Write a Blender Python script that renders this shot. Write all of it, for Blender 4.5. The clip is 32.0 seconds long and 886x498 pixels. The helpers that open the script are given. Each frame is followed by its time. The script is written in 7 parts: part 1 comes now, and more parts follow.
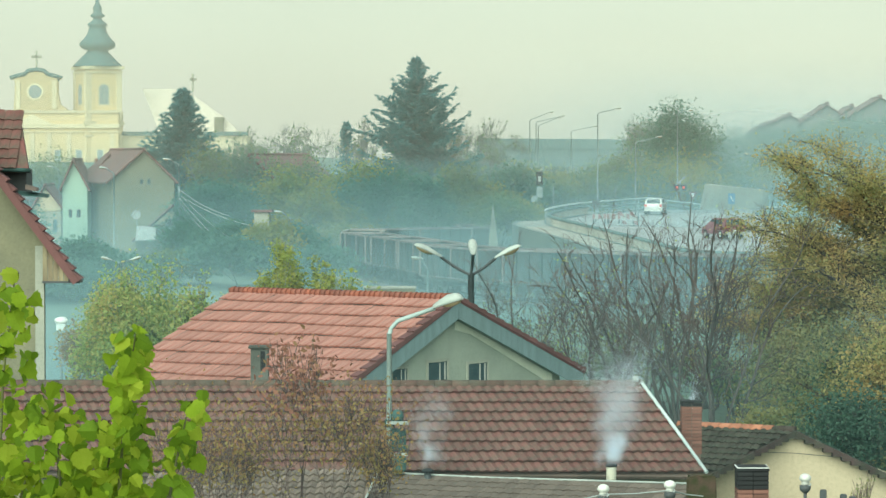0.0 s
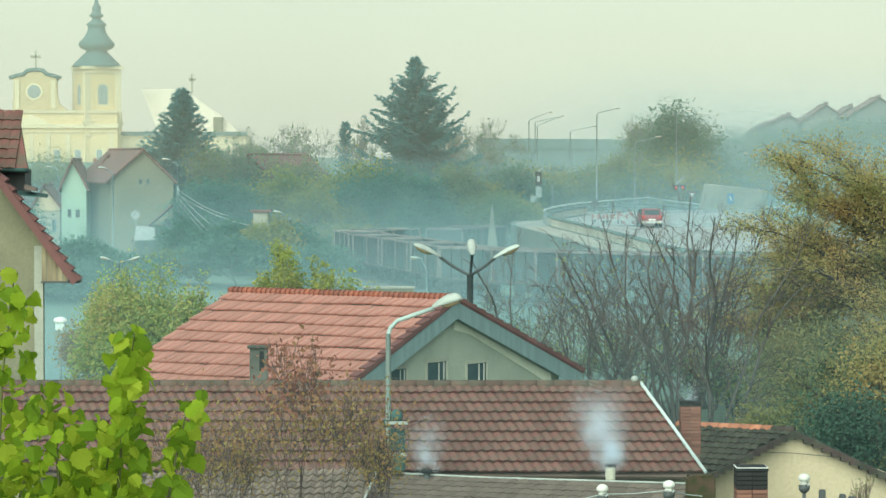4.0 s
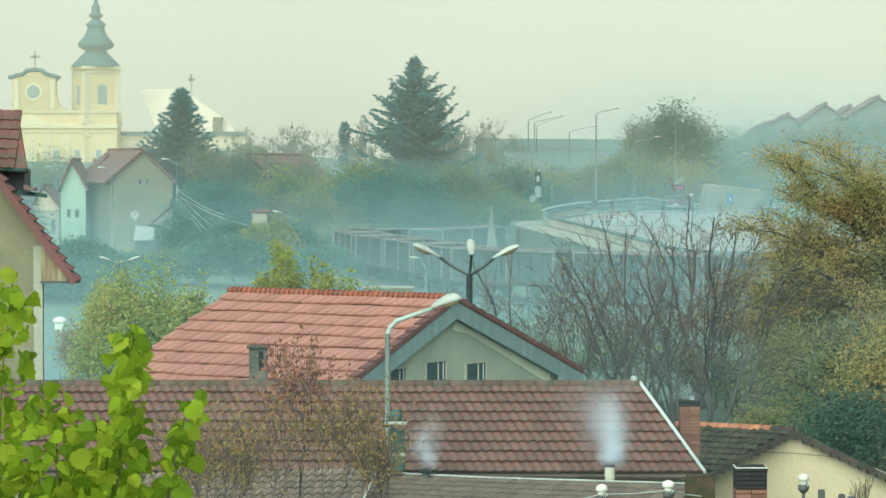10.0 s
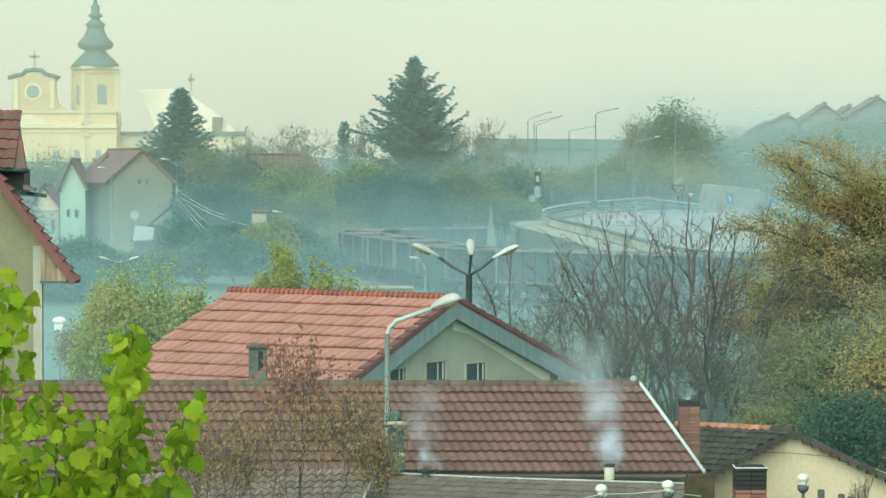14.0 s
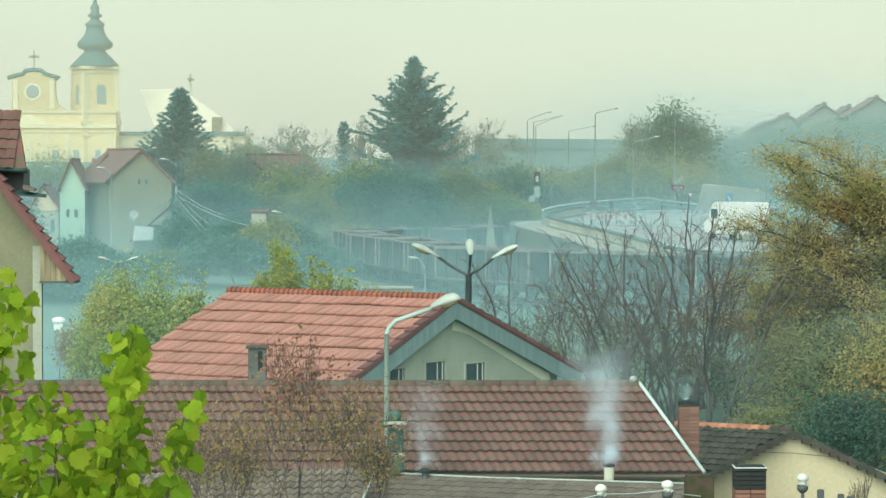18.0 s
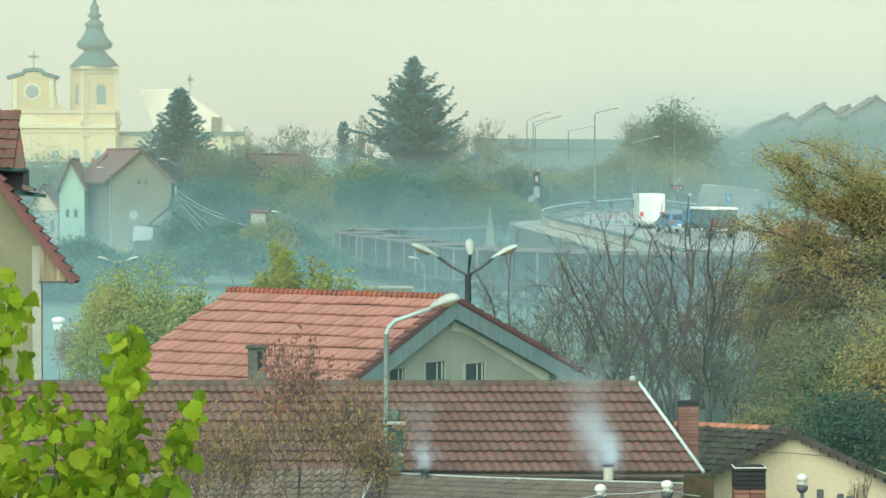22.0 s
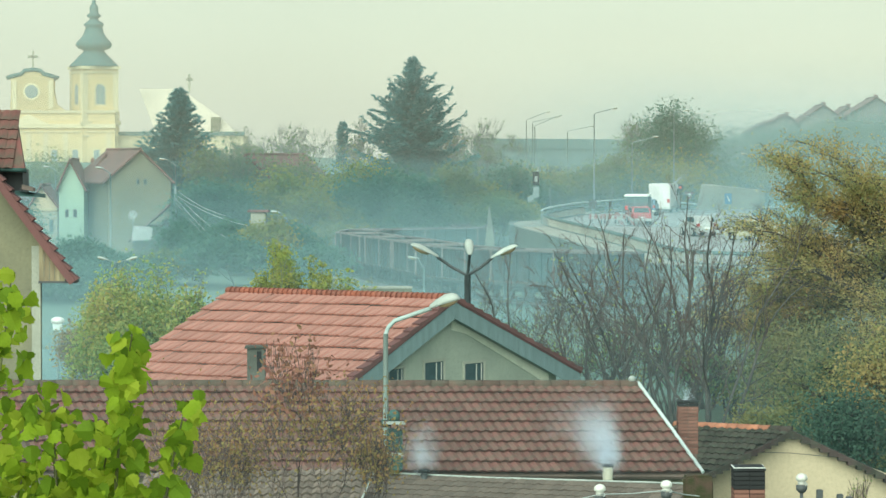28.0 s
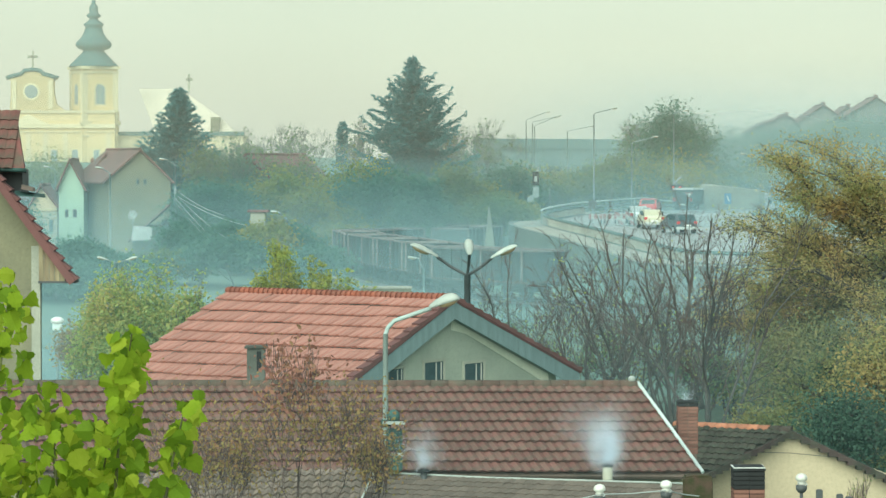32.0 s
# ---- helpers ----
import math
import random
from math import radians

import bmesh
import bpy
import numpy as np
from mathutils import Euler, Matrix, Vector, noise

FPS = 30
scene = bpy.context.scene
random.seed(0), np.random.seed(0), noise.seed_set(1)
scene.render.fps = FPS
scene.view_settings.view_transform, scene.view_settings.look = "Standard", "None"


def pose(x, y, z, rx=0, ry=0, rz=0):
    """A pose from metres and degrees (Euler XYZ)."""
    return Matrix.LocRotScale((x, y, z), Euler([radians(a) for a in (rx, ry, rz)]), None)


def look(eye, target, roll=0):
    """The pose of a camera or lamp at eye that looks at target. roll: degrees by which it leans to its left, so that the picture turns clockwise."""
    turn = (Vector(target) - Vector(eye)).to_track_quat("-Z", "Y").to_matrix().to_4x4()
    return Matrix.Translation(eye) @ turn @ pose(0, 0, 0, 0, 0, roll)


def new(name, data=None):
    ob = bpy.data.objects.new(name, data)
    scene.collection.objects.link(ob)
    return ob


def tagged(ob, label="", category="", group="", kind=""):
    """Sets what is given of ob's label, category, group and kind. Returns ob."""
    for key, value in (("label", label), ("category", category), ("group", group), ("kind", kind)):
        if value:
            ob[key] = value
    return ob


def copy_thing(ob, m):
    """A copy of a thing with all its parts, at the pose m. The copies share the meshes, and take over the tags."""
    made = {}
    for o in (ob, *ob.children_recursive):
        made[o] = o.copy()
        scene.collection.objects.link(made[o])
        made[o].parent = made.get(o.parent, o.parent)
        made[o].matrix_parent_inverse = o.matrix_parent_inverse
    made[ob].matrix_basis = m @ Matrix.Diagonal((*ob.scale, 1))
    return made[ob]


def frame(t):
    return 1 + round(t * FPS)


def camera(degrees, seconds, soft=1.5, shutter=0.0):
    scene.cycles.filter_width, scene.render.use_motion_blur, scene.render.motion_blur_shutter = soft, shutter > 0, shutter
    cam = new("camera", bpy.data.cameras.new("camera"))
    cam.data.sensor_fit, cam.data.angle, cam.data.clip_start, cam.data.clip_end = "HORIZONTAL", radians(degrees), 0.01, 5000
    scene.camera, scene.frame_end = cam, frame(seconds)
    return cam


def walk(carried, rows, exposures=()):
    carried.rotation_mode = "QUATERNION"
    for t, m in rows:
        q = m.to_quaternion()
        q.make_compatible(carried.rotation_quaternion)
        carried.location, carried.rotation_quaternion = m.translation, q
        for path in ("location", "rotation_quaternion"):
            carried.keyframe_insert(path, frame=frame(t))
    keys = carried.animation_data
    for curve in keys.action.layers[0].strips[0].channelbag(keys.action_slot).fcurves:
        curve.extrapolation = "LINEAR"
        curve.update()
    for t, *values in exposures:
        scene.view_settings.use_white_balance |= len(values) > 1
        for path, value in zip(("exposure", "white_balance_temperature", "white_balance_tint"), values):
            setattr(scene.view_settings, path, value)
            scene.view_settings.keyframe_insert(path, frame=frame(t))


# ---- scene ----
# The place is laid out on a survey grid seen from the eye point: F grid units
# make one unit of slope, CX is straight ahead and CY is eye level.
F, CX, CY, EYE = 5246.0, 784.0, 290.0, 12.0
cam = camera(2 * math.degrees(math.atan(CX / F)), 32.0, soft=1.5)


def aim(yaw):
    """Pose of the camera turned to the right by yaw grid units."""
    return look((0, 0, EYE), (yaw / F * 100, 100, EYE - 151 / F * 100))


walk(cam, [(0, aim(-4.6)), (2.0, aim(-4.2)), (3.5, aim(-3.2)), (8.0, aim(-2.0)), (14.0, aim(-1.0)), (19.0, aim(0.0)),
           (24.0, aim(0.9)), (28.0, aim(1.6)), (32.0, aim(2.0))], exposures=[(0, 0.0, 6500, -8), (32.0, 0.0, 6500, -8)])

# ---- light: an overcast sky, brighter behind the eye point ----
world = bpy.data.worlds.new("overcast_sky")
world.use_nodes = True
scene.world = world
wn, wl = world.node_tree.nodes, world.node_tree.links
wn.clear()
w_out = wn.new("ShaderNodeOutputWorld")
w_sky = wn.new("ShaderNodeTexSky")
w_sky.sky_type, w_sky.sun_disc = "NISHITA", False
w_sky.sun_elevation, w_sky.sun_rotation = radians(33), radians(200)
w_sky.air_density, w_sky.dust_density, w_sky.ozone_density = 1.5, 1.0, 3.0
w_bg1 = wn.new("ShaderNodeBackground")
w_bg1.inputs[1].default_value = 0.05
w_bg2 = wn.new("ShaderNodeBackground")
w_bg2.inputs[0].default_value, w_bg2.inputs[1].default_value = (0.505, 0.517, 0.525, 1), 1.0
w_add = wn.new("ShaderNodeAddShader")
wl.new(w_sky.outputs[0], w_bg1.inputs[0])
wl.new(w_bg1.outputs[0], w_add.inputs[0])
wl.new(w_bg2.outputs[0], w_add.inputs[1])
wl.new(w_add.outputs[0], w_out.inputs[0])
sun = new("sun", bpy.data.lights.new("sun", "SUN"))
sun.data.energy, sun.data.angle, sun.data.color = 5.0, radians(70), (0.97, 1.0, 0.97)
sun.matrix_world = look((-40, -110, 78), (0, 0, 0))


# ---- materials ----
def mat(name, c1, c2=None, rough=0.8, scale=3.0, fine=40.0, bump=0.15, metal=0.0, spread=0.12, spec=0.3, stretch=(1, 1, 1)):
    """Two-scale procedural surface: c1 and c2 in stains, a fine grain, bump and a change from piece to piece."""
    m = bpy.data.materials.new(name)
    m.use_nodes = True
    n, k = m.node_tree.nodes, m.node_tree.links
    b = n["Principled BSDF"]
    b.inputs["Roughness"].default_value, b.inputs["Metallic"].default_value = rough, metal
    b.inputs["Specular IOR Level"].default_value = spec
    c2 = c2 or tuple(v * 0.72 for v in c1)
    tc, mp = n.new("ShaderNodeTexCoord"), n.new("ShaderNodeMapping")
    mp.inputs["Scale"].default_value = stretch
    k.new(tc.outputs["Object"], mp.inputs[0])
    big, small = n.new("ShaderNodeTexNoise"), n.new("ShaderNodeTexNoise")
    big.inputs["Scale"].default_value, big.inputs["Detail"].default_value = scale, 5
    small.inputs["Scale"].default_value, small.inputs["Detail"].default_value = fine, 3
    k.new(mp.outputs[0], big.inputs["Vector"])
    k.new(mp.outputs[0], small.inputs["Vector"])
    ramp = n.new("ShaderNodeValToRGB")
    ramp.color_ramp.elements[0].position, ramp.color_ramp.elements[1].position = 0.36, 0.66
    ramp.color_ramp.elements[0].color, ramp.color_ramp.elements[1].color = (*c2, 1), (*c1, 1)
    k.new(big.outputs["Fac"], ramp.inputs[0])
    info = n.new("ShaderNodeObjectInfo")
    r1 = n.new("ShaderNodeMapRange")
    r1.inputs[3].default_value, r1.inputs[4].default_value = 1 - spread, 1 + spread
    isl, tot, frac = n.new("ShaderNodeNewGeometry"), n.new("ShaderNodeMath"), n.new("ShaderNodeMath")
    frac.operation = "FRACT"
    k.new(info.outputs["Random"], tot.inputs[0])
    k.new(isl.outputs["Random Per Island"], tot.inputs[1])
    k.new(tot.outputs[0], frac.inputs[0])
    k.new(frac.outputs[0], r1.inputs[0])
    r2 = n.new("ShaderNodeMapRange")
    r2.inputs[3].default_value, r2.inputs[4].default_value = 0.8, 1.2
    k.new(small.outputs["Fac"], r2.inputs[0])
    mul = n.new("ShaderNodeMath")
    mul.operation = "MULTIPLY"
    k.new(r1.outputs[0], mul.inputs[0])
    k.new(r2.outputs[0], mul.inputs[1])
    hsv = n.new("ShaderNodeHueSaturation")
    k.new(ramp.outputs[0], hsv.inputs["Color"])
    k.new(mul.outputs[0], hsv.inputs["Value"])
    k.new(hsv.outputs[0], b.inputs["Base Color"])
    if bump:
        bp = n.new("ShaderNodeBump")
        bp.inputs["Strength"].default_value, bp.inputs["Distance"].default_value = bump, 0.02
        k.new(small.outputs["Fac"], bp.inputs["Height"])
        k.new(bp.outputs[0], b.inputs["Normal"])
    return m


def leaf_mat(name, cols, through_light=0.4, patch=0.25, rough=0.6, spec=0.25, vary=0.55):
    """Foliage: each leaf takes one of the colours, in patches through the crown, and lets light through."""
    m = bpy.data.materials.new(name)
    m.use_nodes = True
    n, k = m.node_tree.nodes, m.node_tree.links
    b = n["Principled BSDF"]
    b.inputs["Roughness"].default_value, b.inputs["Specular IOR Level"].default_value = rough, spec
    geo, tc, nz = n.new("ShaderNodeNewGeometry"), n.new("ShaderNodeTexCoord"), n.new("ShaderNodeTexNoise")
    nz.inputs["Scale"].default_value, nz.inputs["Detail"].default_value = patch, 3
    k.new(tc.outputs["Object"], nz.inputs["Vector"])
    mix = n.new("ShaderNodeMath")
    mix.operation = "MULTIPLY_ADD"
    mix.inputs[1].default_value = vary
    sub = n.new("ShaderNodeMapRange")
    sub.inputs[1].default_value, sub.inputs[2].default_value = 0.3, 0.7
    sub.inputs[3].default_value, sub.inputs[4].default_value = 0.22 - vary / 2, 0.78 - vary / 2
    k.new(nz.outputs["Fac"], sub.inputs[0])
    k.new(geo.outputs["Random Per Island"], mix.inputs[0])
    k.new(sub.outputs[0], mix.inputs[2])
    ramp = n.new("ShaderNodeValToRGB")
    el = ramp.color_ramp.elements
    while len(el) < len(cols):
        el.new(0.5)
    for i, c in enumerate(cols):
        el[i].position, el[i].color = i / max(1, len(cols) - 1), (*c, 1)
    k.new(mix.outputs[0], ramp.inputs[0])
    k.new(ramp.outputs[0], b.inputs["Base Color"])
    tr, ms, out = n.new("ShaderNodeBsdfTranslucent"), n.new("ShaderNodeMixShader"), n["Material Output"]
    ms.inputs[0].default_value = through_light
    k.new(ramp.outputs[0], tr.inputs[0])
    k.new(b.outputs[0], ms.inputs[1])
    k.new(tr.outputs[0], ms.inputs[2])
    k.new(ms.outputs[0], out.inputs[0])
    return m


def smoke_mat(name, colour, density):
    m = bpy.data.materials.new(name)
    m.use_nodes = True
    n, k = m.node_tree.nodes, m.node_tree.links
    n.remove(n["Principled BSDF"])
    df, tl, tp = n.new("ShaderNodeBsdfDiffuse"), n.new("ShaderNodeBsdfTranslucent"), n.new("ShaderNodeBsdfTransparent")
    df.inputs[0].default_value = tl.inputs[0].default_value = (*colour, 1)
    a, s = n.new("ShaderNodeMixShader"), n.new("ShaderNodeMixShader")
    a.inputs[0].default_value, s.inputs[0].default_value = 0.5, density
    k.new(df.outputs[0], a.inputs[1])
    k.new(tl.outputs[0], a.inputs[2])
    k.new(tp.outputs[0], s.inputs[1])
    k.new(a.outputs[0], s.inputs[2])
    k.new(s.outputs[0], n["Material Output"].inputs[0])
    return m


def veil_mat(name, colour, density, low, high, drift=0.3, side=None, foot=None):
    """A thin sheet of mist: densest up to the height low, gone at the height high, in drifting swathes."""
    m = smoke_mat(name, colour, density)
    n, k = m.node_tree.nodes, m.node_tree.links
    tc, sep, fade = n.new("ShaderNodeTexCoord"), n.new("ShaderNodeSeparateXYZ"), n.new("ShaderNodeMapRange")
    fade.interpolation_type = "SMOOTHSTEP"
    for socket, value in zip(fade.inputs[1:5], (low, high, 1.0, 0.0)):
        socket.default_value = value
    mp, nz, sw, mul, den = n.new("ShaderNodeMapping"), n.new("ShaderNodeTexNoise"), n.new("ShaderNodeMapRange"), n.new("ShaderNodeMath"), n.new("ShaderNodeMath")
    mp.inputs["Scale"].default_value = (1.0, 1.0, 2.2)
    nz.inputs["Scale"].default_value, nz.inputs["Detail"].default_value = 0.035, 4
    for socket, value in zip(sw.inputs[1:5], (0.3, 0.7, 1 - drift, 1 + drift)):
        socket.default_value = value
    mul.operation = den.operation = "MULTIPLY"
    den.inputs[1].default_value = density
    k.new(tc.outputs["Object"], sep.inputs[0])
    k.new(sep.outputs[2], fade.inputs[0])
    k.new(tc.outputs["Object"], mp.inputs[0])
    k.new(mp.outputs[0], nz.inputs["Vector"])
    k.new(nz.outputs["Fac"], sw.inputs[0])
    k.new(fade.outputs[0], mul.inputs[0])
    k.new(sw.outputs[0], mul.inputs[1])
    k.new(mul.outputs[0], den.inputs[0])
    thick = den
    for axis_out, span in ((0, side), (2, foot)):
        if span:
            edge, last, thick = n.new("ShaderNodeMapRange"), thick, n.new("ShaderNodeMath")
            edge.interpolation_type, thick.operation = "SMOOTHSTEP", "MULTIPLY"
            edge.inputs[1].default_value, edge.inputs[2].default_value = span
            k.new(sep.outputs[axis_out], edge.inputs[0])
            k.new(edge.outputs[0], thick.inputs[0])
            k.new(last.outputs[0], thick.inputs[1])
    mix = n["Material Output"].inputs[0].links[0].from_node
    k.new(thick.outputs[0], mix.inputs[0])
    return m


def glow_mat(name, colour, strength):
    m = bpy.data.materials.new(name)
    m.use_nodes = True
    b = m.node_tree.nodes["Principled BSDF"]
    b.inputs["Base Color"].default_value = (*colour, 1)
    b.inputs["Emission Color"].default_value, b.inputs["Emission Strength"].default_value = (*colour, 1), strength
    return m


M = dict(
    grass=mat("grass", (0.115, 0.20, 0.17), (0.155, 0.21, 0.16), 0.95, 0.08, 3.0, 0.4),
    ballast=mat("ballast", (0.20, 0.21, 0.20), (0.13, 0.14, 0.13), 0.95, 0.6, 12.0, 0.5),
    asphalt=mat("asphalt", (0.29, 0.30, 0.29), (0.24, 0.25, 0.24), 0.4, 0.2, 12.0, 0.06, spec=0.5),
    concrete=mat("concrete", (0.36, 0.36, 0.31), (0.29, 0.29, 0.25), 0.9, 0.5, 14.0, 0.2),
    concrete_old=mat("concrete_old", (0.135, 0.135, 0.115), (0.085, 0.09, 0.075), 0.95, 1.2, 20.0, 0.4),
    steel=mat("galvanised_steel", (0.22, 0.28, 0.28), (0.18, 0.23, 0.23), 0.5, 2.0, 30.0, 0.05, 0.3),
    pole=mat("lamp_pole_paint", (0.56, 0.63, 0.60), (0.46, 0.53, 0.51), 0.55, 2.0, 30.0, 0.05),
    lamp_shell=mat("weathered_lamp_shell", (0.40, 0.43, 0.385), (0.30, 0.33, 0.30), 0.5, 3.0, 30.0, 0.05),
    dark=mat("dark_steel", (0.07, 0.08, 0.08), (0.05, 0.05, 0.05), 0.6, 2.0, 30.0, 0.1),
    white=mat("white_enamel", (0.80, 0.81, 0.77), (0.70, 0.71, 0.67), 0.35, 2.0, 30.0, 0.03, spec=0.5),
    amber=mat("amber_diffuser", (0.30, 0.23, 0.12), (0.25, 0.19, 0.10), 0.3, 4.0, 30.0, 0.03, spec=0.5),
    tile_red=mat("new_clay_tile", (0.28, 0.11, 0.08), (0.39, 0.205, 0.165), 0.75, 1.6, 14.0, 0.15, spread=0.12, stretch=(3.2, 0.45, 1)),
    tile_rust=mat("deep_red_ridge_tile", (0.27, 0.085, 0.05), (0.22, 0.085, 0.06), 0.8, 2.0, 20.0, 0.2, spread=0.2),
    lamp_pole=mat("grey_green_lamp_paint", (0.38, 0.45, 0.42), (0.30, 0.37, 0.345), 0.55, 2.0, 30.0, 0.05),
    tile_old=mat("old_clay_tile", (0.18, 0.064, 0.058), (0.108, 0.084, 0.064), 0.85, 2.6, 16.0, 0.3, spread=0.15),
    tile_ridge=mat("ridge_tile", (0.11, 0.065, 0.05), (0.085, 0.075, 0.055), 0.9, 2.0, 20.0, 0.3, spread=0.2),
    tile_tan=mat("weathered_tan_tile", (0.27, 0.215, 0.17), (0.15, 0.12, 0.098), 0.9, 2.0, 18.0, 0.3, spread=0.22),
    tile_brown=mat("brown_tile", (0.175, 0.13, 0.105), (0.12, 0.10, 0.08), 0.9, 1.5, 18.0, 0.3, spread=0.18),
    tile_moss=mat("mossy_dark_tile", (0.055, 0.036, 0.032), (0.045, 0.05, 0.034), 0.95, 2.5, 18.0, 0.4, spread=0.25),
    tile_orange=mat("orange_ridge_tile", (0.38, 0.16, 0.09), (0.30, 0.13, 0.08), 0.85, 2.5, 18.0, 0.3, spread=0.2),
    tile_dim=mat("dull_red_tile", (0.20, 0.115, 0.11), (0.15, 0.105, 0.10), 0.9, 0.6, 8.0, 0.3, spread=0.12),
    plaster_grey=mat("grey_green_render", (0.37, 0.40, 0.315), (0.29, 0.325, 0.265), 0.95, 0.55, 14.0, 0.15),
    plaster_pale=mat("pale_render", (0.36, 0.36, 0.29), (0.30, 0.31, 0.25), 0.95, 0.55, 14.0, 0.12),
    plaster_cream=mat("cream_render", (0.55, 0.455, 0.305), (0.50, 0.41, 0.275), 0.95, 0.5, 12.0, 0.1),
    plaster_ochre=mat("weathered_ochre_render", (0.235, 0.22, 0.135), (0.155, 0.15, 0.10), 0.95, 0.6, 12.0, 0.2),
    plaster_green=mat("mint_green_render", (0.34, 0.46, 0.36), (0.30, 0.41, 0.33), 0.95, 0.3, 6.0, 0.1),
    plaster_drab=mat("drab_render", (0.17, 0.165, 0.115), (0.14, 0.14, 0.10), 0.95, 0.3, 6.0, 0.1),
    soffit=mat("blue_grey_boards", (0.20, 0.275, 0.275), (0.165, 0.23, 0.23), 0.85, 0.8, 14.0, 0.1, stretch=(1, 6, 1)),
    wood=mat("bare_boards", (0.30, 0.25, 0.15), (0.16, 0.12, 0.075), 0.85, 1.0, 10.0, 0.2, stretch=(5, 5, 0.6)),
    fascia=mat("dark_red_verge", (0.16, 0.07, 0.065), (0.12, 0.06, 0.055), 0.85, 1.5, 20.0, 0.2),
    brick=mat("red_brick", (0.22, 0.10, 0.075), (0.165, 0.085, 0.065), 0.9, 2.0, 20.0, 0.3, spread=0.22),
    soot=mat("soot", (0.03, 0.035, 0.035), (0.02, 0.02, 0.02), 0.9, 3.0, 30.0, 0.3),
    moss=mat("mossy_concrete", (0.028, 0.042, 0.014), (0.075, 0.05, 0.036), 0.95, 6.0, 40.0, 0.6),
    pipe=mat("cream_flue", (0.50, 0.49, 0.38), (0.42, 0.41, 0.32), 0.8, 3.0, 30.0, 0.1),
    church=mat("church_yellow", (0.57, 0.47, 0.27), (0.53, 0.44, 0.26), 0.9, 0.15, 2.0, 0.05),
    church_white=mat("church_white_trim", (0.60, 0.54, 0.37), (0.57, 0.52, 0.36), 0.9, 0.15, 2.0, 0.05),
    church_roof=mat("church_sheet_roof", (0.70, 0.65, 0.53), (0.67, 0.62, 0.51), 0.5, 0.15, 2.0, 0.03),
    copper=mat("green_copper", (0.055, 0.15, 0.165), (0.045, 0.13, 0.145), 0.7, 0.3, 3.0, 0.1),
    pane=mat("dark_pane", (0.05, 0.08, 0.085), (0.035, 0.06, 0.065), 0.25, 1.0, 5.0, 0.0, spec=0.25),
    # paler copy of the pane: haze over the far church put into its colour
    pane_hazed=mat("haze_paled_pane", (0.20, 0.27, 0.28), (0.18, 0.24, 0.25), 0.3, 1.0, 5.0, 0.0, spec=0.5),
    frame_white=mat("window_frame_paint", (0.50, 0.50, 0.44), (0.42, 0.42, 0.37), 0.6, 2.0, 30.0, 0.05),
    wagon=mat("rusty_brown_wagon", (0.045, 0.075, 0.082), (0.065, 0.07, 0.07), 0.85, 0.7, 8.0, 0.2, spread=0.25, stretch=(1, 1, 0.3)),
    wagon_rim=mat("worn_wagon_rim", (0.21, 0.20, 0.195), (0.16, 0.14, 0.135), 0.8, 1.2, 10.0, 0.2, spread=0.15),
    wagon_in=mat("wagon_interior", (0.16, 0.15, 0.145), (0.20, 0.15, 0.13), 0.9, 0.8, 8.0, 0.2, spread=0.2),
    wagon_pale=mat("pale_wagon_paint", (0.27, 0.245, 0.21), (0.22, 0.195, 0.17), 0.8, 0.8, 8.0, 0.2),
    bark=mat("bark", (0.088, 0.078, 0.068), (0.058, 0.054, 0.05), 0.95, 2.0, 15.0, 0.5),
    bark_green=mat("green_shoot_bark", (0.16, 0.17, 0.06), (0.11, 0.11, 0.05), 0.8, 6.0, 40.0, 0.3),
    bark_red=mat("reddish_twigs", (0.095, 0.062, 0.054), (0.068, 0.052, 0.047), 0.95, 2.0, 15.0, 0.3),
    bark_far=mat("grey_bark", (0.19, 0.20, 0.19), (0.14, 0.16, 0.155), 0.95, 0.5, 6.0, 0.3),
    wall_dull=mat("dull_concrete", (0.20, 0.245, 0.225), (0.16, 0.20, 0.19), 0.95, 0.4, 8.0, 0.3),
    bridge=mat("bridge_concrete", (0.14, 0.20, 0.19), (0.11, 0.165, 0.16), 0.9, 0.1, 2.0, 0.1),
    sign_blue=mat("blue_sign", (0.10, 0.26, 0.46), (0.09, 0.24, 0.42), 0.5, 2.0, 20.0, 0.0),
    sign_red=mat("red_sign", (0.27, 0.14, 0.14), (0.24, 0.135, 0.135), 0.5, 2.0, 20.0, 0.0),
    tyre=mat("tyre_rubber", (0.03, 0.03, 0.03), (0.025, 0.025, 0.025), 0.9, 5.0, 30.0, 0.1),
    car_red=mat("red_car_paint", (0.50, 0.08, 0.09), (0.47, 0.08, 0.09), 0.3, 1.0, 10.0, 0.0, spec=0.5),
    car_maroon=mat("dark_red_car_paint", (0.22, 0.05, 0.07), (0.20, 0.05, 0.06), 0.3, 1.0, 10.0, 0.0, spec=0.5),
    car_white=mat("white_car_paint", (0.64, 0.65, 0.63), (0.60, 0.61, 0.59), 0.3, 1.0, 10.0, 0.0, spec=0.5),
    car_silver=mat("silver_car_paint", (0.50, 0.53, 0.50), (0.47, 0.50, 0.48), 0.3, 1.0, 10.0, 0.0, 0.4, spec=0.5),
    car_blue=mat("blue_car_paint", (0.10, 0.22, 0.34), (0.09, 0.20, 0.31), 0.3, 1.0, 10.0, 0.0, spec=0.5),
    car_yellow=mat("pale_yellow_car_paint", (0.55, 0.53, 0.38), (0.52, 0.50, 0.36), 0.3, 1.0, 10.0, 0.0, spec=0.5),
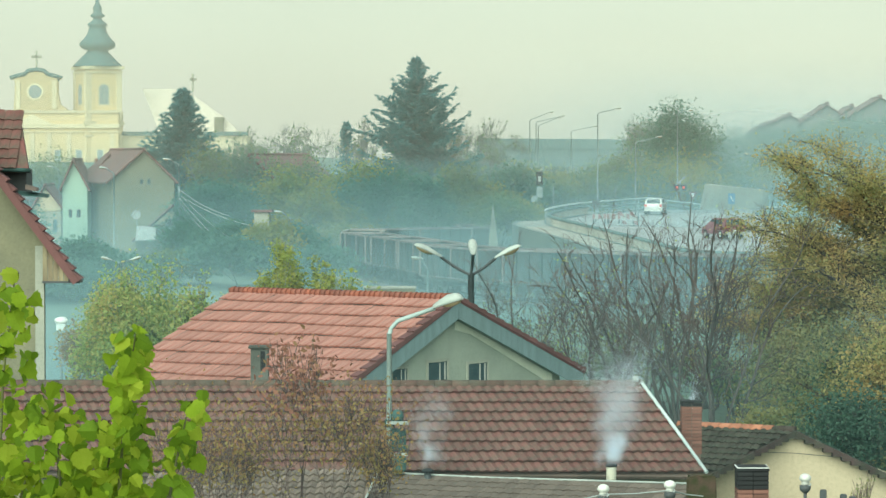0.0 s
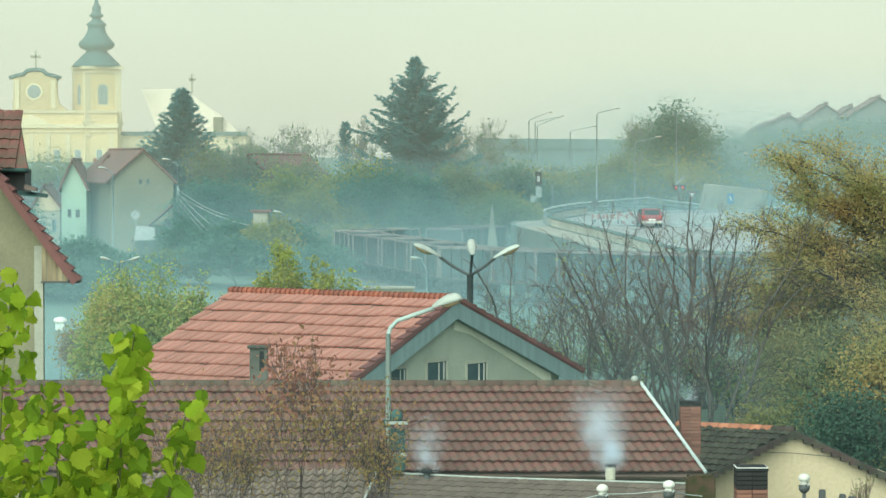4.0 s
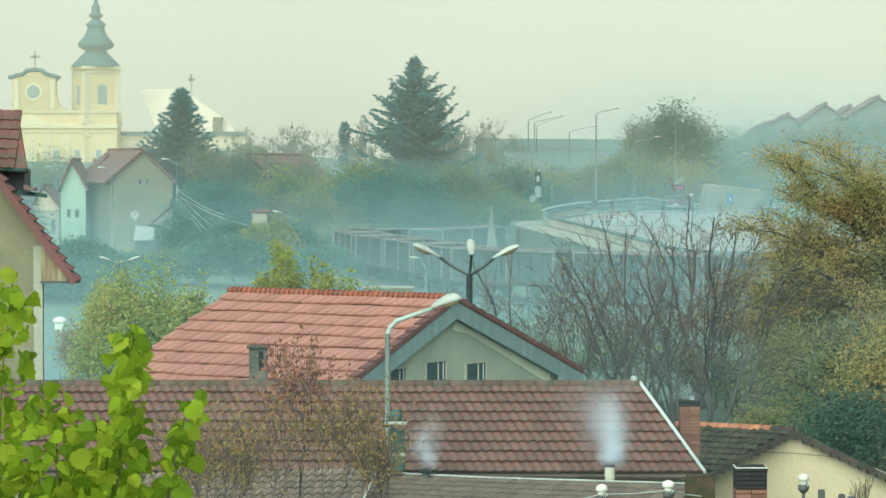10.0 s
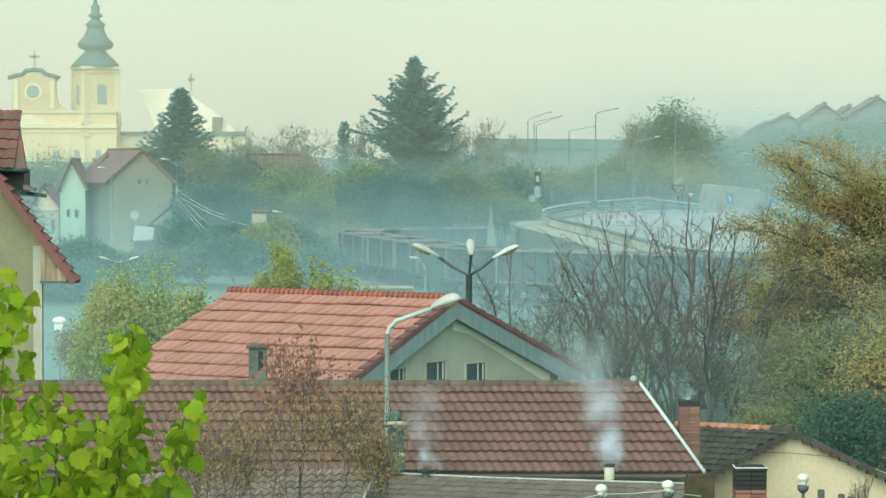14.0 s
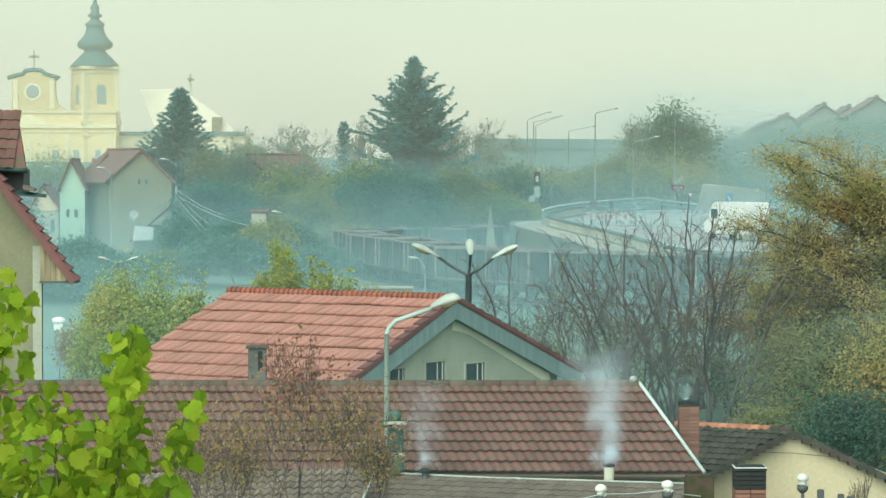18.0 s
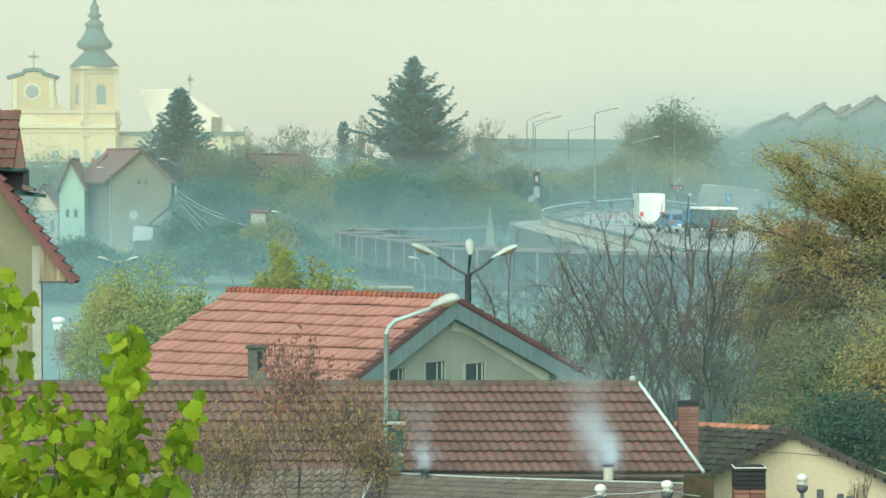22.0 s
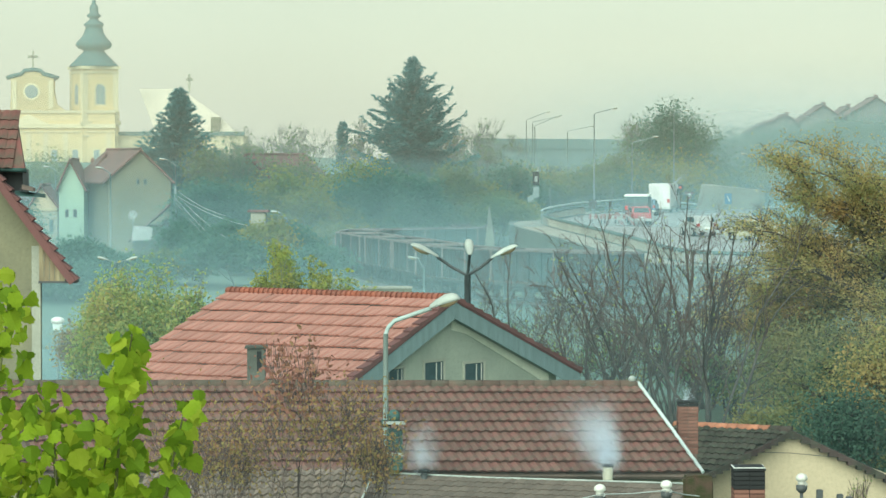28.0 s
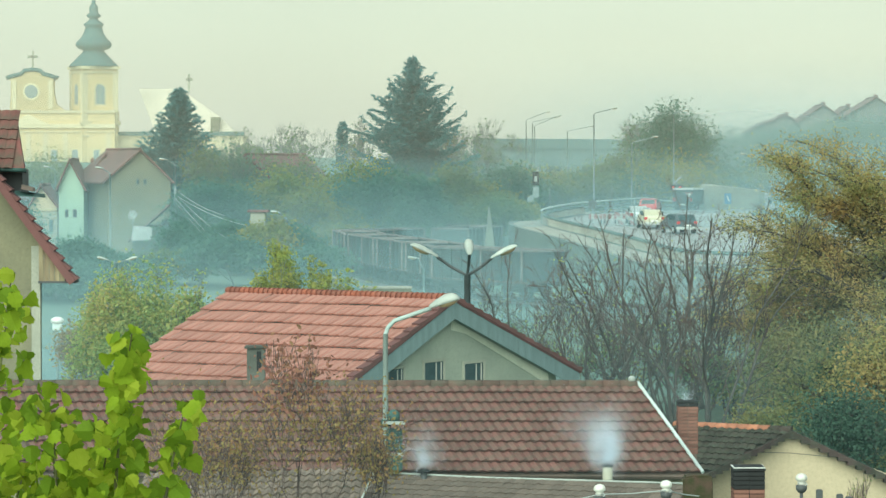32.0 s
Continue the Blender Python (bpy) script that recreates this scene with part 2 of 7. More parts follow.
    car_dark=mat("dark_grey_car_paint", (0.07, 0.09, 0.10), (0.06, 0.08, 0.09), 0.3, 1.0, 10.0, 0.0, spec=0.5),
    tarp=mat("dark_green_tarpaulin", (0.09, 0.14, 0.14), (0.08, 0.12, 0.12), 0.7, 1.0, 10.0, 0.1),
    lamp_red=glow_mat("red_signal_light", (0.9, 0.10, 0.07), 0.3),
    tail_red=mat("tail_light_red", (0.45, 0.03, 0.03), (0.4, 0.03, 0.03), 0.3, 5.0, 30.0, 0.0, spec=0.5),
    porcelain=mat("white_porcelain", (0.66, 0.65, 0.58), (0.56, 0.55, 0.49), 0.3, 10.0, 40.0, 0.02, spec=0.6),
    wire=mat("pale_wire", (0.42, 0.45, 0.43), (0.36, 0.39, 0.37), 0.6, 1.0, 10.0, 0.0),
    teal_box=mat("verdigris_cabinet", (0.045, 0.10, 0.088), (0.02, 0.04, 0.035), 0.7, 3.0, 25.0, 0.2),
    leaf_autumn=leaf_mat("autumn_leaf", [(0.15, 0.225, 0.11), (0.25, 0.272, 0.112), (0.36, 0.305, 0.118), (0.46, 0.32, 0.128), (0.51, 0.27, 0.13)], 0.5, 0.5, vary=0.3),
    leaf_oak=leaf_mat("dull_green_leaf", [(0.10, 0.155, 0.085), (0.16, 0.195, 0.09), (0.24, 0.225, 0.09), (0.32, 0.24, 0.10)], 0.45, 0.5, vary=0.3),
    leaf_rust=leaf_mat("rusty_leaf", [(0.28, 0.12, 0.07), (0.32, 0.18, 0.075), (0.29, 0.24, 0.08), (0.36, 0.18, 0.085)], 0.5, 1.0, vary=0.4),
    leaf_shrub=leaf_mat("shrub_leaf", [(0.15, 0.22, 0.08), (0.21, 0.26, 0.09), (0.27, 0.25, 0.09), (0.23, 0.15, 0.08)], 0.5, 1.0),
    leaf_green=leaf_mat("green_leaf", [(0.20, 0.32, 0.14), (0.29, 0.39, 0.14), (0.41, 0.42, 0.14), (0.54, 0.38, 0.15)], 0.55, 0.35),
    leaf_birch=leaf_mat("yellow_green_leaf", [(0.19, 0.25, 0.07), (0.27, 0.31, 0.07), (0.38, 0.33, 0.08)], 0.45, 0.5),
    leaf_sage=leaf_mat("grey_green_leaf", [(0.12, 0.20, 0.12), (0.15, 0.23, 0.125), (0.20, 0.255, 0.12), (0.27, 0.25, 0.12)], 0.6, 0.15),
    plaster_dusk=mat("brown_render", (0.17, 0.165, 0.15), (0.14, 0.145, 0.135), 0.9, 0.3, 6.0, 0.2),
    leaf_olive=leaf_mat("faded_olive_leaf", [(0.17, 0.24, 0.10), (0.24, 0.28, 0.10), (0.31, 0.29, 0.10), (0.34, 0.26, 0.11)], 0.6, 0.2),
    # distance haze is mixed into this palette: green shifted towards blue
    leaf_hazed=leaf_mat("haze_tinted_leaf", [(0.085, 0.185, 0.145), (0.11, 0.215, 0.16), (0.15, 0.24, 0.15)], 0.6, 0.15),
    # needles lightened and blued in colour, as haze above the mist layers
    needle_hazed=leaf_mat("haze_lightened_needle", [(0.06, 0.20, 0.215), (0.085, 0.24, 0.25), (0.12, 0.27, 0.27)], 0.4, 0.3),
    leaf_red=leaf_mat("dull_red_leaf", [(0.22, 0.09, 0.075), (0.29, 0.13, 0.085), (0.30, 0.19, 0.09)], 0.4, 1.0),
    leaf_dark=leaf_mat("dark_yew_leaf", [(0.035, 0.075, 0.05), (0.045, 0.09, 0.06), (0.06, 0.11, 0.065)], 0.3, 0.5),
    board_white=mat("dusty_white_board", (0.33, 0.345, 0.33), (0.28, 0.295, 0.28), 0.7, 2.0, 20.0, 0.05),
    plaster_light=mat("light_render_patch", (0.62, 0.62, 0.50), (0.50, 0.51, 0.41), 0.95, 0.8, 14.0, 0.12),
    feather=mat("brown_feather", (0.24, 0.21, 0.18), (0.16, 0.14, 0.12), 0.9, 6.0, 40.0, 0.1),
    smoke=smoke_mat("chimney_smoke", (0.80, 0.87, 0.95), 1.0),
)


# ---- building helpers ----
def S(a, b, d):
    """The point at grid (a, b) and d metres ahead of the eye point."""
    return Vector(((a - CX) / F * d, d, EYE + (CY - b) / F * d))


def thing(name, m, label, category, group="", kind=""):
    ob = new(name)
    ob.matrix_world = m
    ob.empty_display_size = 0.2
    return tagged(ob, label, category, group, kind)


def part(name, bm, material, parent, label=""):
    """Links a bmesh as one mesh object under a thing or a part."""
    me = bpy.data.meshes.new(name)
    bm.normal_update()
    bm.to_mesh(me)
    bm.free()
    me.materials.append(material)
    ob = new(name, me)
    ob.parent = parent
    return tagged(ob, label)


def raw(name, verts, faces, material, parent=None, label="", smooth=False):
    me = bpy.data.meshes.new(name)
    me.from_pydata([tuple(v) for v in verts] if not isinstance(verts, np.ndarray) else verts.tolist(), [],
                   faces if not isinstance(faces, np.ndarray) else faces.tolist())
    me.materials.append(material)
    if smooth:
        me.shade_smooth()
    ob = new(name, me)
    ob.parent = parent
    return tagged(ob, label)


def solo(ob, label, category, group="", kind=""):
    return tagged(ob, label, category, group, kind)


def bx(x0, x1, y0, y1, z0, z1, bevel=0.0, bm=None):
    bm = bm or bmesh.new()
    v = [bm.verts.new((x, y, z)) for z in (z0, z1) for y in (y0, y1) for x in (x0, x1)]
    fs = [bm.faces.new([v[i] for i in q]) for q in ((0, 2, 3, 1), (4, 5, 7, 6), (0, 1, 5, 4), (2, 6, 7, 3), (0, 4, 6, 2), (1, 3, 7, 5))]
    if bevel:
        bmesh.ops.bevel(bm, geom=list({e for f in fs for e in f.edges}), offset=bevel, segments=2, affect="EDGES")
    return bm


def tube(p0, p1, r0, r1=None, n=8, bm=None, caps=True):
    bm = bm or bmesh.new()
    p0, p1, r1 = Vector(p0), Vector(p1), r0 if r1 is None else r1
    q = (p1 - p0).to_track_quat("Z", "Y")
    a, b = [], []
    for i in range(n):
        u = Vector((math.cos(2 * math.pi * i / n), math.sin(2 * math.pi * i / n), 0))
        a.append(bm.verts.new(p0 + q @ (u * r0)))
        b.append(bm.verts.new(p1 + q @ (u * r1)))
    for i in range(n):
        bm.faces.new((a[i], a[(i + 1) % n], b[(i + 1) % n], b[i])).smooth = True
    if caps:
        bm.faces.new(list(reversed(a)))
        bm.faces.new(b)
    return bm


def pipe(points, r, n=6, bm=None):
    """A bent tube through the points; r is one radius or one for each point."""
    bm = bm or bmesh.new()
    pts = [Vector(p) for p in points]
    rs = r if isinstance(r, (list, tuple)) else [r] * len(pts)
    rings = []
    for i, p in enumerate(pts):
        d = (pts[min(i + 1, len(pts) - 1)] - pts[max(i - 1, 0)]).normalized()
        s = d.cross(Vector((0, 0, 1)))
        s = s.normalized() if s.length > 1e-3 else Vector((1, 0, 0))
        t = s.cross(d)
        rings.append([bm.verts.new(p + (s * math.cos(2 * math.pi * j / n) + t * math.sin(2 * math.pi * j / n)) * rs[i]) for j in range(n)])
    for a, b in zip(rings, rings[1:]):
        for j in range(n):
            bm.faces.new((a[j], a[(j + 1) % n], b[(j + 1) % n], b[j])).smooth = True
    bm.faces.new(rings[0])
    bm.faces.new(list(reversed(rings[-1])))
    return bm


def lathe(profile, n=16, bm=None, at=(0, 0, 0), smooth=True, turn=0.0):
    bm = bm or bmesh.new()
    rings = []
    for r, z in profile:
        rings.append([bm.verts.new((at[0] + r * math.cos(turn + 2 * math.pi * j / n), at[1] + r * math.sin(turn + 2 * math.pi * j / n), at[2] + z)) for j in range(n)])
    for a, b in zip(rings, rings[1:]):
        for j in range(n):
            bm.faces.new((a[j], a[(j + 1) % n], b[(j + 1) % n], b[j])).smooth = smooth
    bm.faces.new(list(reversed(rings[0])))
    bm.faces.new(rings[-1])
    return bm


def slab(poly, push, bm=None):
    """A flat polygon given thickness along push."""
    bm = bm or bmesh.new()
    push = Vector(push)
    a = [bm.verts.new(Vector(p)) for p in poly]
    b = [bm.verts.new(Vector(p) + push) for p in poly]
    n = len(a)
    bm.faces.new(a)
    bm.faces.new(list(reversed(b)))
    for i in range(n):
        bm.faces.new((a[i], b[i], b[(i + 1) % n], a[(i + 1) % n]))
    bmesh.ops.recalc_face_normals(bm, faces=bm.faces[:])
    return bm


def sphere(c, rx, ry, rz, bm=None, sub=2):
    bm = bm or bmesh.new()
    new_verts = bmesh.ops.create_icosphere(bm, subdivisions=sub, radius=1)["verts"]
    for v in new_verts:
        v.co = Vector((c[0] + v.co.x * rx, c[1] + v.co.y * ry, c[2] + v.co.z * rz))
        for f in v.link_faces:
            f.smooth = True
    return bm


# ---- plants ----
def tubes_np(P, Q, R0, R1, n=4):
    """Many tapered twigs at once: vertices and faces."""
    P, Q, R0, R1 = (np.asarray(a, float) for a in (P, Q, R0, R1))
    d = Q - P
    d /= np.linalg.norm(d, axis=1, keepdims=True) + 1e-9
    ref = np.where(np.abs(d[:, 2:3]) > 0.9, np.array([[1.0, 0, 0]]), np.array([[0, 0, 1.0]]))
    s = np.cross(d, ref)
    s /= np.linalg.norm(s, axis=1, keepdims=True) + 1e-9
    t = np.cross(s, d)
    ang = np.arange(n) * 2 * np.pi / n
    ring = s[:, None, :] * np.cos(ang)[None, :, None] + t[:, None, :] * np.sin(ang)[None, :, None]
    V = np.concatenate([P[:, None, :] + ring * R0[:, None, None], Q[:, None, :] + ring * R1[:, None, None]], axis=1).reshape(-1, 3)
    base = (np.arange(len(P)) * 2 * n)[:, None, None]
    j = np.arange(n)
    quad = np.stack([j, (j + 1) % n, n + (j + 1) % n, n + j], axis=1)[None]
    return V, (base + quad).reshape(-1, 4)


def leaves_np(rng, C, size, droop=0.0, slim=0.6):
    """A folded-diamond leaf at each centre, turned at random."""
    n = len(C)
    if droop:
        a = rng.normal(size=(n, 3))
        a[:, 2] -= droop * 2
        a /= np.linalg.norm(a, axis=1, keepdims=True)
        b = np.cross(a, rng.normal(size=(n, 3)))
        b /= np.linalg.norm(b, axis=1, keepdims=True)
    else:                                    # blades lie more flat than upright, turned to the light
        up = rng.normal(size=(n, 3)) + np.array([0, -0.5, 1.1])
        up /= np.linalg.norm(up, axis=1, keepdims=True)
        a = np.cross(up, rng.normal(size=(n, 3)))
        a /= np.linalg.norm(a, axis=1, keepdims=True)
        b = np.cross(up, a)
    L = (size * rng.uniform(0.6, 1.35, n))[:, None]
    V = np.stack([C - a * L * 0.5, C + b * L * slim * 0.5, C + a * L * 0.5, C - b * L * slim * 0.5], axis=1).reshape(-1, 3)
    return V, (np.arange(n) * 4)[:, None] + np.arange(4)[None]


def grow(rng, height, width, levels=4, kids=4, trunk=0.3, up=0.35, spread=0.75, taper=0.62, thick=0.022, fine=0.0012, stretch=(0.6, 0.9)):
    """A branching skeleton that fills height and width: twig starts, ends, radii and the tips."""
    segs, tips = [], []

    def rec(p, d, length, r, lev):
        for _ in range(2):
            d = d + rng.normal(size=3) * 0.16
            d /= np.linalg.norm(d)
            q = p + d * length / 2
            segs.append((p, q, r, r * 0.82, lev))
            p, r = q, r * 0.82
            if lev <= 1:
                tips.append(p)
        if lev == 0:
            return
        turn = rng.uniform(0, 6.28)
        for i in range(kids):
            az = turn + 6.28 * i / kids + rng.normal() * 0.4
            side = np.cross(d, [math.cos(az), math.sin(az), 0.2])
            side /= np.linalg.norm(side) + 1e-9
            w = spread * rng.uniform(0.5, 1.25)
            e = d * math.cos(w) + side * math.sin(w) + np.array([0, 0, up])
            e /= np.linalg.norm(e)
            rec(p - d * length * rng.uniform(0, 0.35), e, length * rng.uniform(*stretch), r * taper * rng.uniform(0.8, 1.1), lev - 1)

    rec(np.zeros(3), np.array([0, 0, 1.0]), 1.0, 1.0, levels)
    P, Q = np.array([s[0] for s in segs]), np.array([s[1] for s in segs])
    R0, R1 = np.array([s[2] for s in segs]), np.array([s[3] for s in segs])
    T = np.array(tips)
    top = Q[:, 2].max()
    half = np.percentile(np.abs(Q[:, :2]), 98)
    k = np.array([width / 2 / half, width / 2 / half, height * (1 - trunk) / (top - 0.5)])

    def fit(a):
        a = a * k
        a[:, 2] += height - top * k[2]
        return a

    P, Q, T = fit(P), fit(Q), fit(T)
    P[0, 2] = 0.0
    R0, R1 = R0 * height * thick, R1 * height * thick
    return P, Q, np.maximum(R0, height * fine), np.maximum(R1, height * fine * 0.8), T


def tree(name, at, height, width, leaf, n, size, material, bark, label, seed, levels=4, kids=4, trunk=0.3, up=0.35, spread=0.75,
         puff=0.09, thick=0.022, droop=0.0, category="tree", group="", slim=0.6, low=0.0, fine=0.0012, stretch=(0.6, 0.9), taper=0.62, sides=3, clump=1.0):
    """A tree or shrub: tapered trunk and limbs, and n leaves in uneven tufts at the twig ends."""
    rng = np.random.default_rng(seed)
    P, Q, R0, R1, T = grow(rng, height, width, levels, kids, trunk, up, spread, taper, thick, fine, stretch)
    t = thing(name, Matrix.Translation(at), label, category, group)
    V, Fc = tubes_np(P[:2], Q[:2], R0[:2], R1[:2], 8)
    raw("trunk", V, Fc, bark, t)
    V, Fc = tubes_np(P[2:], Q[2:], R0[2:], R1[2:], sides)
    raw("branchwork", V, Fc, bark, t)
    if n:
        wgt = rng.random(len(T)) ** clump
        keep = rng.choice(len(T), n, p=wgt / wgt.sum())
        pick = T[keep]
        C = pick + rng.normal(size=(n, 3)) * np.array([width, width, width * 0.75]) * puff
        C[:, 2] = np.maximum(C[:, 2], low)
        V, Fc = leaves_np(rng, C, size, droop, slim)
        raw("crown", V, Fc, material, t)
    return t


def curve_np(rng, p, d, length, r, steps, lift, wander):
    """A limb that bends as it grows: its joints and its radii."""
    pts, rs = [p], [r]
    for k in range(steps):
        d = d + rng.normal(size=3) * wander + np.array([0, 0, lift])
        d = d / np.linalg.norm(d)
        p = p + d * length / steps
        pts.append(p), rs.append(r * (1 - 0.8 * (k + 1) / steps))
    return pts, rs


def add_limb(store, pts, rs):
    for i in range(len(pts) - 1):
        store.append((pts[i], pts[i + 1], rs[i], rs[i + 1]))


def limbs_mesh(name, store, bark, parent, sides=4, least=0.006):
    P, Q = np.array([a[0] for a in store]), np.array([a[1] for a in store])
    R0, R1 = np.array([a[2] for a in store]), np.array([a[3] for a in store])
    V, Fc = tubes_np(P, Q, np.maximum(R0, least), np.maximum(R1, least), sides)
    return raw(name, V, Fc, bark, parent)


def vase_tree(at, height, width, stems, bark, twig_bark, leaf, n_leaf, label, seed, lean=0.0, group="bare trees"):
    """A leafless tree of several stems that fan out from the foot and turn upward, with upright side branches and fine twigs."""
    rng = np.random.default_rng(seed)
    t = thing("tree", Matrix.Translation(at), label, "tree", group)
    big, fine, tips = [], [], []
    for i in range(stems):
        u = -1 + 2 * (i + rng.uniform(0.2, 0.8)) / stems
        az = rng.uniform(-0.7, 0.7)
        out = np.array([u * math.cos(az) + lean, u * math.sin(az) + rng.normal() * 0.25, 0.0]) * width / height * 1.25
        d = out + np.array([0, 0, 1.0])
        L = height * rng.uniform(0.82, 1.05) * math.sqrt(1 + float(out @ out)) * (1 - 0.16 * abs(u))
        pts, rs = curve_np(rng, np.array([u * 0.35, rng.normal() * 0.2, 0]), d / np.linalg.norm(d), L, height * 0.0092 * rng.uniform(0.55, 1.2), 12, 0.03, 0.13)
        add_limb(big, pts, rs)
        for j in range(3, 12):
            for _ in range(2 if rng.random() < 0.5 else 1):
                ax = pts[min(j + 1, 12)] - pts[j - 1]
                ax = ax / np.linalg.norm(ax)
                side = np.cross(ax, rng.normal(size=3))
                side[1] *= 0.7
                side = side / (np.linalg.norm(side) + 1e-9)
                e = ax * 0.85 + side * rng.uniform(0.55, 1.15) + np.array([0, 0, 0.12])
                LL = L * rng.uniform(0.16, 0.40) * (1.15 - j / 16)
                q, qr = curve_np(rng, pts[j], e / np.linalg.norm(e), LL, rs[j] * rng.uniform(0.32, 0.55), 6, 0.045, 0.15)
                add_limb(big if qr[0] > 0.02 else fine, q, qr)
                for m in range(2, 7):
                    for _ in range(1 + int(rng.random() < 0.1)):
                        a2 = q[m] - q[m - 1]
                        a2 = a2 / np.linalg.norm(a2)
                        s2 = np.cross(a2, rng.normal(size=3))
                        s2 = s2 / (np.linalg.norm(s2) + 1e-9)
                        e2 = a2 + s2 * rng.uniform(0.5, 1.0) + np.array([0, 0, 0.15])
                        w, wr = curve_np(rng, q[m], e2 / np.linalg.norm(e2), LL * rng.uniform(0.18, 0.45), max(qr[m] * 0.6, 0.007), 3, 0.05, 0.15)
                        add_limb(fine, w, wr)
                        tips.append(w[-1])
    limbs_mesh("branchwork", big, bark, t, 5, 0.012)
    limbs_mesh("brushwood", fine, twig_bark, t, 3, 0.009)
    if n_leaf:
        T = np.array(tips)
        hub = T[rng.integers(0, len(T), 5)]
        C = hub[rng.integers(0, 5, n_leaf)] + rng.normal(size=(n_leaf, 3)) * 0.22
        half = n_leaf // 2
        C[:half] = T[rng.integers(0, len(T), half)] + rng.normal(size=(half, 3)) * 0.08
        V, Fc = leaves_np(rng, C, 0.085)
        raw("last_leaves", V, Fc, leaf, t)
    return t


def spreading_tree(at, height, reach, limbs, leaves, size, material, bark, label, seed, low=0.12, name="tree", group="", sag=-0.015, flat=0.6, bole=0.3, crown=0.35):
    """A broad tree: long limbs that rise and level out, side branches in flat sprays and leaves along the twigs."""
    rng = np.random.default_rng(seed)
    t = thing(name, Matrix.Translation(at), label, "tree", group)
    trunk, tr = curve_np(rng, np.zeros(3), np.array([0, 0, 1.0]), height * 0.9, bole, 10, 0.1, 0.03)
    store, wood, base, ways = [], [], [], []
    add_limb(store, trunk, tr)
    limbs_mesh("trunk", store, bark, t, 8)
    for i in range(limbs):
        f = low + (0.93 - low) * (i + rng.uniform(0.1, 0.9)) / limbs
        k = min(9, int(f * 10))
        o = trunk[k] + (trunk[k + 1] - trunk[k]) * (f * 10 - k)
        az = i * 2.4 + rng.normal() * 0.3
        el = rng.uniform(-0.1, 0.5) + 0.8 * f ** 2
        L = reach * math.sqrt(max(0.05, 1 - ((f - crown) / 1.08 / (1 - crown)) ** 2)) * rng.uniform(0.8, 1.08)
        d = np.array([math.cos(az) * math.cos(el), math.sin(az) * math.cos(el), math.sin(el)])
        pts, rs = curve_np(rng, o, d, L, bole * 0.34 * (1 - 0.5 * f), 10, sag, 0.13)
        add_limb(wood, pts, rs)
        for j in range(2, 11):
            for s in (-1, 1):
                ax = pts[j] - pts[j - 1]
                ax = ax / np.linalg.norm(ax)
                side = np.cross(ax, [0, 0, 1.0]) * s
                e = ax * rng.uniform(0.5, 0.9) + side * rng.uniform(0.5, 0.9) + np.array([0, 0, rng.uniform(-0.15, 0.35)])
                LL = L * rng.uniform(0.18, 0.36) * (1.1 - 0.04 * j)
                q, qr = curve_np(rng, pts[j], e / np.linalg.norm(e), LL, max(rs[j] * 0.4, 0.010), 5, 0.0, 0.13)
                add_limb(wood, q, qr)
                for m in range(1, 6):
                    for s2 in (-1, 1):
                        a2 = q[m] - q[m - 1]
                        a2 = a2 / np.linalg.norm(a2)
                        e2 = a2 + np.cross(a2, [0, 0, 1.0]) * s2 * rng.uniform(0.4, 1.0) + np.array([0, 0, rng.uniform(-0.3, 0.35)])
                        w, wr = curve_np(rng, q[m], e2 / np.linalg.norm(e2), LL * rng.uniform(0.15, 0.4), 0.009, 2, -0.03, 0.1)
                        add_limb(wood, w, wr)
                        if rng.random() < 0.86:
                            base.append(w[0]), ways.append(w[-1] - w[0])
    limbs_mesh("branchwork", wood, bark, t, 4, 0.008)
    base, ways = np.array(base), np.array(ways)
    wgt = rng.random(len(base)) ** 1.5
    pick = rng.choice(len(base), leaves, p=wgt / wgt.sum())
    C = base[pick] + ways[pick] * rng.uniform(0.1, 1.15, (leaves, 1)) + rng.normal(size=(leaves, 3)) * np.array([1, 1, flat]) * size * 3.4
    V, Fc = leaves_np(rng, C, size)
    raw("crown", V, Fc, material, t)
    return t


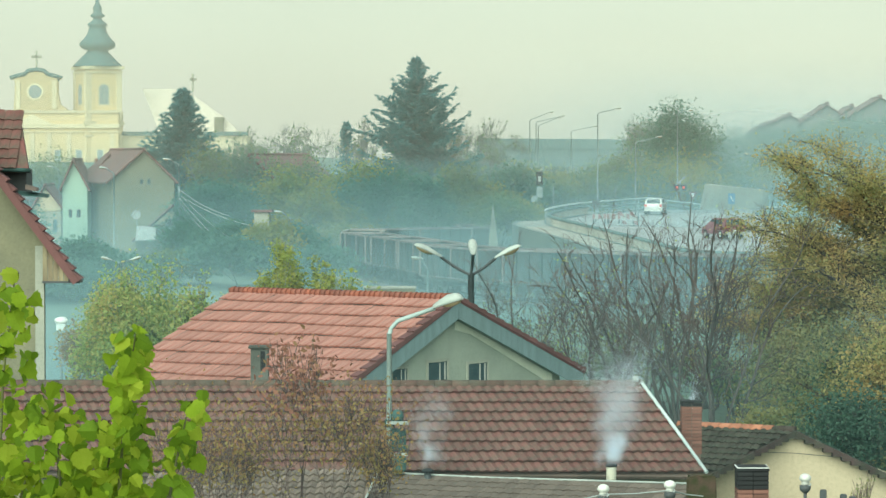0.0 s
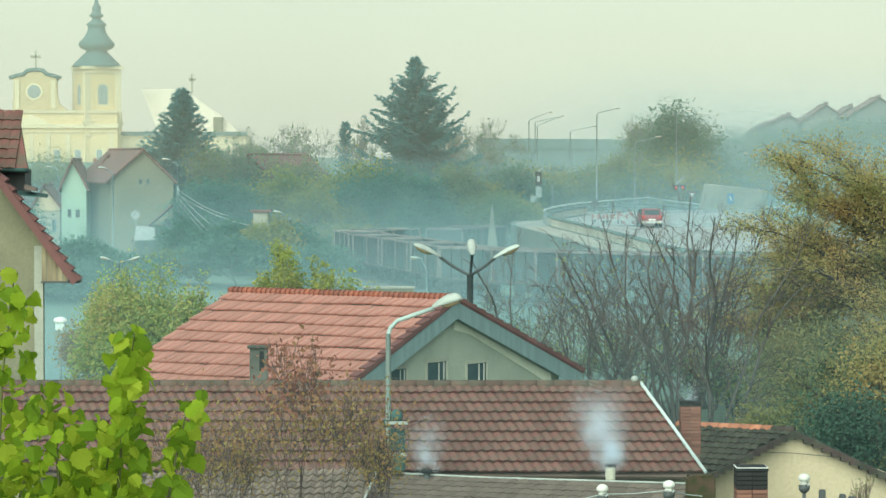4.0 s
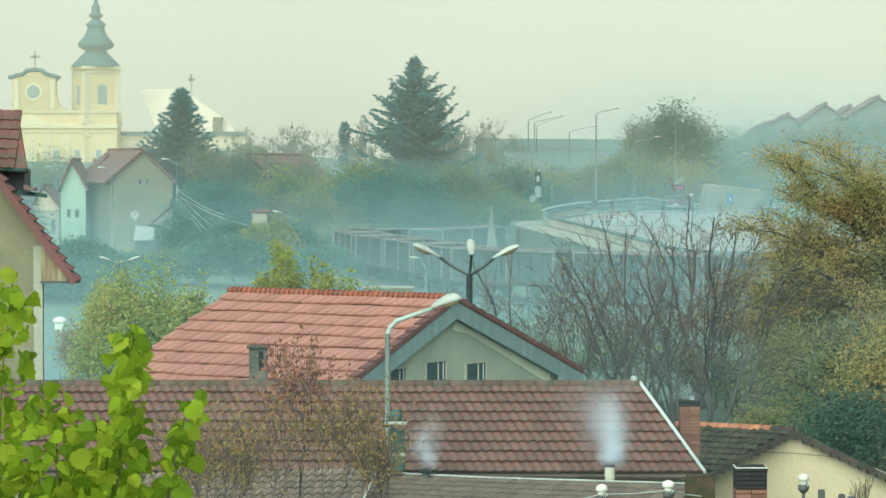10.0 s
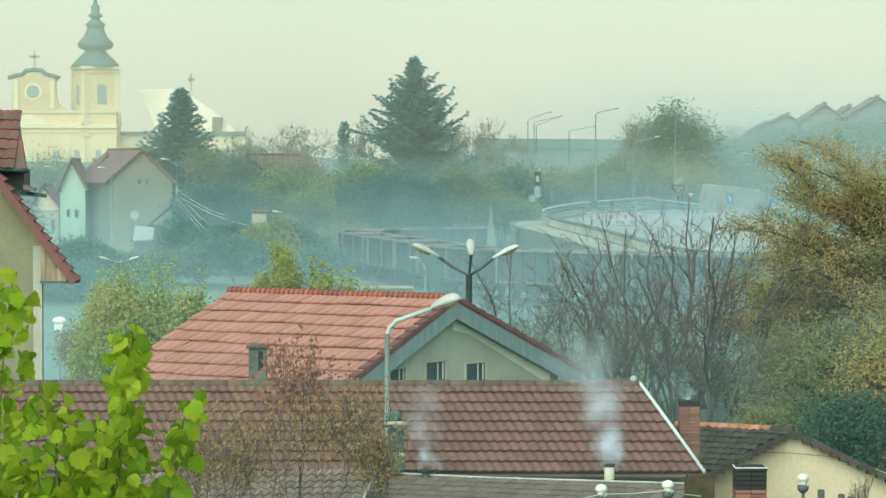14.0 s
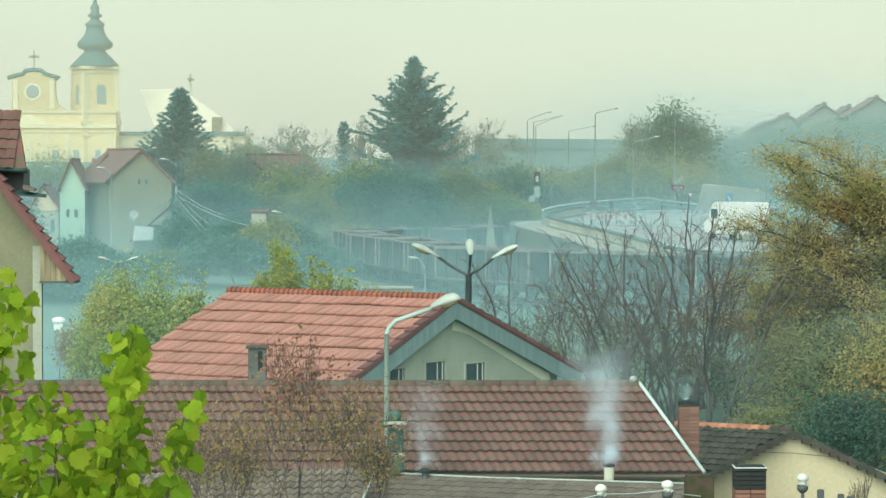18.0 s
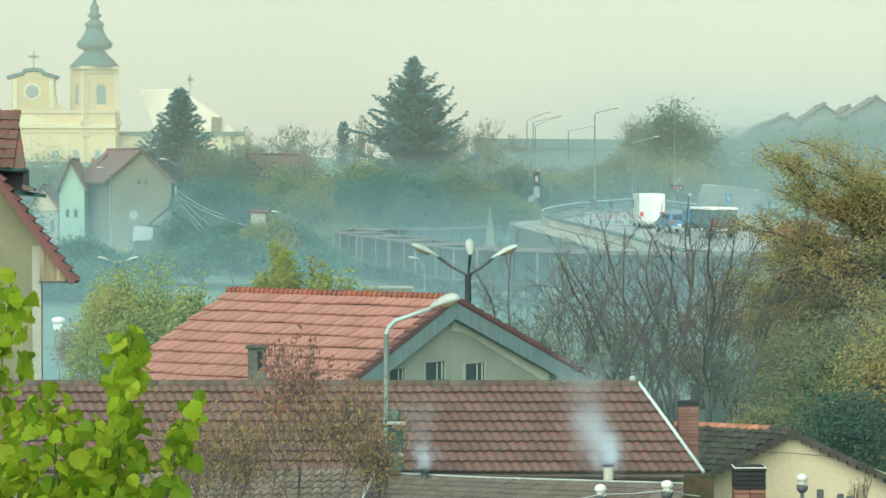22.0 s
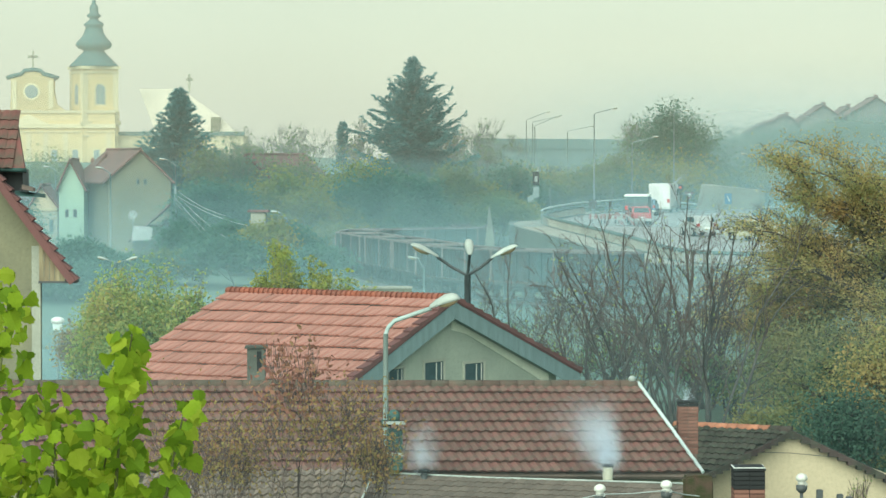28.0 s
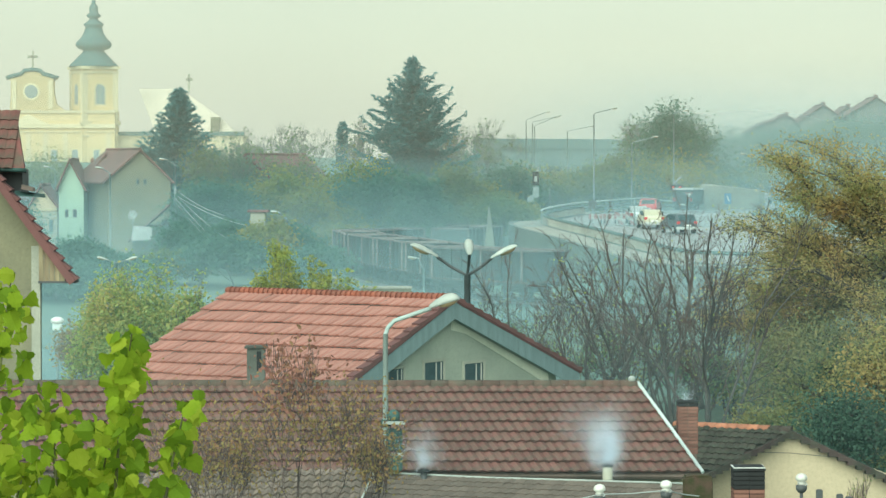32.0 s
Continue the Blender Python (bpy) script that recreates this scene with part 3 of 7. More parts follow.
def conifer(name, at, height, width, boughs, material, bark, label, seed, rise=0.25, droop=0.35, power=0.8, needle=0.3, ragged=0.4, cap=99.0, category="tree", dense=1.0):
    """A conifer: boughs at uneven heights that sag and turn up at the tips, with side twigs hung with needle sprays."""
    rng = np.random.default_rng(seed)
    t = thing(name, Matrix.Translation(at), label, category)
    V, Fc = tubes_np([[0, 0, 0], [0, 0, height * 0.5]], [[0, 0, height * 0.5], [0.1, 0, height]], [height * 0.016, height * 0.009], [height * 0.009, 0.015], 8)
    raw("trunk", V, Fc, bark, t)
    P, Q, R, C, A = [], [], [], [], []
    for i in range(boughs):
        f = 0.10 + 0.89 * (i + rng.uniform(-1.5, 1.5)) / boughs
        f = min(0.985, max(0.05, f))
        L = min(cap, width / 2 * (1 - f) ** power) * rng.uniform(1 - ragged, 1 + ragged * 0.45) + 0.12
        a = i * 2.4 + rng.normal() * 0.5
        d = np.array([math.cos(a), math.sin(a), 0])
        side = np.array([-d[1], d[0], 0])
        o = np.array([0, 0, height * f])
        steps = max(3, int(L / 0.4))
        lift, sag, tip = rise * 0.8 + rng.normal() * 0.10 + 0.5 * f ** 4, droop * rng.uniform(0.6, 1.3), rng.uniform(0.1, 0.35)
        p = o
        for k in range(steps):
            s = (k + 1) / steps
            q = o + d * L * s + np.array([0, 0, L * (lift * s - sag * s * s + tip * s ** 4)]) + side * L * 0.05 * rng.normal()
            P.append(p), Q.append(q), R.append(0.05 * (1 - s) * L / 4 + 0.012)
            m = max(4, int(10 * dense))
            C.append(p + (q - p) * rng.random((m, 1)) + rng.normal(size=(m, 3)) * 0.05)
            A.append(np.tile((q - p) / np.linalg.norm(q - p), (m, 1)))
            if s > 0.18:
                reach = (0.36 * L * (1 - s) + 0.16) * rng.uniform(0.5, 1.15)
                for w in (-1, 1, 0):
                    e = d * (1.0 if w == 0 else 0.75) + side * w * rng.uniform(0.5, 1.0) + np.array([0, 0, rng.uniform(-0.25, 0.30)])
                    e = e / np.linalg.norm(e) * reach * (0.7 if w == 0 else 1)
                    P.append(q), Q.append(q + e), R.append(0.012)
                    m = max(3, int(reach * 15 * dense))
                    u = rng.random((m, 1)) ** 0.8
                    C.append(q + e * u + rng.normal(size=(m, 3)) * np.array([0.06, 0.06, 0.05]) - np.array([0, 0, 0.05]))
                    A.append(np.tile(e / np.linalg.norm(e), (m, 1)))
            p = q
    m = int(70 * dense)
    C.append(np.stack([rng.normal(size=m) * 0.07 + 0.1, rng.normal(size=m) * 0.07, height * (0.93 + 0.075 * rng.random(m))], axis=1))
    A.append(np.tile(np.array([0, 0, 1.0]), (m, 1)))
    V, Fc = tubes_np(P, Q, R, np.array(R) * 0.8, 3)
    raw("bough_frame", V, Fc, bark, t)
    C, A = np.concatenate(C), np.concatenate(A)
    A = A + rng.normal(size=A.shape) * 0.32
    A /= np.linalg.norm(A, axis=1, keepdims=True)
    B = np.cross(A, rng.normal(size=A.shape))
    B /= np.linalg.norm(B, axis=1, keepdims=True)
    ln = needle * rng.uniform(0.7, 1.4, (len(C), 1))
    V = np.stack([C - A * ln * 0.5, C + B * ln * 0.09, C + A * ln * 0.6, C - B * ln * 0.09], axis=1).reshape(-1, 3)
    Fc = (np.arange(len(C)) * 4)[:, None] + np.arange(4)[None]
    raw("foliage", V, Fc, material, t)
    return t


# ---- the large structure: ground, road, railway ----
def spline(pts, step):
    """A smooth polyline through the points, a vertex about every step metres."""
    p = [np.array(q, float) for q in pts]
    p = [2 * p[0] - p[1]] + p + [2 * p[-1] - p[-2]]
    out = []
    for i in range(1, len(p) - 2):
        m = max(2, int(np.linalg.norm(p[i + 1] - p[i]) / step))
        for k in range(m):
            t = k / m
            out.append(0.5 * (2 * p[i] + (p[i + 1] - p[i - 1]) * t + (2 * p[i - 1] - 5 * p[i] + 4 * p[i + 1] - p[i + 2]) * t * t
                              + (3 * p[i] - p[i - 1] - 3 * p[i + 1] + p[i + 2]) * t ** 3))
    out.append(p[-2])
    return np.array(out)


class Way:
    """A path by its length."""

    def __init__(self, pts, step=1.0):
        self.p = spline(pts, step)
        self.s = np.concatenate([[0], np.cumsum(np.linalg.norm(np.diff(self.p, axis=0), axis=1))])

    def __call__(self, s):
        return np.array([np.interp(s, self.s, self.p[:, 0]), np.interp(s, self.s, self.p[:, 1])])


def road_z(y):
    return float(np.interp(y, [150, 172, 188, 235, 260, 282, 300, 330], [6.05, 6.05, 6.27, 7.07, 7.4, 7.6, 6.4, 6.3]))


ROAD_L = [(70, 152), (48, 158), (30, 163), (20, 167), (14.6, 173.5), (13.1, 188), (10.8, 210), (8.5, 231), (8.6, 241), (11.2, 256), (16, 272), (22, 287), (30, 299), (48, 316), (70, 330)]
ROAD_R = [(70, 203), (48, 206), (37, 210), (31, 216), (28, 226), (27, 240), (27, 252), (27.5, 262), (28.5, 272), (30, 280), (33, 288), (39, 297), (52, 311), (72, 324)]
LANE = Way([(330, 130), (200, 158), (120, 177), (70, 188), (48, 192), (34, 196), (27, 202), (20.8, 208.5), (18, 218), (16.4, 226), (15.7, 239), (15.9, 243), (16.4, 248), (17.5, 256.5), (19.2, 267), (22.3, 279), (26.2, 289), (33, 302), (50, 325), (75, 345), (160, 400), (300, 480)])
RAIL = Way([(110, 92), (60, 126), (38, 145), (27, 154), (20, 159.5), (14.6, 164), (10.9, 167.6), (7.06, 171.4), (1.9, 178.4), (-0.14, 187), (-2.7, 200), (-5.2, 212), (-6.1, 221), (-5.2, 227), (-3.0, 230.5), (-0.2, 232), (2.0, 235.5), (2.3, 241), (0.6, 248), (-3.5, 254), (-10, 260), (-22, 268), (-55, 285), (-110, 310)])
RAIL_Z = 4.1
edge_l = spline(ROAD_L, 2.0)


def smooth(t):
    t = min(1.0, max(0.0, t))
    return t * t * (3 - 2 * t)


def ground_z(x, y):
    z = float(np.interp(y, [-400, 100, 135, 150, 240, 300, 400, 520, 700, 3000], [0, 0.3, 3.2, 3.8, 3.9, 5.5, 8.0, 11.0, 13, 14]))
    z += 7.0 * smooth((x - 38) / 50) * smooth((y - 330) / 150)
    z += 1.5 * smooth((-x - 20) / 40) * smooth((y - 240) / 100)
    z = max(min(z, 0.4), z - 3.4 * smooth((-x - 4) / 6) * smooth((198 - y) / 28))
    if 150 < y < 332:
        le = float(np.interp(y, edge_l[:, 1], edge_l[:, 0]))
        z += (max(z, road_z(y) - 0.12) - z) * smooth((x - le + 3.2) / 1.4)
    z += 0.25 * noise.noise(Vector((x * 0.05, y * 0.05, 0)))
    return z


gx = np.concatenate([np.array([-1500, -700, -350, -200, -140, -100, -80, -65]), np.arange(-52, 66, 1.6), np.array([70, 80, 95, 120, 160, 220, 400, 800, 1500])])
gy = np.concatenate([np.array([-300, -120, -40, 0, 20, 40, 60, 80, 100, 115, 128, 138, 145]), np.arange(150, 336, 1.8), np.array([342, 352, 365, 380, 400, 425, 455, 490, 530, 580, 650, 800, 1100, 1800, 3000])])
verts = [(x, y, ground_z(x, y)) for y in gy for x in gx]
nx = len(gx)
faces = [(j * nx + i, j * nx + i + 1, (j + 1) * nx + i + 1, (j + 1) * nx + i) for j in range(len(gy) - 1) for i in range(nx - 1)]
solo(raw("ground", verts, faces, M["grass"], smooth=True), "dull autumn grass and scrub over gently rising ground", "ground", kind="structure")


def ribbon(name, left, right, zf, material, thick=0.12):
    li = np.linspace(0, len(left) - 1, 120).round().astype(int)
    ri = np.linspace(0, len(right) - 1, 120).round().astype(int)
    v, f = [], []
    for a, b in zip(left[li], right[ri]):
        for k in range(5):
            q = a + (b - a) * k / 4
            v.append((q[0], q[1], zf(q[0], q[1])))
    for i in range(119):
        for k in range(4):
            f.append((i * 5 + k, i * 5 + k + 1, i * 5 + k + 6, i * 5 + k + 5))
    return raw(name, v, f, material, smooth=True)


def resample(p, n):
    s = np.concatenate([[0], np.cumsum(np.linalg.norm(np.diff(p, axis=0), axis=1))])
    t = np.linspace(0, s[-1], n)
    return np.stack([np.interp(t, s, p[:, 0]), np.interp(t, s, p[:, 1])], axis=1)


def normal_off(p, off):
    d = np.gradient(p, axis=0)
    d /= np.linalg.norm(d, axis=1, keepdims=True)
    return p + np.stack([d[:, 1], -d[:, 0]], axis=1) * off


L_edge, R_edge = resample(edge_l, 240), resample(spline(ROAD_R, 2.0), 240)
solo(ribbon("road", L_edge, R_edge, lambda x, y: max(road_z(y), ground_z(x, y) + 0.05) + 0.02, M["asphalt"]), "pale worn asphalt road bending away uphill", "road", kind="structure")
verge_out = normal_off(L_edge, -2.6)
solo(ribbon("pavement", verge_out, normal_off(L_edge, -0.25), lambda x, y: road_z(y) + 0.10, M["concrete"]), "bare tan concrete verge beside the road", "pavement", kind="structure")
# retaining wall below the verge
wall_v, wall_f = [], []
for q, o in zip(verge_out, normal_off(L_edge, -2.95)):
    wall_v += [(o[0], o[1], 3.2), (o[0], o[1], road_z(o[1]) + 0.16), (q[0], q[1], road_z(q[1]) + 0.16), (q[0], q[1], 3.2)]
for i in range(len(verge_out) - 1):
    for k in range(3):
        wall_f.append((i * 4 + k, i * 4 + k + 1, i * 4 + k + 5, i * 4 + k + 4))
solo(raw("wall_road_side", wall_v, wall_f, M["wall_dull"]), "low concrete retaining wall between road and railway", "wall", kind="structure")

# railway: ballast bed, sleepers in one layer, two rails
bed = resample(RAIL.p, 200)
bed_ob = ribbon("railway_bed", normal_off(bed, 2.2), normal_off(bed, -2.2), lambda x, y: RAIL_Z - 0.20, M["ballast"])
solo(bed_ob, "grey stone ballast bed of a curving railway", "railway", kind="structure")
for side in (0.72, -0.72):
    rl = normal_off(bed, side)
    part("rail", pipe([(q[0], q[1], RAIL_Z - 0.08) for q in rl], 0.07, 4), M["dark"], bed_ob)
sl_v, sl_f = [], []
for s in np.arange(40, RAIL.s[-1] - 30, 0.65):
    c, d = RAIL(s), RAIL(s + 0.3) - RAIL(s)
    d = d / np.linalg.norm(d)
    nrm = np.array([d[1], -d[0]])
    b = len(sl_v)
    for z in (RAIL_Z - 0.24, RAIL_Z - 0.14):
        for u, w in ((-0.12, -1.25), (0.12, -1.25), (0.12, 1.25), (-0.12, 1.25)):
            q = c + d * u + nrm * w
            sl_v.append((q[0], q[1], z))
    sl_f += [(b + 4, b + 5, b + 6, b + 7)] + [(b + i, b + (i + 1) % 4, b + 4 + (i + 1) % 4, b + 4 + i) for i in range(4)]
tagged(raw("sleepers", sl_v, sl_f, M["concrete_old"], bed_ob), kind="stuff")


# ---- the mist over the valley ----
SMOKY, PALE = (0.39, 0.58, 0.63), (0.71, 0.68, 0.57)


def mist_veil(y, lean, reach, foot, low, high, density, colour, seed, side=None):
    """One billowing layer of smoke mist across the valley, y metres ahead, that leans away as it rises."""
    rng = np.random.default_rng(seed)
    ph = rng.uniform(0, 6.28, 4)
    x0, x1 = reach if isinstance(reach, tuple) else (-reach, reach)
    xs, zs = np.linspace(x0, x1, 61), np.linspace(foot, high, 13)
    v = [(x, y + lean * (z - 6.0) + 1.4 * math.sin(x * 0.11 + ph[0]) + 0.8 * math.sin(x * 0.31 + z * 0.2 + ph[1]) + 0.7 * math.sin(z * 0.33 + x * 0.05 + ph[2]), z) for z in zs for x in xs]
    f = [(j * 61 + i, j * 61 + i + 1, j * 61 + i + 62, j * 61 + i + 61) for j in range(12) for i in range(60)]
    ob = raw("mist", v, f, veil_mat("mist_layer", colour, density, low, high, 0.0 if colour is PALE else 0.3, side, (foot, foot + 5.0) if colour is PALE else None), smooth=True)
    return solo(ob, "thin blue-grey wood smoke hanging over the valley", "mist", "layers of valley mist", "stuff")


for k, (y, lean, reach, foot, low, high, density, colour) in enumerate(((52, 0, 30, 2, 7.5, 11.6, 0.035, SMOKY), (105, 0, 55, -1, 4.0, 12.2, 0.07, SMOKY), (128, 1.0, 70, -1, 2.5, 11.5, 0.23, SMOKY), (157, 2.0, 80, -1, 3.5, 13.0, 0.38, SMOKY),
                                                                        (229, 0.8, 90, -1, 6.0, 15.0, 0.30, SMOKY), (250, 0, 130, 8.0, 30.0, 40.0, 0.16, PALE), (262, 3.0, 110, -1, 6.0, 15.0, 0.33, SMOKY), (305, 3.0, 120, -1, 7.0, 15.0, 0.34, SMOKY),
                                                                        (500, 0, 240, 10.5, 60.0, 80.0, 0.25, PALE))):
    mist_veil(y, lean, reach, foot, low, high, density, colour, 70 + k)
mist_veil(368, 0, (-4, 150), -1, 14.0, 27.0, 0.45, SMOKY, 90, (-2, 30))


# ---- roofs and houses ----
def plane_frame(origin, right, down):
    """Matrix whose x runs along right, y up the slope (against down) and z out of the roof."""
    r = Vector(right).normalized()
    u = -Vector(down).normalized()
    n = r.cross(u).normalized()
    u = n.cross(r)
    m = Matrix((r, u, n)).transposed().to_4x4()
    m.translation = origin
    return m


def wave_tile(name, w, h, waves, amp, thick, material_, seg=4, skew=0.0):
    """Mesh of a pan tile: x across, y up the slope, the lower edge at y = 0, lying on the tile below."""
    n = waves * seg
    v, f = [], []
    for y, lift in ((0.0, thick * 1.6), (h * 1.08, 0.0)):
        for i in range(n + 1):
            x = w * i / n
            z = amp * (0.5 - 0.5 * math.cos(2 * math.pi * waves * i / n)) + lift
            v.append((x - skew * y, y, z))
    for i in range(n + 1):
        v.append((w * i / n, 0.0, v[i][2] - thick))
    for i in range(n):
        f.append((i, i + 1, n + 1 + i + 1, n + 1 + i))
        f.append((2 * (n + 1) + i, 2 * (n + 1) + i + 1, i + 1, i))
    me = bpy.data.meshes.new(name)
    me.from_pydata(v, [], f)
    me.materials.append(material_)
    return me


def lay_tiles(parent, m, me, w, h, cols, rows, keep, jitter, seed, limit=300, joined="tile_field", near=None, wave=0.0, skew=0.0):
    """Tiles laid in courses on a slope; the first `limit` (by near) are pieces of their own, the rest one mesh."""
    rnd = random.Random(seed)
    cells = [(i, j) for j in range(rows[0], rows[1]) for i in range(cols[0], cols[1]) if keep((i + 0.5) * w - skew * (j + 0.5) * h, (j + 0.5) * h)]
    if near:
        cells.sort(key=lambda c: near((c[0] + 0.5) * w, (c[1] + 0.5) * h))
    big_v, big_f = [], []
    base = [v.co.copy() for v in me.vertices]
    polys = [tuple(p.vertices) for p in me.polygons]
    for k, (i, j) in enumerate(cells):
        p = m @ Matrix.Translation((i * w - skew * j * h, j * h + wave * (math.sin(i * 0.37 + j * 1.9) + 0.6 * math.sin(i * 0.83 + j * 4.1)), rnd.uniform(0, jitter))) @ Euler((rnd.gauss(0, jitter * 0.9), 0, rnd.gauss(0, jitter * 0.5))).to_matrix().to_4x4()
        if k < limit:
            ob = new("tile", me)
            ob.parent = parent
            ob.matrix_basis = p
        else:
            b = len(big_v)
            big_v += [p @ q for q in base]
            big_f += [tuple(b + a for a in q) for q in polys]
    if big_v:
        tagged(raw(joined, big_v, big_f, me.materials[0], parent), kind="stuff")


TILES = []      # the courses of tiles are laid last

# the long low house with the old wavy tiles
D1 = 66.0
ridge_l, ridge_r = S(-260, 681, 66.6), S(1131, 682, 66.0)
eave_r = S(1247, 842, 63.7)
old_house = thing("tiled_house", Matrix.Translation((0, 0, 0)), "long low house with a weathered dark red wavy tile roof", "house")
axis = (ridge_r - ridge_l).normalized()
down1 = (eave_r - ridge_r)
down1 = down1 - axis * down1.dot(axis)
eave_l = ridge_l + down1
hip_r = eave_r - ridge_r
back1 = Vector((-down1.x, -down1.y, down1.z))
n1 = axis.cross(-down1).normalized()
part("roof", slab([ridge_l - n1 * 0.05, ridge_r - n1 * 0.05, eave_r - n1 * 0.05, eave_l - n1 * 0.05], -n1 * 0.08), M["tile_brown"], old_house)
back_r = ridge_r + back1 + axis * (eave_r - ridge_r).dot(axis)
part("roof", slab([ridge_l, ridge_r, back_r, ridge_l + back1], (0, 0, -0.08)), M["tile_brown"], old_house, "rear slope of the roof")
part("roof", slab([ridge_r, eave_r, back_r], (0, 0, -0.08)), M["tile_brown"], old_house, "hipped end of the roof")
wb = slab([Vector((p.x, p.y, 0)) for p in (eave_l - down1 * 0.12, eave_r - down1 * 0.12 - axis * 0.2, back_r - back1 * 0.12 - axis * 0.2, ridge_l + back1 * 0.88)], (0, 0, eave_r.z + 0.15))
part("wall", wb, M["plaster_ochre"], old_house)
hip_cap = pipe([ridge_r + Vector((0, -0.03, 0.06)), ridge_r.lerp(eave_r, 0.5) + Vector((0.0, -0.03, 0.07)), eave_r + Vector((0, -0.03, 0.06))], 0.04, 8)
part("hip_flashing", hip_cap, M["pole"], old_house, "pale painted metal hip flashing")
part("finial", sphere(ridge_r + Vector((-0.13, 0, 0.13)), 0.085, 0.08, 0.08), M["lamp_shell"], old_house, "pale rounded hip-end cap")
rb = bmesh.new()
nr = 46
for i in range(nr):
    a, b = ridge_l.lerp(ridge_r, i / nr), ridge_l.lerp(ridge_r, (i + 1.06) / nr)
    tube(a + Vector((0, 0, -0.015)), b + Vector((0, 0, -0.005)), 0.125, 0.11, 8, rb)
part("ridge_tiles", rb, M["tile_ridge"], old_house, "mossy half-round ridge tiles")
m1 = plane_frame(ridge_r, axis, down1)
slope1 = down1.length
shear = (eave_r - ridge_r).dot(axis) / slope1
TILES.append(dict(parent=old_house, m=m1, me=("tile_wave", 0.42, 0.315, 2, 0.037, 0.048, "tile_old"), cols=(-52, 2), rows=(-10, 0), skew=shear, wave=0.006,
                  keep=lambda x, y: x < -y * shear - 0.1 and x > -18.0 and y > -slope1, jitter=0.007, near=lambda x, y: -x))

# lower roofs in front of it
low_house = thing("lean_to_roof", Matrix.Translation((0, 0, 0)), "low outbuilding with a brown pressed tile roof and white flashing", "outbuilding")
fl_a, fl_b = S(660, 841, 63.2), S(1262, 863, 60.5)
ax2 = (fl_b - fl_a).normalized()
dn2 = Vector((ax2.y, -ax2.x, 0)).normalized() * 3.2 + Vector((0, 0, -1.0))
dn2 = dn2 - ax2 * dn2.dot(ax2)
n2 = ax2.cross(-dn2).normalized()
part("roof", slab([fl_a - n2 * 0.04, fl_b - n2 * 0.04, fl_b + dn2 - n2 * 0.04, fl_a + dn2 - ax2 * 1.1 - n2 * 0.04], -n2 * 0.1), M["tile_brown"], low_house)
part("flashing", pipe([fl_a + Vector((0, 0, 0.05)), fl_a.lerp(fl_b, 0.33) + Vector((0, 0, 0.02)), fl_b + Vector((0, 0, 0.05))], 0.022, 6), M["lamp_shell"], low_house, "white metal flashing along the top edge")
part("wall", slab([Vector((p.x, p.y, 0)) for p in (fl_a + dn2 * 0.9, fl_b + dn2 * 0.9, fl_b - ax2 * 0.2, fl_a + ax2 * 0.2)], (0, 0, (fl_a + dn2).z - 0.15)), M["plaster_ochre"], low_house)
m2 = plane_frame(fl_a, ax2, dn2)
TILES.append(dict(parent=low_house, m=m2, me=("tile_flat", 0.22, 0.26, 1, 0.022, 0.016, "tile_brown"), cols=(-6, 33), rows=(-9, 0),
                  keep=lambda x, y: 0 < x + max(0, -y) * 0.34 and x < 7.15, jitter=0.008, near=lambda x, y: -y))
tan_house = thing("shed_roof", Matrix.Translation((0, 0, 0)), "low shed with a weathered tan tile roof", "outbuilding")
tn_a, tn_b = S(255, 842, 62.0), S(662, 834, 61.6)
ax3 = (tn_b - tn_a).normalized()
dn3 = Vector((0.0, -2.6, -1.25))
dn3 = dn3 - ax3 * dn3.dot(ax3)
n3 = ax3.cross(-dn3).normalized()
part("roof", slab([tn_a - n3 * 0.04, tn_b - n3 * 0.04, tn_b + dn3 - ax3 * 0.5 - n3 * 0.04, tn_a + dn3 - n3 * 0.04], -n3 * 0.1), M["tile_tan"], tan_house)
part("wall", slab([Vector((p.x, p.y, 0)) for p in (tn_a + dn3 * 0.9, tn_b + dn3 * 0.9 - ax3 * 0.5, tn_b, tn_a)], (0, 0, (tn_a + dn3).z - 0.12)), M["plaster_ochre"], tan_house)
part("valley_flashing", pipe([tn_b + Vector((0.06, 0, 0.05)), tn_b + dn3 - ax3 * 0.42 + Vector((0, 0, 0.05))], 0.025, 6), M["lamp_shell"], tan_house, "grey metal valley flashing")
m3 = plane_frame(tn_b, ax3, dn3)
TILES.append(dict(parent=tan_house, m=m3, me=("tile_pan", 0.20, 0.24, 1, 0.055, 0.034, "tile_tan"), cols=(-24, 0), rows=(-9, 0),
                  keep=lambda x, y: x < y * 0.17, jitter=0.014, near=lambda x, y: -y))

# the house with the orange-red roof and the grey gable
red_house = thing("gable_house", Matrix.Translation((0, 0, 0)), "grey rendered house with an orange-red tiled gable roof", "house")
apex = S(806, 529, 98.0)
ridge_b = S(404, 510, 103.6)
ru = (ridge_b - apex)
ru.z = 0
rlen = ru.length
ru.normalize()                               # along the ridge, away from the gable
rv = Vector((-ru.y, ru.x, 0))                # across, towards the near slope
if rv.y > 0:
    rv = -rv
PITCH, RUN = math.tan(radians(22.8)), 7.6
RD = (rv - Vector((0, 0, PITCH))).normalized()
PITCH2 = PITCH * 0.87                        # the far slope is a little flatter
RD2 = (-rv - Vector((0, 0, PITCH2))).normalized()
SL = RUN / math.cos(math.atan(PITCH))
rb0, rb1 = apex, apex + ru * rlen
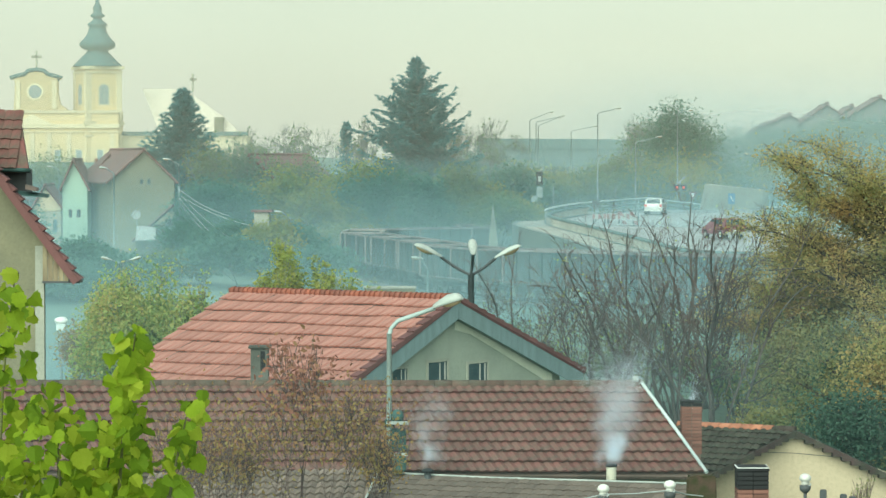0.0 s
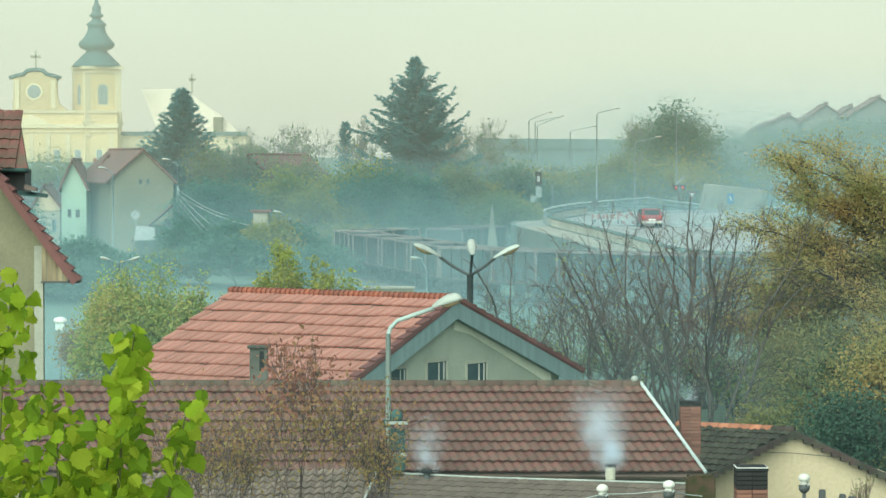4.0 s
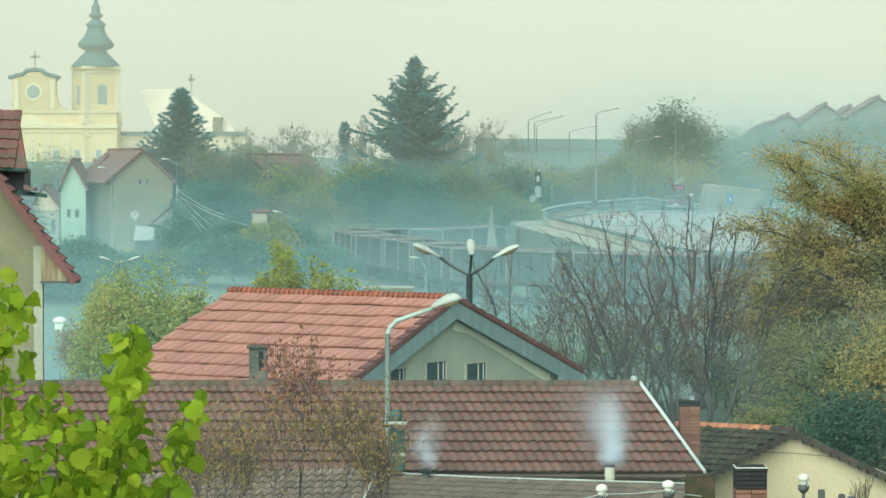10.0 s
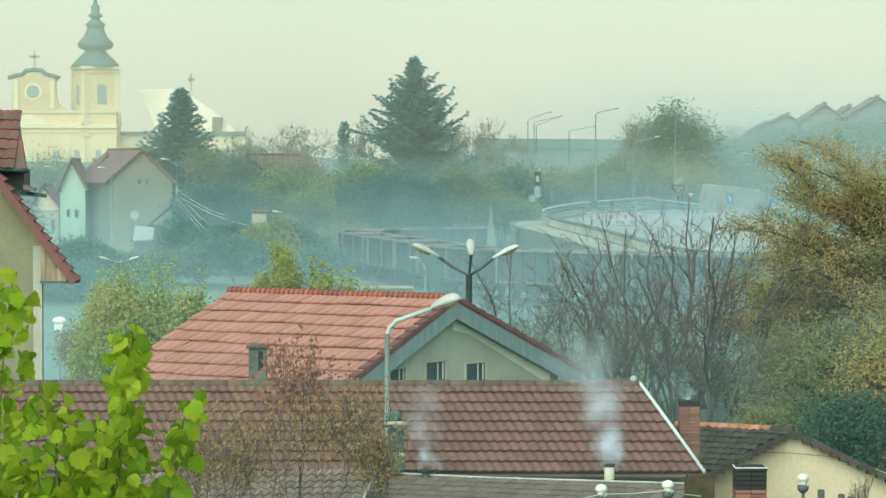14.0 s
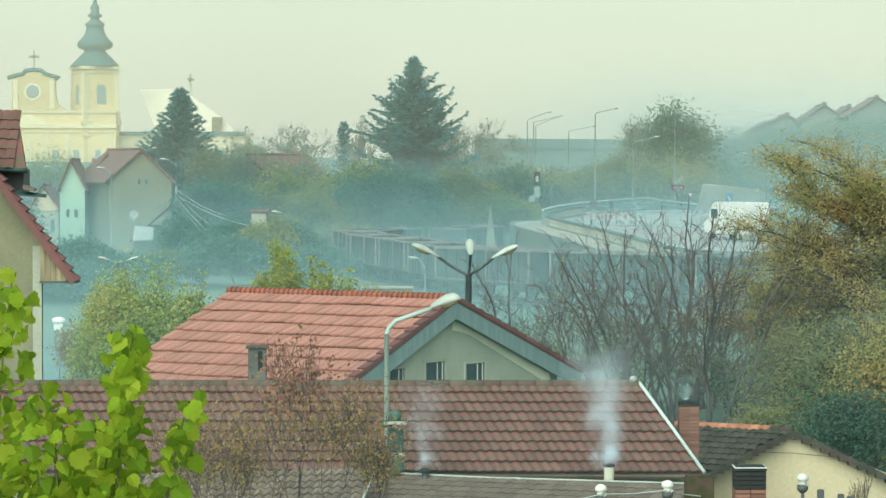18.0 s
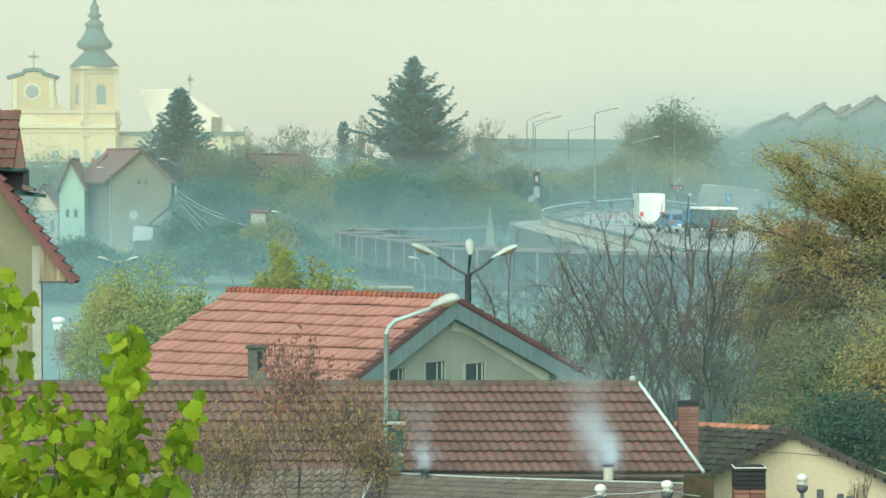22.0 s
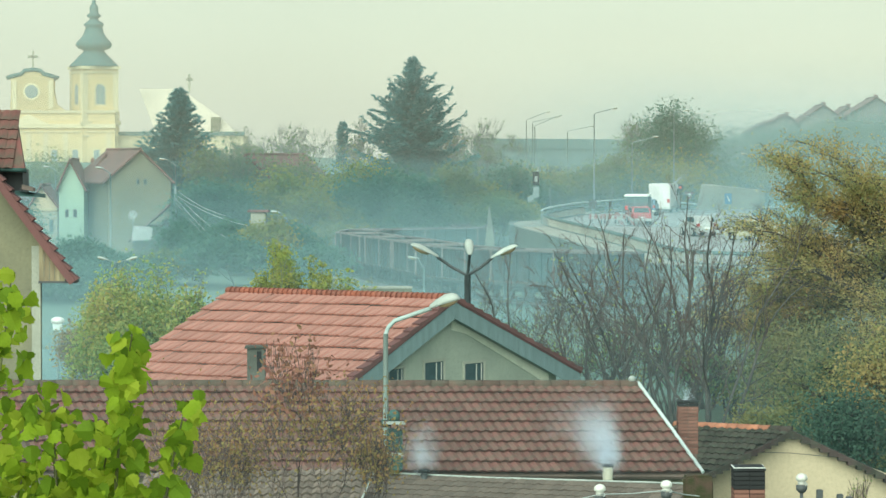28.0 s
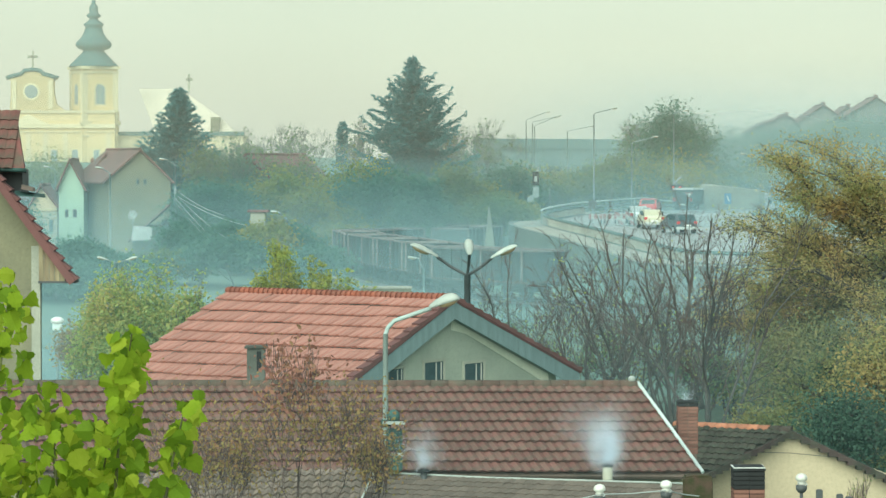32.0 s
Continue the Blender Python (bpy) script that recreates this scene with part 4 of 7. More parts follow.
for d, lab in ((RD, ""), (RD2, "")):
    nn = (ru.cross(d)).normalized()
    nn = nn if nn.z > 0 else -nn
    part("roof", slab([rb0 - nn * 0.06, rb1 - nn * 0.06, rb1 + d * SL - nn * 0.06, rb0 + d * SL - nn * 0.06], -nn * 0.10), M["soffit"], red_house, "blue-grey boarded eaves")
    part("verge", slab([rb0 - ru * 0.04 + nn * 0.06, rb0 - ru * 0.04 + d * SL + nn * 0.06, rb0 - ru * 0.04 + d * SL - nn * 0.10, rb0 - ru * 0.04 - nn * 0.10], ru * 0.10), M["fascia"], red_house, "dark red verge tiles")
    part("bargeboard", slab([rb0 - ru * 0.02 - nn * 0.10, rb0 - ru * 0.02 + d * SL - nn * 0.10, rb0 - ru * 0.02 + d * SL - nn * 0.62, rb0 - ru * 0.02 - nn * 0.62 + d * (0.52 * PITCH)], ru * 0.04), M["soffit"], red_house, "broad blue-grey bargeboard")
    for k in range(15):
        a, e = rb0 - ru * 0.07 + d * SL * k / 15, rb0 - ru * 0.07 + d * SL * (k + 1) / 15
        part("verge_tile", slab([a + nn * 0.07, e + nn * 0.13, e - nn * 0.05, a - nn * 0.05], ru * 0.3), M["fascia"], red_house)
OV = 0.35                                    # how far the roof oversails the gable
g0 = apex + ru * OV
wz = 0.32
wall_poly = [g0 - Vector((0, 0, wz)), g0 + rv * (RUN - 0.9) - Vector((0, 0, wz + PITCH * (RUN - 0.9))), g0 + rv * (RUN - 0.9) - Vector((0, 0, g0.z)),
             g0 - rv * (RUN - 0.9) - Vector((0, 0, g0.z)), g0 - rv * (RUN - 0.9) - Vector((0, 0, wz + PITCH2 * (RUN - 0.9)))]
part("gable_wall", slab(wall_poly, ru * 0.3), M["plaster_grey"], red_house, "stained grey-green rendered gable wall")
for sgn in (1, -1):
    q = g0 + ru * 0.3 + rv * sgn * (RUN - 0.9)
    q.z = 0
    part("wall", slab([q, q + ru * (rlen - 2), q + ru * (rlen - 2) - rv * sgn * 0.3, q - rv * sgn * 0.3], (0, 0, apex.z - PITCH * RUN)), M["plaster_grey"], red_house)
q = rb1 - ru * 0.8
part("wall", slab([q - Vector((0, 0, wz)), q + rv * 5.5 - Vector((0, 0, wz + PITCH * 5.5)), q + rv * 5.5 - Vector((0, 0, q.z)), q - rv * 5.5 - Vector((0, 0, q.z)), q - rv * 5.5 - Vector((0, 0, wz + PITCH * 5.5))], -ru * 0.3), M["plaster_grey"], red_house)


def on_gable(a, b):
    """Where the sight line of grid (a, b) meets the gable wall."""
    e, w = Vector((0, 0, EYE)), S(a, b, 1.0) - Vector((0, 0, EYE))
    return e + w * ((g0 - e).dot(ru) / w.dot(ru))


def gable_window(a0, b0, a1, b1, name="window", shutter=False):
    p, q = on_gable(a0, b0), on_gable(a1, b1)
    w = (q - p).dot(-rv)
    h = p.z - q.z
    x = -rv
    fr = Matrix((x, ru, Vector((0, 0, 1)))).transposed().to_4x4()
    fr.translation = Vector((p.x, p.y, q.z))
    body = part(name, bx(0, w, -0.004, 0.02, 0, h), M["pane"], red_house, "small square attic window with an open white casement")
    body.matrix_basis = fr
    t = 0.085
    for r in ((0 - t, w + t, h, h + t), (-t, w + t, -t, 0), (-t, 0, 0, h), (w, w + t, 0, h)):
        part("frame", bx(r[0], r[1], -0.05, 0.02, r[2], r[3]), M["plaster_pale"], body)
    part("casement", bx(w * 0.60, w * 0.635, -0.03, -0.006, 0.02, h - 0.03), M["frame_white"], body, "white casement standing open")
    part("casement", bx(w * 0.86, w * 0.90, -0.03, -0.008, 0.02, h - 0.03), M["frame_white"], body)
    return body


band = g0 - ru * 0.012
part("plaster_band", slab([band - rv * u - Vector((0, 0, e + PITCH2 * u)) for u, e in ((0.35, 0.60), (6.2, 0.60), (6.2, 0.98), (3.2, 0.86), (1.2, 0.80), (0.3, 0.95))], ru * 0.01), M["plaster_light"], red_house, "pale patched strip of render")
gable_window(752, 643, 786, 673)
gable_window(823, 645, 857, 676)
dk = gable_window(688, 655, 715, 675, "vent_window")
part("ridge_tiles", (lambda bm: [tube(apex.lerp(rb1, i / 46) + Vector((0, 0, 0.02)), apex.lerp(rb1, (i + 1.12) / 46) + Vector((0, 0, 0.035)), 0.165, 0.115, 8, bm) for i in range(46)] and bm)(bmesh.new()),
     M["tile_rust"], red_house, "row of half-round red ridge tiles")
m4 = plane_frame(apex, -ru, RD)
TILES.append(dict(parent=red_house, m=m4, me=("tile_course", 0.42, 0.80, 2, 0.024, 0.052, "tile_red"), cols=(-int(rlen / 0.42) - 1, 0), rows=(-10, 0),
                  keep=lambda x, y: -rlen - 0.1 < x, jitter=0.009, wave=0.035, near=lambda x, y: -y))
chim = thing("chimney", Matrix.Translation(S(455, 668, 90)), "square grey rendered chimney with a flat cap", "chimney")
part("shaft", bx(-0.27, 0.27, -0.25, 0.25, -1.0, 0.88, 0.02), M["concrete_old"], chim)
part("cap", bx(-0.34, 0.34, -0.32, 0.32, 0.88, 0.96, 0.015), M["concrete_old"], chim)
part("flue_slot", bx(0.03, 0.17, -0.26, -0.2, 0.2, 0.8), M["soot"], chim, "dark flue opening")


# ---- the ochre house at the edge of the view ----
DL = 80.0
och = thing("ochre_house", Matrix.Translation((0, 0, 0)), "ochre rendered house with a steep dark red tiled roof", "house")
wall_edge = S(72, 500, DL)
vt, vb = S(-150, 110, DL), S(137, 497, DL)
vdir = (vb - vt)
wall_top = vt + Vector((0, 0, -0.35))
yb = Vector((S(137, 497, DL).x / DL * 7.0 - 0.35, 7.0, 0))
wx = wall_edge.x
zed = vt.z + vdir.z * (wx - vt.x) / vdir.x
part("gable_wall", slab([Vector((-18, DL, 0)), Vector((wx, DL, 0)), Vector((wx, DL, zed - 0.28)), Vector((vt.x, DL, vt.z - 0.3)), Vector((-18, DL, vt.z - 3))], (0, 0.35, 0)), M["plaster_ochre"], och, "weathered ochre gable wall with damp stains")
part("wall", slab([Vector((wx, DL + 0.35, 0)), Vector((wx - 1.4, DL + 8, 0)), Vector((wx - 1.4, DL + 8, zed - 0.6)), Vector((wx, DL + 0.35, zed - 0.6))], (-0.35, 0, 0)), M["plaster_ochre"], och)
nL = Vector((-vdir.z, 0, vdir.x)).normalized()
fy = Vector((0, -0.45, 0))
part("roof", slab([vt + fy, vb + fy, vb + fy + yb * 1.2, vt + fy + yb * 1.2], -nL * 0.12), M["tile_brown"], och)
part("verge", slab([vt + fy + nL * 0.03, vb + fy + nL * 0.03, vb + fy - nL * 0.16, vt + fy - nL * 0.16], (0, -0.05, 0)), M["fascia"], och, "dark red verge tiles")
part("corner_pilaster", bx(wx - 0.22, wx + 0.02, DL - 0.05, DL, 0, zed - 0.4), M["plaster_pale"], och, "pale rendered corner strip")
vz = vb.z
for i in range(7):
    x0 = wx + 0.02 + i * 0.14
    if x0 > vb.x - 0.06:
        break
    ztop = vt.z + vdir.z * (x0 + 0.13 - vt.x) / vdir.x - 0.2
    if ztop - vz > 0.03:
        board = slab([Vector((x0, DL - 0.32, vz)), Vector((x0 + 0.13, DL - 0.32, vz)), Vector((x0 + 0.13, DL - 0.32, ztop)), Vector((x0, DL - 0.32, ztop + 0.13))], (0, 0.03, 0))
        part("board", board, M["wood"], och, "bare weathered eaves board")
part("eaves_soffit", bx(wx, vb.x, DL - 0.34, DL + 0.5, vz - 0.06, vz), M["dark"], och, "dark underside of the eaves")
# stepped verge tiles
for i in range(16):
    a = vt + vdir * (0.28 + i * 0.045)
    b = vt + vdir * (0.28 + (i + 1) * 0.045)
    part("verge_tile", slab([a + fy + nL * 0.03, b + fy + nL * 0.13, b + fy - nL * 0.05, a + fy - nL * 0.05], (0, 0.5, 0)), M["fascia"], och)
# dormer block above the verge; its shadow is painted as a near-black colour
dm = part("dormer", slab([S(-60, 300, 81.5), S(42, 300, 81.5), S(42, 345, 81.5), S(-60, 300 + 45, 81.5)], (0, 1.2, 0)), M["dark"], och, "side of a small dormer, coloured dark as shadow")
dra, drb = S(-60, 197, 82.4), S(30, 199, 82.4)
drc, drd = S(46, 300, 81.0), S(-60, 297, 81.0)
part("dormer_roof", slab([dra, drb, drc, drd], (0, 0.3, -0.1)), M["tile_old"], dm, "dark red tiled dormer roof")
part("gutter", pipe([drd + Vector((0, -0.05, -0.03)), drc + Vector((0.05, -0.05, -0.03))], 0.06, 8), M["teal_box"], dm, "green-grey dormer gutter")
for j, (a, b, c) in enumerate(((28, 338, 78), (40, 327, 60))):
    part("eaves_tile", slab([S(a, b, 80.6), S(c, b + 6, 80.6), S(c, b + 12, 80.2), S(a, b + 8, 80.2)], (0, 0.5, 0)), M["teal_box" if j == 0 else "tile_brown"], dm)
dax = (drb - dra).normalized()
ddn = (drd - dra)
ddn = ddn - dax * ddn.dot(dax)
TILES.append(dict(parent=och, m=plane_frame(dra + Vector((0, -0.02, 0.02)), dax, ddn), me=("tile_plain", 0.26, 0.36, 1, 0.03, 0.03, "tile_old"), cols=(0, 7), rows=(-6, 0),
                  keep=lambda x, y: x < 1.42 - y * 0.1, jitter=0.02, near=lambda x, y: -y))

# ---- the cream house with the mossy roof ----
cream = thing("cream_house", Matrix.Translation((0, 0, 0)), "small cream rendered house with a dark mossy tile roof", "house")
ca = S(1403, 764, 70)
cl, cr = S(1235, 860, 70), S(1600, 852, 70)
part("gable_wall", slab([ca + Vector((0, 0, -0.08)), cr, Vector((cr.x, 70, 0)), Vector((cl.x, 70, 0)), cl], (0, 0.3, 0)), M["plaster_cream"], cream, "smooth cream rendered gable")
rg0, rg1 = S(1196, 754, 71.2), ca
ev1 = S(1256, 840, 69.0)
ev0 = rg0 + (ev1 - ca)
part("roof", slab([rg0, ca, ev1, ev0], (0, 0.05, -0.08)), M["tile_moss"], cream, "dark mossy front slope")
part("roof", slab([ca, cr + Vector((0.2, 0, -0.15)), cr + Vector((1.0, 6, -0.75)), ca + Vector((0.6, 6, -0.62))], (0, 0.0, -0.06)), M["tile_moss"], cream)
part("roof", slab([rg0, rg1, rg1 + Vector((0, 4, -2.4)), rg0 + Vector((0, 4, -2.4))], (0, 0, -0.08)), M["tile_moss"], cream, "rear slope")
nr2 = 13
for p in (ev1 + (ev1 - ca) * 0.08, cr + Vector((0.2, -0.2, -0.15))):
    for i in range(nr2):
        a, b = ca.lerp(p, i / nr2), ca.lerp(p, (i + 1) / nr2)
        y0 = Vector((0, -0.2, 0))
        foot = min(a.z, b.z) - 0.08
        part("verge_tile", slab([a + y0 + Vector((0, 0, 0.02)), b + y0 + Vector((0, 0, 0.03)), Vector((b.x, b.y, foot)) + y0, Vector((a.x, a.y, foot)) + y0], (0, 0.45, 0)), M["tile_moss"], cream)
for i in range(11):
    a, b = rg0.lerp(rg1, i / 11), rg0.lerp(rg1, (i + 1.1) / 11)
    part("ridge_tile", tube(a, b + Vector((0, 0, 0.02)), 0.11, 0.10, 8), M["tile_orange" if i < 9 else "tile_moss"], cream)
cax = (rg1 - rg0).normalized()
cdn = ev0 - rg0
cdx = cdn.dot(cax)
cdn = cdn - cax * cdx
cream_w, cream_k = (rg1 - rg0).length, cdx / cdn.length
TILES.append(dict(parent=cream, m=plane_frame(rg0 + Vector((0, -0.02, 0.02)), cax, cdn), me=("tile_mossy", 0.19, 0.24, 1, 0.03, 0.02, "tile_moss"), cols=(-14, 20), rows=(-10, 0),
                  keep=lambda x, y: -0.1 < x + y * cream_k < cream_w + 0.05 and -y < cdn.length, jitter=0.02, near=lambda x, y: -y))
part("cable", pipe([S(1332, 801, 69.9), S(1400, 803, 69.85), S(1490, 811, 69.9)], 0.008, 5), M["dark"], cream, "thin cable along the gable")


def brick_stack(name, at, w, courses, label, soot_from, cap=None, depth=None):
    """A chimney of single bricks in running bond round a core."""
    depth = depth or w
    t = thing(name, Matrix.Translation(at), label, "chimney")
    h = courses * 0.075
    part("core", bx(-w / 2 + 0.02, w / 2 - 0.02, -depth / 2 + 0.02, depth / 2 - 0.02, -1.2, h - 0.01), M["soot" if soot_from < 8 else "tile_brown"], t, "mortar core")
    bl = {}
    for kind in ("brick", "soot"):
        me = bpy.data.meshes.new("brick")
        b = bx(0, 0.235, 0, 0.06, 0, 0.063, 0.004)
        b.to_mesh(me)
        b.free()
        me.materials.append(M[kind])
        bl[kind] = me
    for j in range(courses):
        for side in range(4):
            L = w if side % 2 == 0 else depth
            n = max(1, round(L / 0.25))
            for i in range(n):
                ob = new("brick", bl["soot" if j >= soot_from else "brick"])
                ob.parent = t
                sx = (L / n - 0.012) / 0.235
                x = -L / 2 + i * L / n + 0.006
                m = Matrix.Rotation(side * math.pi / 2, 4, "Z") @ Matrix.Translation((x, -(depth if side % 2 == 0 else w) / 2 - 0.004, j * 0.075)) @ Matrix.Diagonal((sx, 1, 1, 1))
                ob.matrix_basis = m
    if cap:
        part("cap", bx(-w / 2 - 0.015, w / 2 + 0.015, -depth / 2 - 0.015, depth / 2 + 0.015, h, h + 0.05, 0.01), M[cap], t)
        part("flue", bx(-w / 4, w / 4, -depth / 4, depth / 4, h + 0.03, h + 0.055), M["soot"], t, "black flue opening")
    return t


brick_stack("brick_chimney", S(1219, 803, 65.4), 0.44, 15, "slim red brick chimney behind the roof", 14, "soot")
brick_stack("sooty_chimney", S(1327, 896, 50), 0.52, 8, "squat brick chimney with a sooty black top", 4, "soot")
rim_ = part("rim", bx(-0.27, 0.27, -0.27, 0.27, 8 * 0.075 + 0.051, 8 * 0.075 + 0.066, 0.004), M["white"], bpy.data.objects["sooty_chimney"], "thin pale metal rim")
part("opening", bx(-0.25, 0.25, -0.25, 0.25, 8 * 0.075 + 0.0665, 8 * 0.075 + 0.072), M["soot"], bpy.data.objects["sooty_chimney"])
# flue with smoke and the small vent
flue = thing("flue_pipe", Matrix.Translation(S(1078, 862, 62.0)), "slim cream flue pipe with a dark rim", "chimney")
part("pipe", lathe([(0.105, -0.5), (0.105, 0.42), (0.10, 0.43)], 14), M["pipe"], flue)
part("rim", lathe([(0.12, 0.41), (0.12, 0.47), (0.08, 0.47)], 14), M["soot"], flue)
vent = thing("roof_vent", Matrix.Translation(S(752, 842, 62.6)), "small dark metal roof vent", "vent")
part("pipe", lathe([(0.07, -0.4), (0.07, 0.06)], 12), M["dark"], vent)
part("cowl", lathe([(0.13, 0.06), (0.13, 0.11), (0.03, 0.15)], 12), M["soot"], vent)
# mossy post, insulators and their wires
post = thing("concrete_post", Matrix.Translation(S(1238, 845, 40)), "mossy square concrete post top", "post")
pb = bx(-0.2, 0.2, -0.2, 0.2, -6.5, 0.02, 0.03)
bmesh.ops.subdivide_edges(pb, edges=[e for e in pb.edges if e.calc_length() > 0.3], cuts=3)
for v in pb.verts:
    v.co += Vector((noise.noise(v.co * 9), noise.noise(v.co * 9 + Vector((5, 0, 0))), noise.noise(v.co * 7 + Vector((0, 9, 0))))) * 0.045
part("shaft", pb, M["moss"], post)
ins_pts = []
for a, b in ((1064, 862), (1182, 855), (1422, 843)):
    p = S(a, b, 38)
    ins_pts.append(p)
    ins = thing("insulator", Matrix.Translation(p) @ Matrix.Scale(0.74, 4), "white porcelain pin insulator on a steel pin", "insulator", "insulators on the pole line")
    part("body", lathe([(0.055, -0.17), (0.075, -0.13), (0.06, -0.10), (0.095, -0.085), (0.105, -0.05), (0.095, -0.01), (0.065, 0.02), (0.02, 0.035)], 16), M["porcelain"], ins)
    part("cup", lathe([(0.05, -0.30), (0.095, -0.25), (0.10, -0.17), (0.05, -0.165)], 14), M["dark"], ins, "dark metal cup")
    part("pin", tube((0, 0, -0.75), (0, 0, -0.15), 0.03, 0.03, 8), M["dark"], ins)
    part("tie_wire", pipe([(0.055, -0.05, -0.11), (0.09, -0.09, -0.14), (0.03, -0.06, -0.2)], 0.012, 5), M["wire"], ins)
arm = thing("pole_crossarm", Matrix.Translation(S(1240, 905, 38)), "steel crossarm carrying insulators", "crossarm")
part("beam", bx(-1.45, 1.5, -0.04, 0.04, -0.05, 0.03, 0.01), M["dark"], arm)
part("mast", tube((0, 0.1, -6.2), (0, 0.1, 0), 0.09, 0.08, 10), M["concrete_old"], arm)
for a, b in ((S(960, 882, 38.2), ins_pts[0]), (ins_pts[0], ins_pts[1]), (ins_pts[1], S(1240, 866, 39.8))):
    mid = (a + b) / 2 + Vector((0, 0, -0.12))
    wob = part("overhead_wire", pipe([a + Vector((0, -0.05, -0.1)), mid, b + Vector((0, -0.05, -0.1))], 0.008, 5), M["wire"], None)
    solo(wob, "thin pale overhead wire sagging between insulators", "wire", "overhead wires")
for a, h in ((1454, 868), (1490, 876), (1506, 880)):
    stub = thing("fence_post", Matrix.Translation(S(a, h, 46)), "dark weathered fence post", "post", "dark posts")
    part("shaft", bx(-0.05, 0.05, -0.05, 0.05, -5.5, 0.0, 0.012), M["dark"], stub)


# ---- street lamps ----
def cobra(name, base, height, arm, side, head, label, pole_r=0.07, rise=0.5, double=False, hm="lamp_shell", group="street lamps", tilt=0.12):
    """A street lamp: pole, bent arm and a shell head with its diffuser. side is the way the arm points in plan."""
    t = thing(name, Matrix.Translation(base), label, "street lamp", group)
    s = Vector(side).normalized()
    zt = height - rise
    part("pole", pipe([(0, 0, -0.4), (0, 0, zt * 0.5), (0, 0, zt)], [pole_r * 1.25, pole_r * 1.05, pole_r * 0.85], 8), M["lamp_pole"], t)
    pts = [Vector((0, 0, zt - 0.02)), s * arm * 0.05 + Vector((0, 0, zt + rise * 0.22)), s * arm * 0.2 + Vector((0, 0, zt + rise * 0.5)), s * arm + Vector((0, 0, height))]
    part("arm", pipe(pts, pole_r * 0.75, 8), M["lamp_pole"], t)
    q = s.to_track_quat("X", "Z").to_matrix().to_4x4()
    hd = shell(head, t, hm, 1.9)
    hd.matrix_basis = Matrix.Translation(pts[-1]) @ q @ pose(0, 0, 0, 0, -math.degrees(tilt), 0)
    return t


def shell(L, parent, material="lamp_shell", deep=1.0):
    """Lamp head along x from 0 to L: a rounded shell, deeper towards the nose, with an amber bowl below."""
    prof = [(-0.06, 0.05, 0.035), (0.0, 0.10, 0.07), (0.25, 0.16, 0.12), (0.55, 0.19, 0.16), (0.8, 0.185, 0.15), (0.94, 0.14, 0.10), (1.0, 0.05, 0.03)]
    bm = bmesh.new()
    rings = []
    for x, w, h in prof:
        rings.append([bm.verts.new((x * L, w * L * math.cos(math.pi * k / 8), h * deep * L * math.sin(math.pi * k / 8))) for k in range(9)])
    for a, b in zip(rings, rings[1:]):
        for k in range(8):
            bm.faces.new((a[k], b[k], b[k + 1], a[k + 1])).smooth = True
        bm.faces.new((a[0], a[8], b[8], b[0]))
    bm.faces.new(rings[0])
    bm.faces.new(list(reversed(rings[-1])))
    bmesh.ops.recalc_face_normals(bm, faces=bm.faces[:])
    hd = part("head", bm, M[material], parent)
    part("diffuser", sphere((L * 0.6, 0, -0.005), L * 0.33, L * 0.14, L * 0.11), M["amber"], hd, "amber lamp bowl")
    return hd


near_lamp = cobra("street_lamp", Vector((S(684, 700, 63.0).x, 63.0, 0)), S(684, 545, 63.0).z, 1.0, (1, -0.25, 0), 0.66, "pale green-grey street lamp with a white shell head", 0.062, 0.55, tilt=0.30)
# gear on its pole
z0 = S(684, 820, 62.9).z
for k, (zz, w) in enumerate(((S(0, 806, 62.9).z, 0.40), (S(0, 750, 62.9).z, 0.42))):
    part("bracket", bx(-0.06, w, -0.16, -0.08, zz - 0.03, zz + 0.04, 0.008), M["lamp_shell"], near_lamp, "white cross bracket")
    part("bracket_clamp", lathe([(0.10, zz - 0.08), (0.10, zz + 0.07)], 10), M["teal_box"], near_lamp)
gear = part("equipment_box", bx(0.02, 0.36, -0.22, 0.12, S(0, 800, 62.9).z, S(0, 760, 62.9).z, 0.03), M["teal_box"], near_lamp, "weathered green pole-mounted box")
part("cap", sphere((0.17, -0.02, S(0, 739, 62.9).z), 0.15, 0.13, 0.16), M["teal_box"], near_lamp, "dark green domed cover")
part("lower_box", bx(-0.05, 0.36, -0.24, 0.1, S(0, 835, 62.9).z, S(0, 808, 62.9).z, 0.03), M["teal_box"], near_lamp, "weathered green lower box")
for xx in (0.10, 0.24, 0.40):
    part("cable", pipe([(xx, -0.2, S(0, 752, 62.9).z), (xx + 0.05, -0.24, S(0, 780, 62.9).z), (xx - 0.02, -0.2, S(0, 806, 62.9).z)], 0.014, 5), M["dark"], near_lamp)

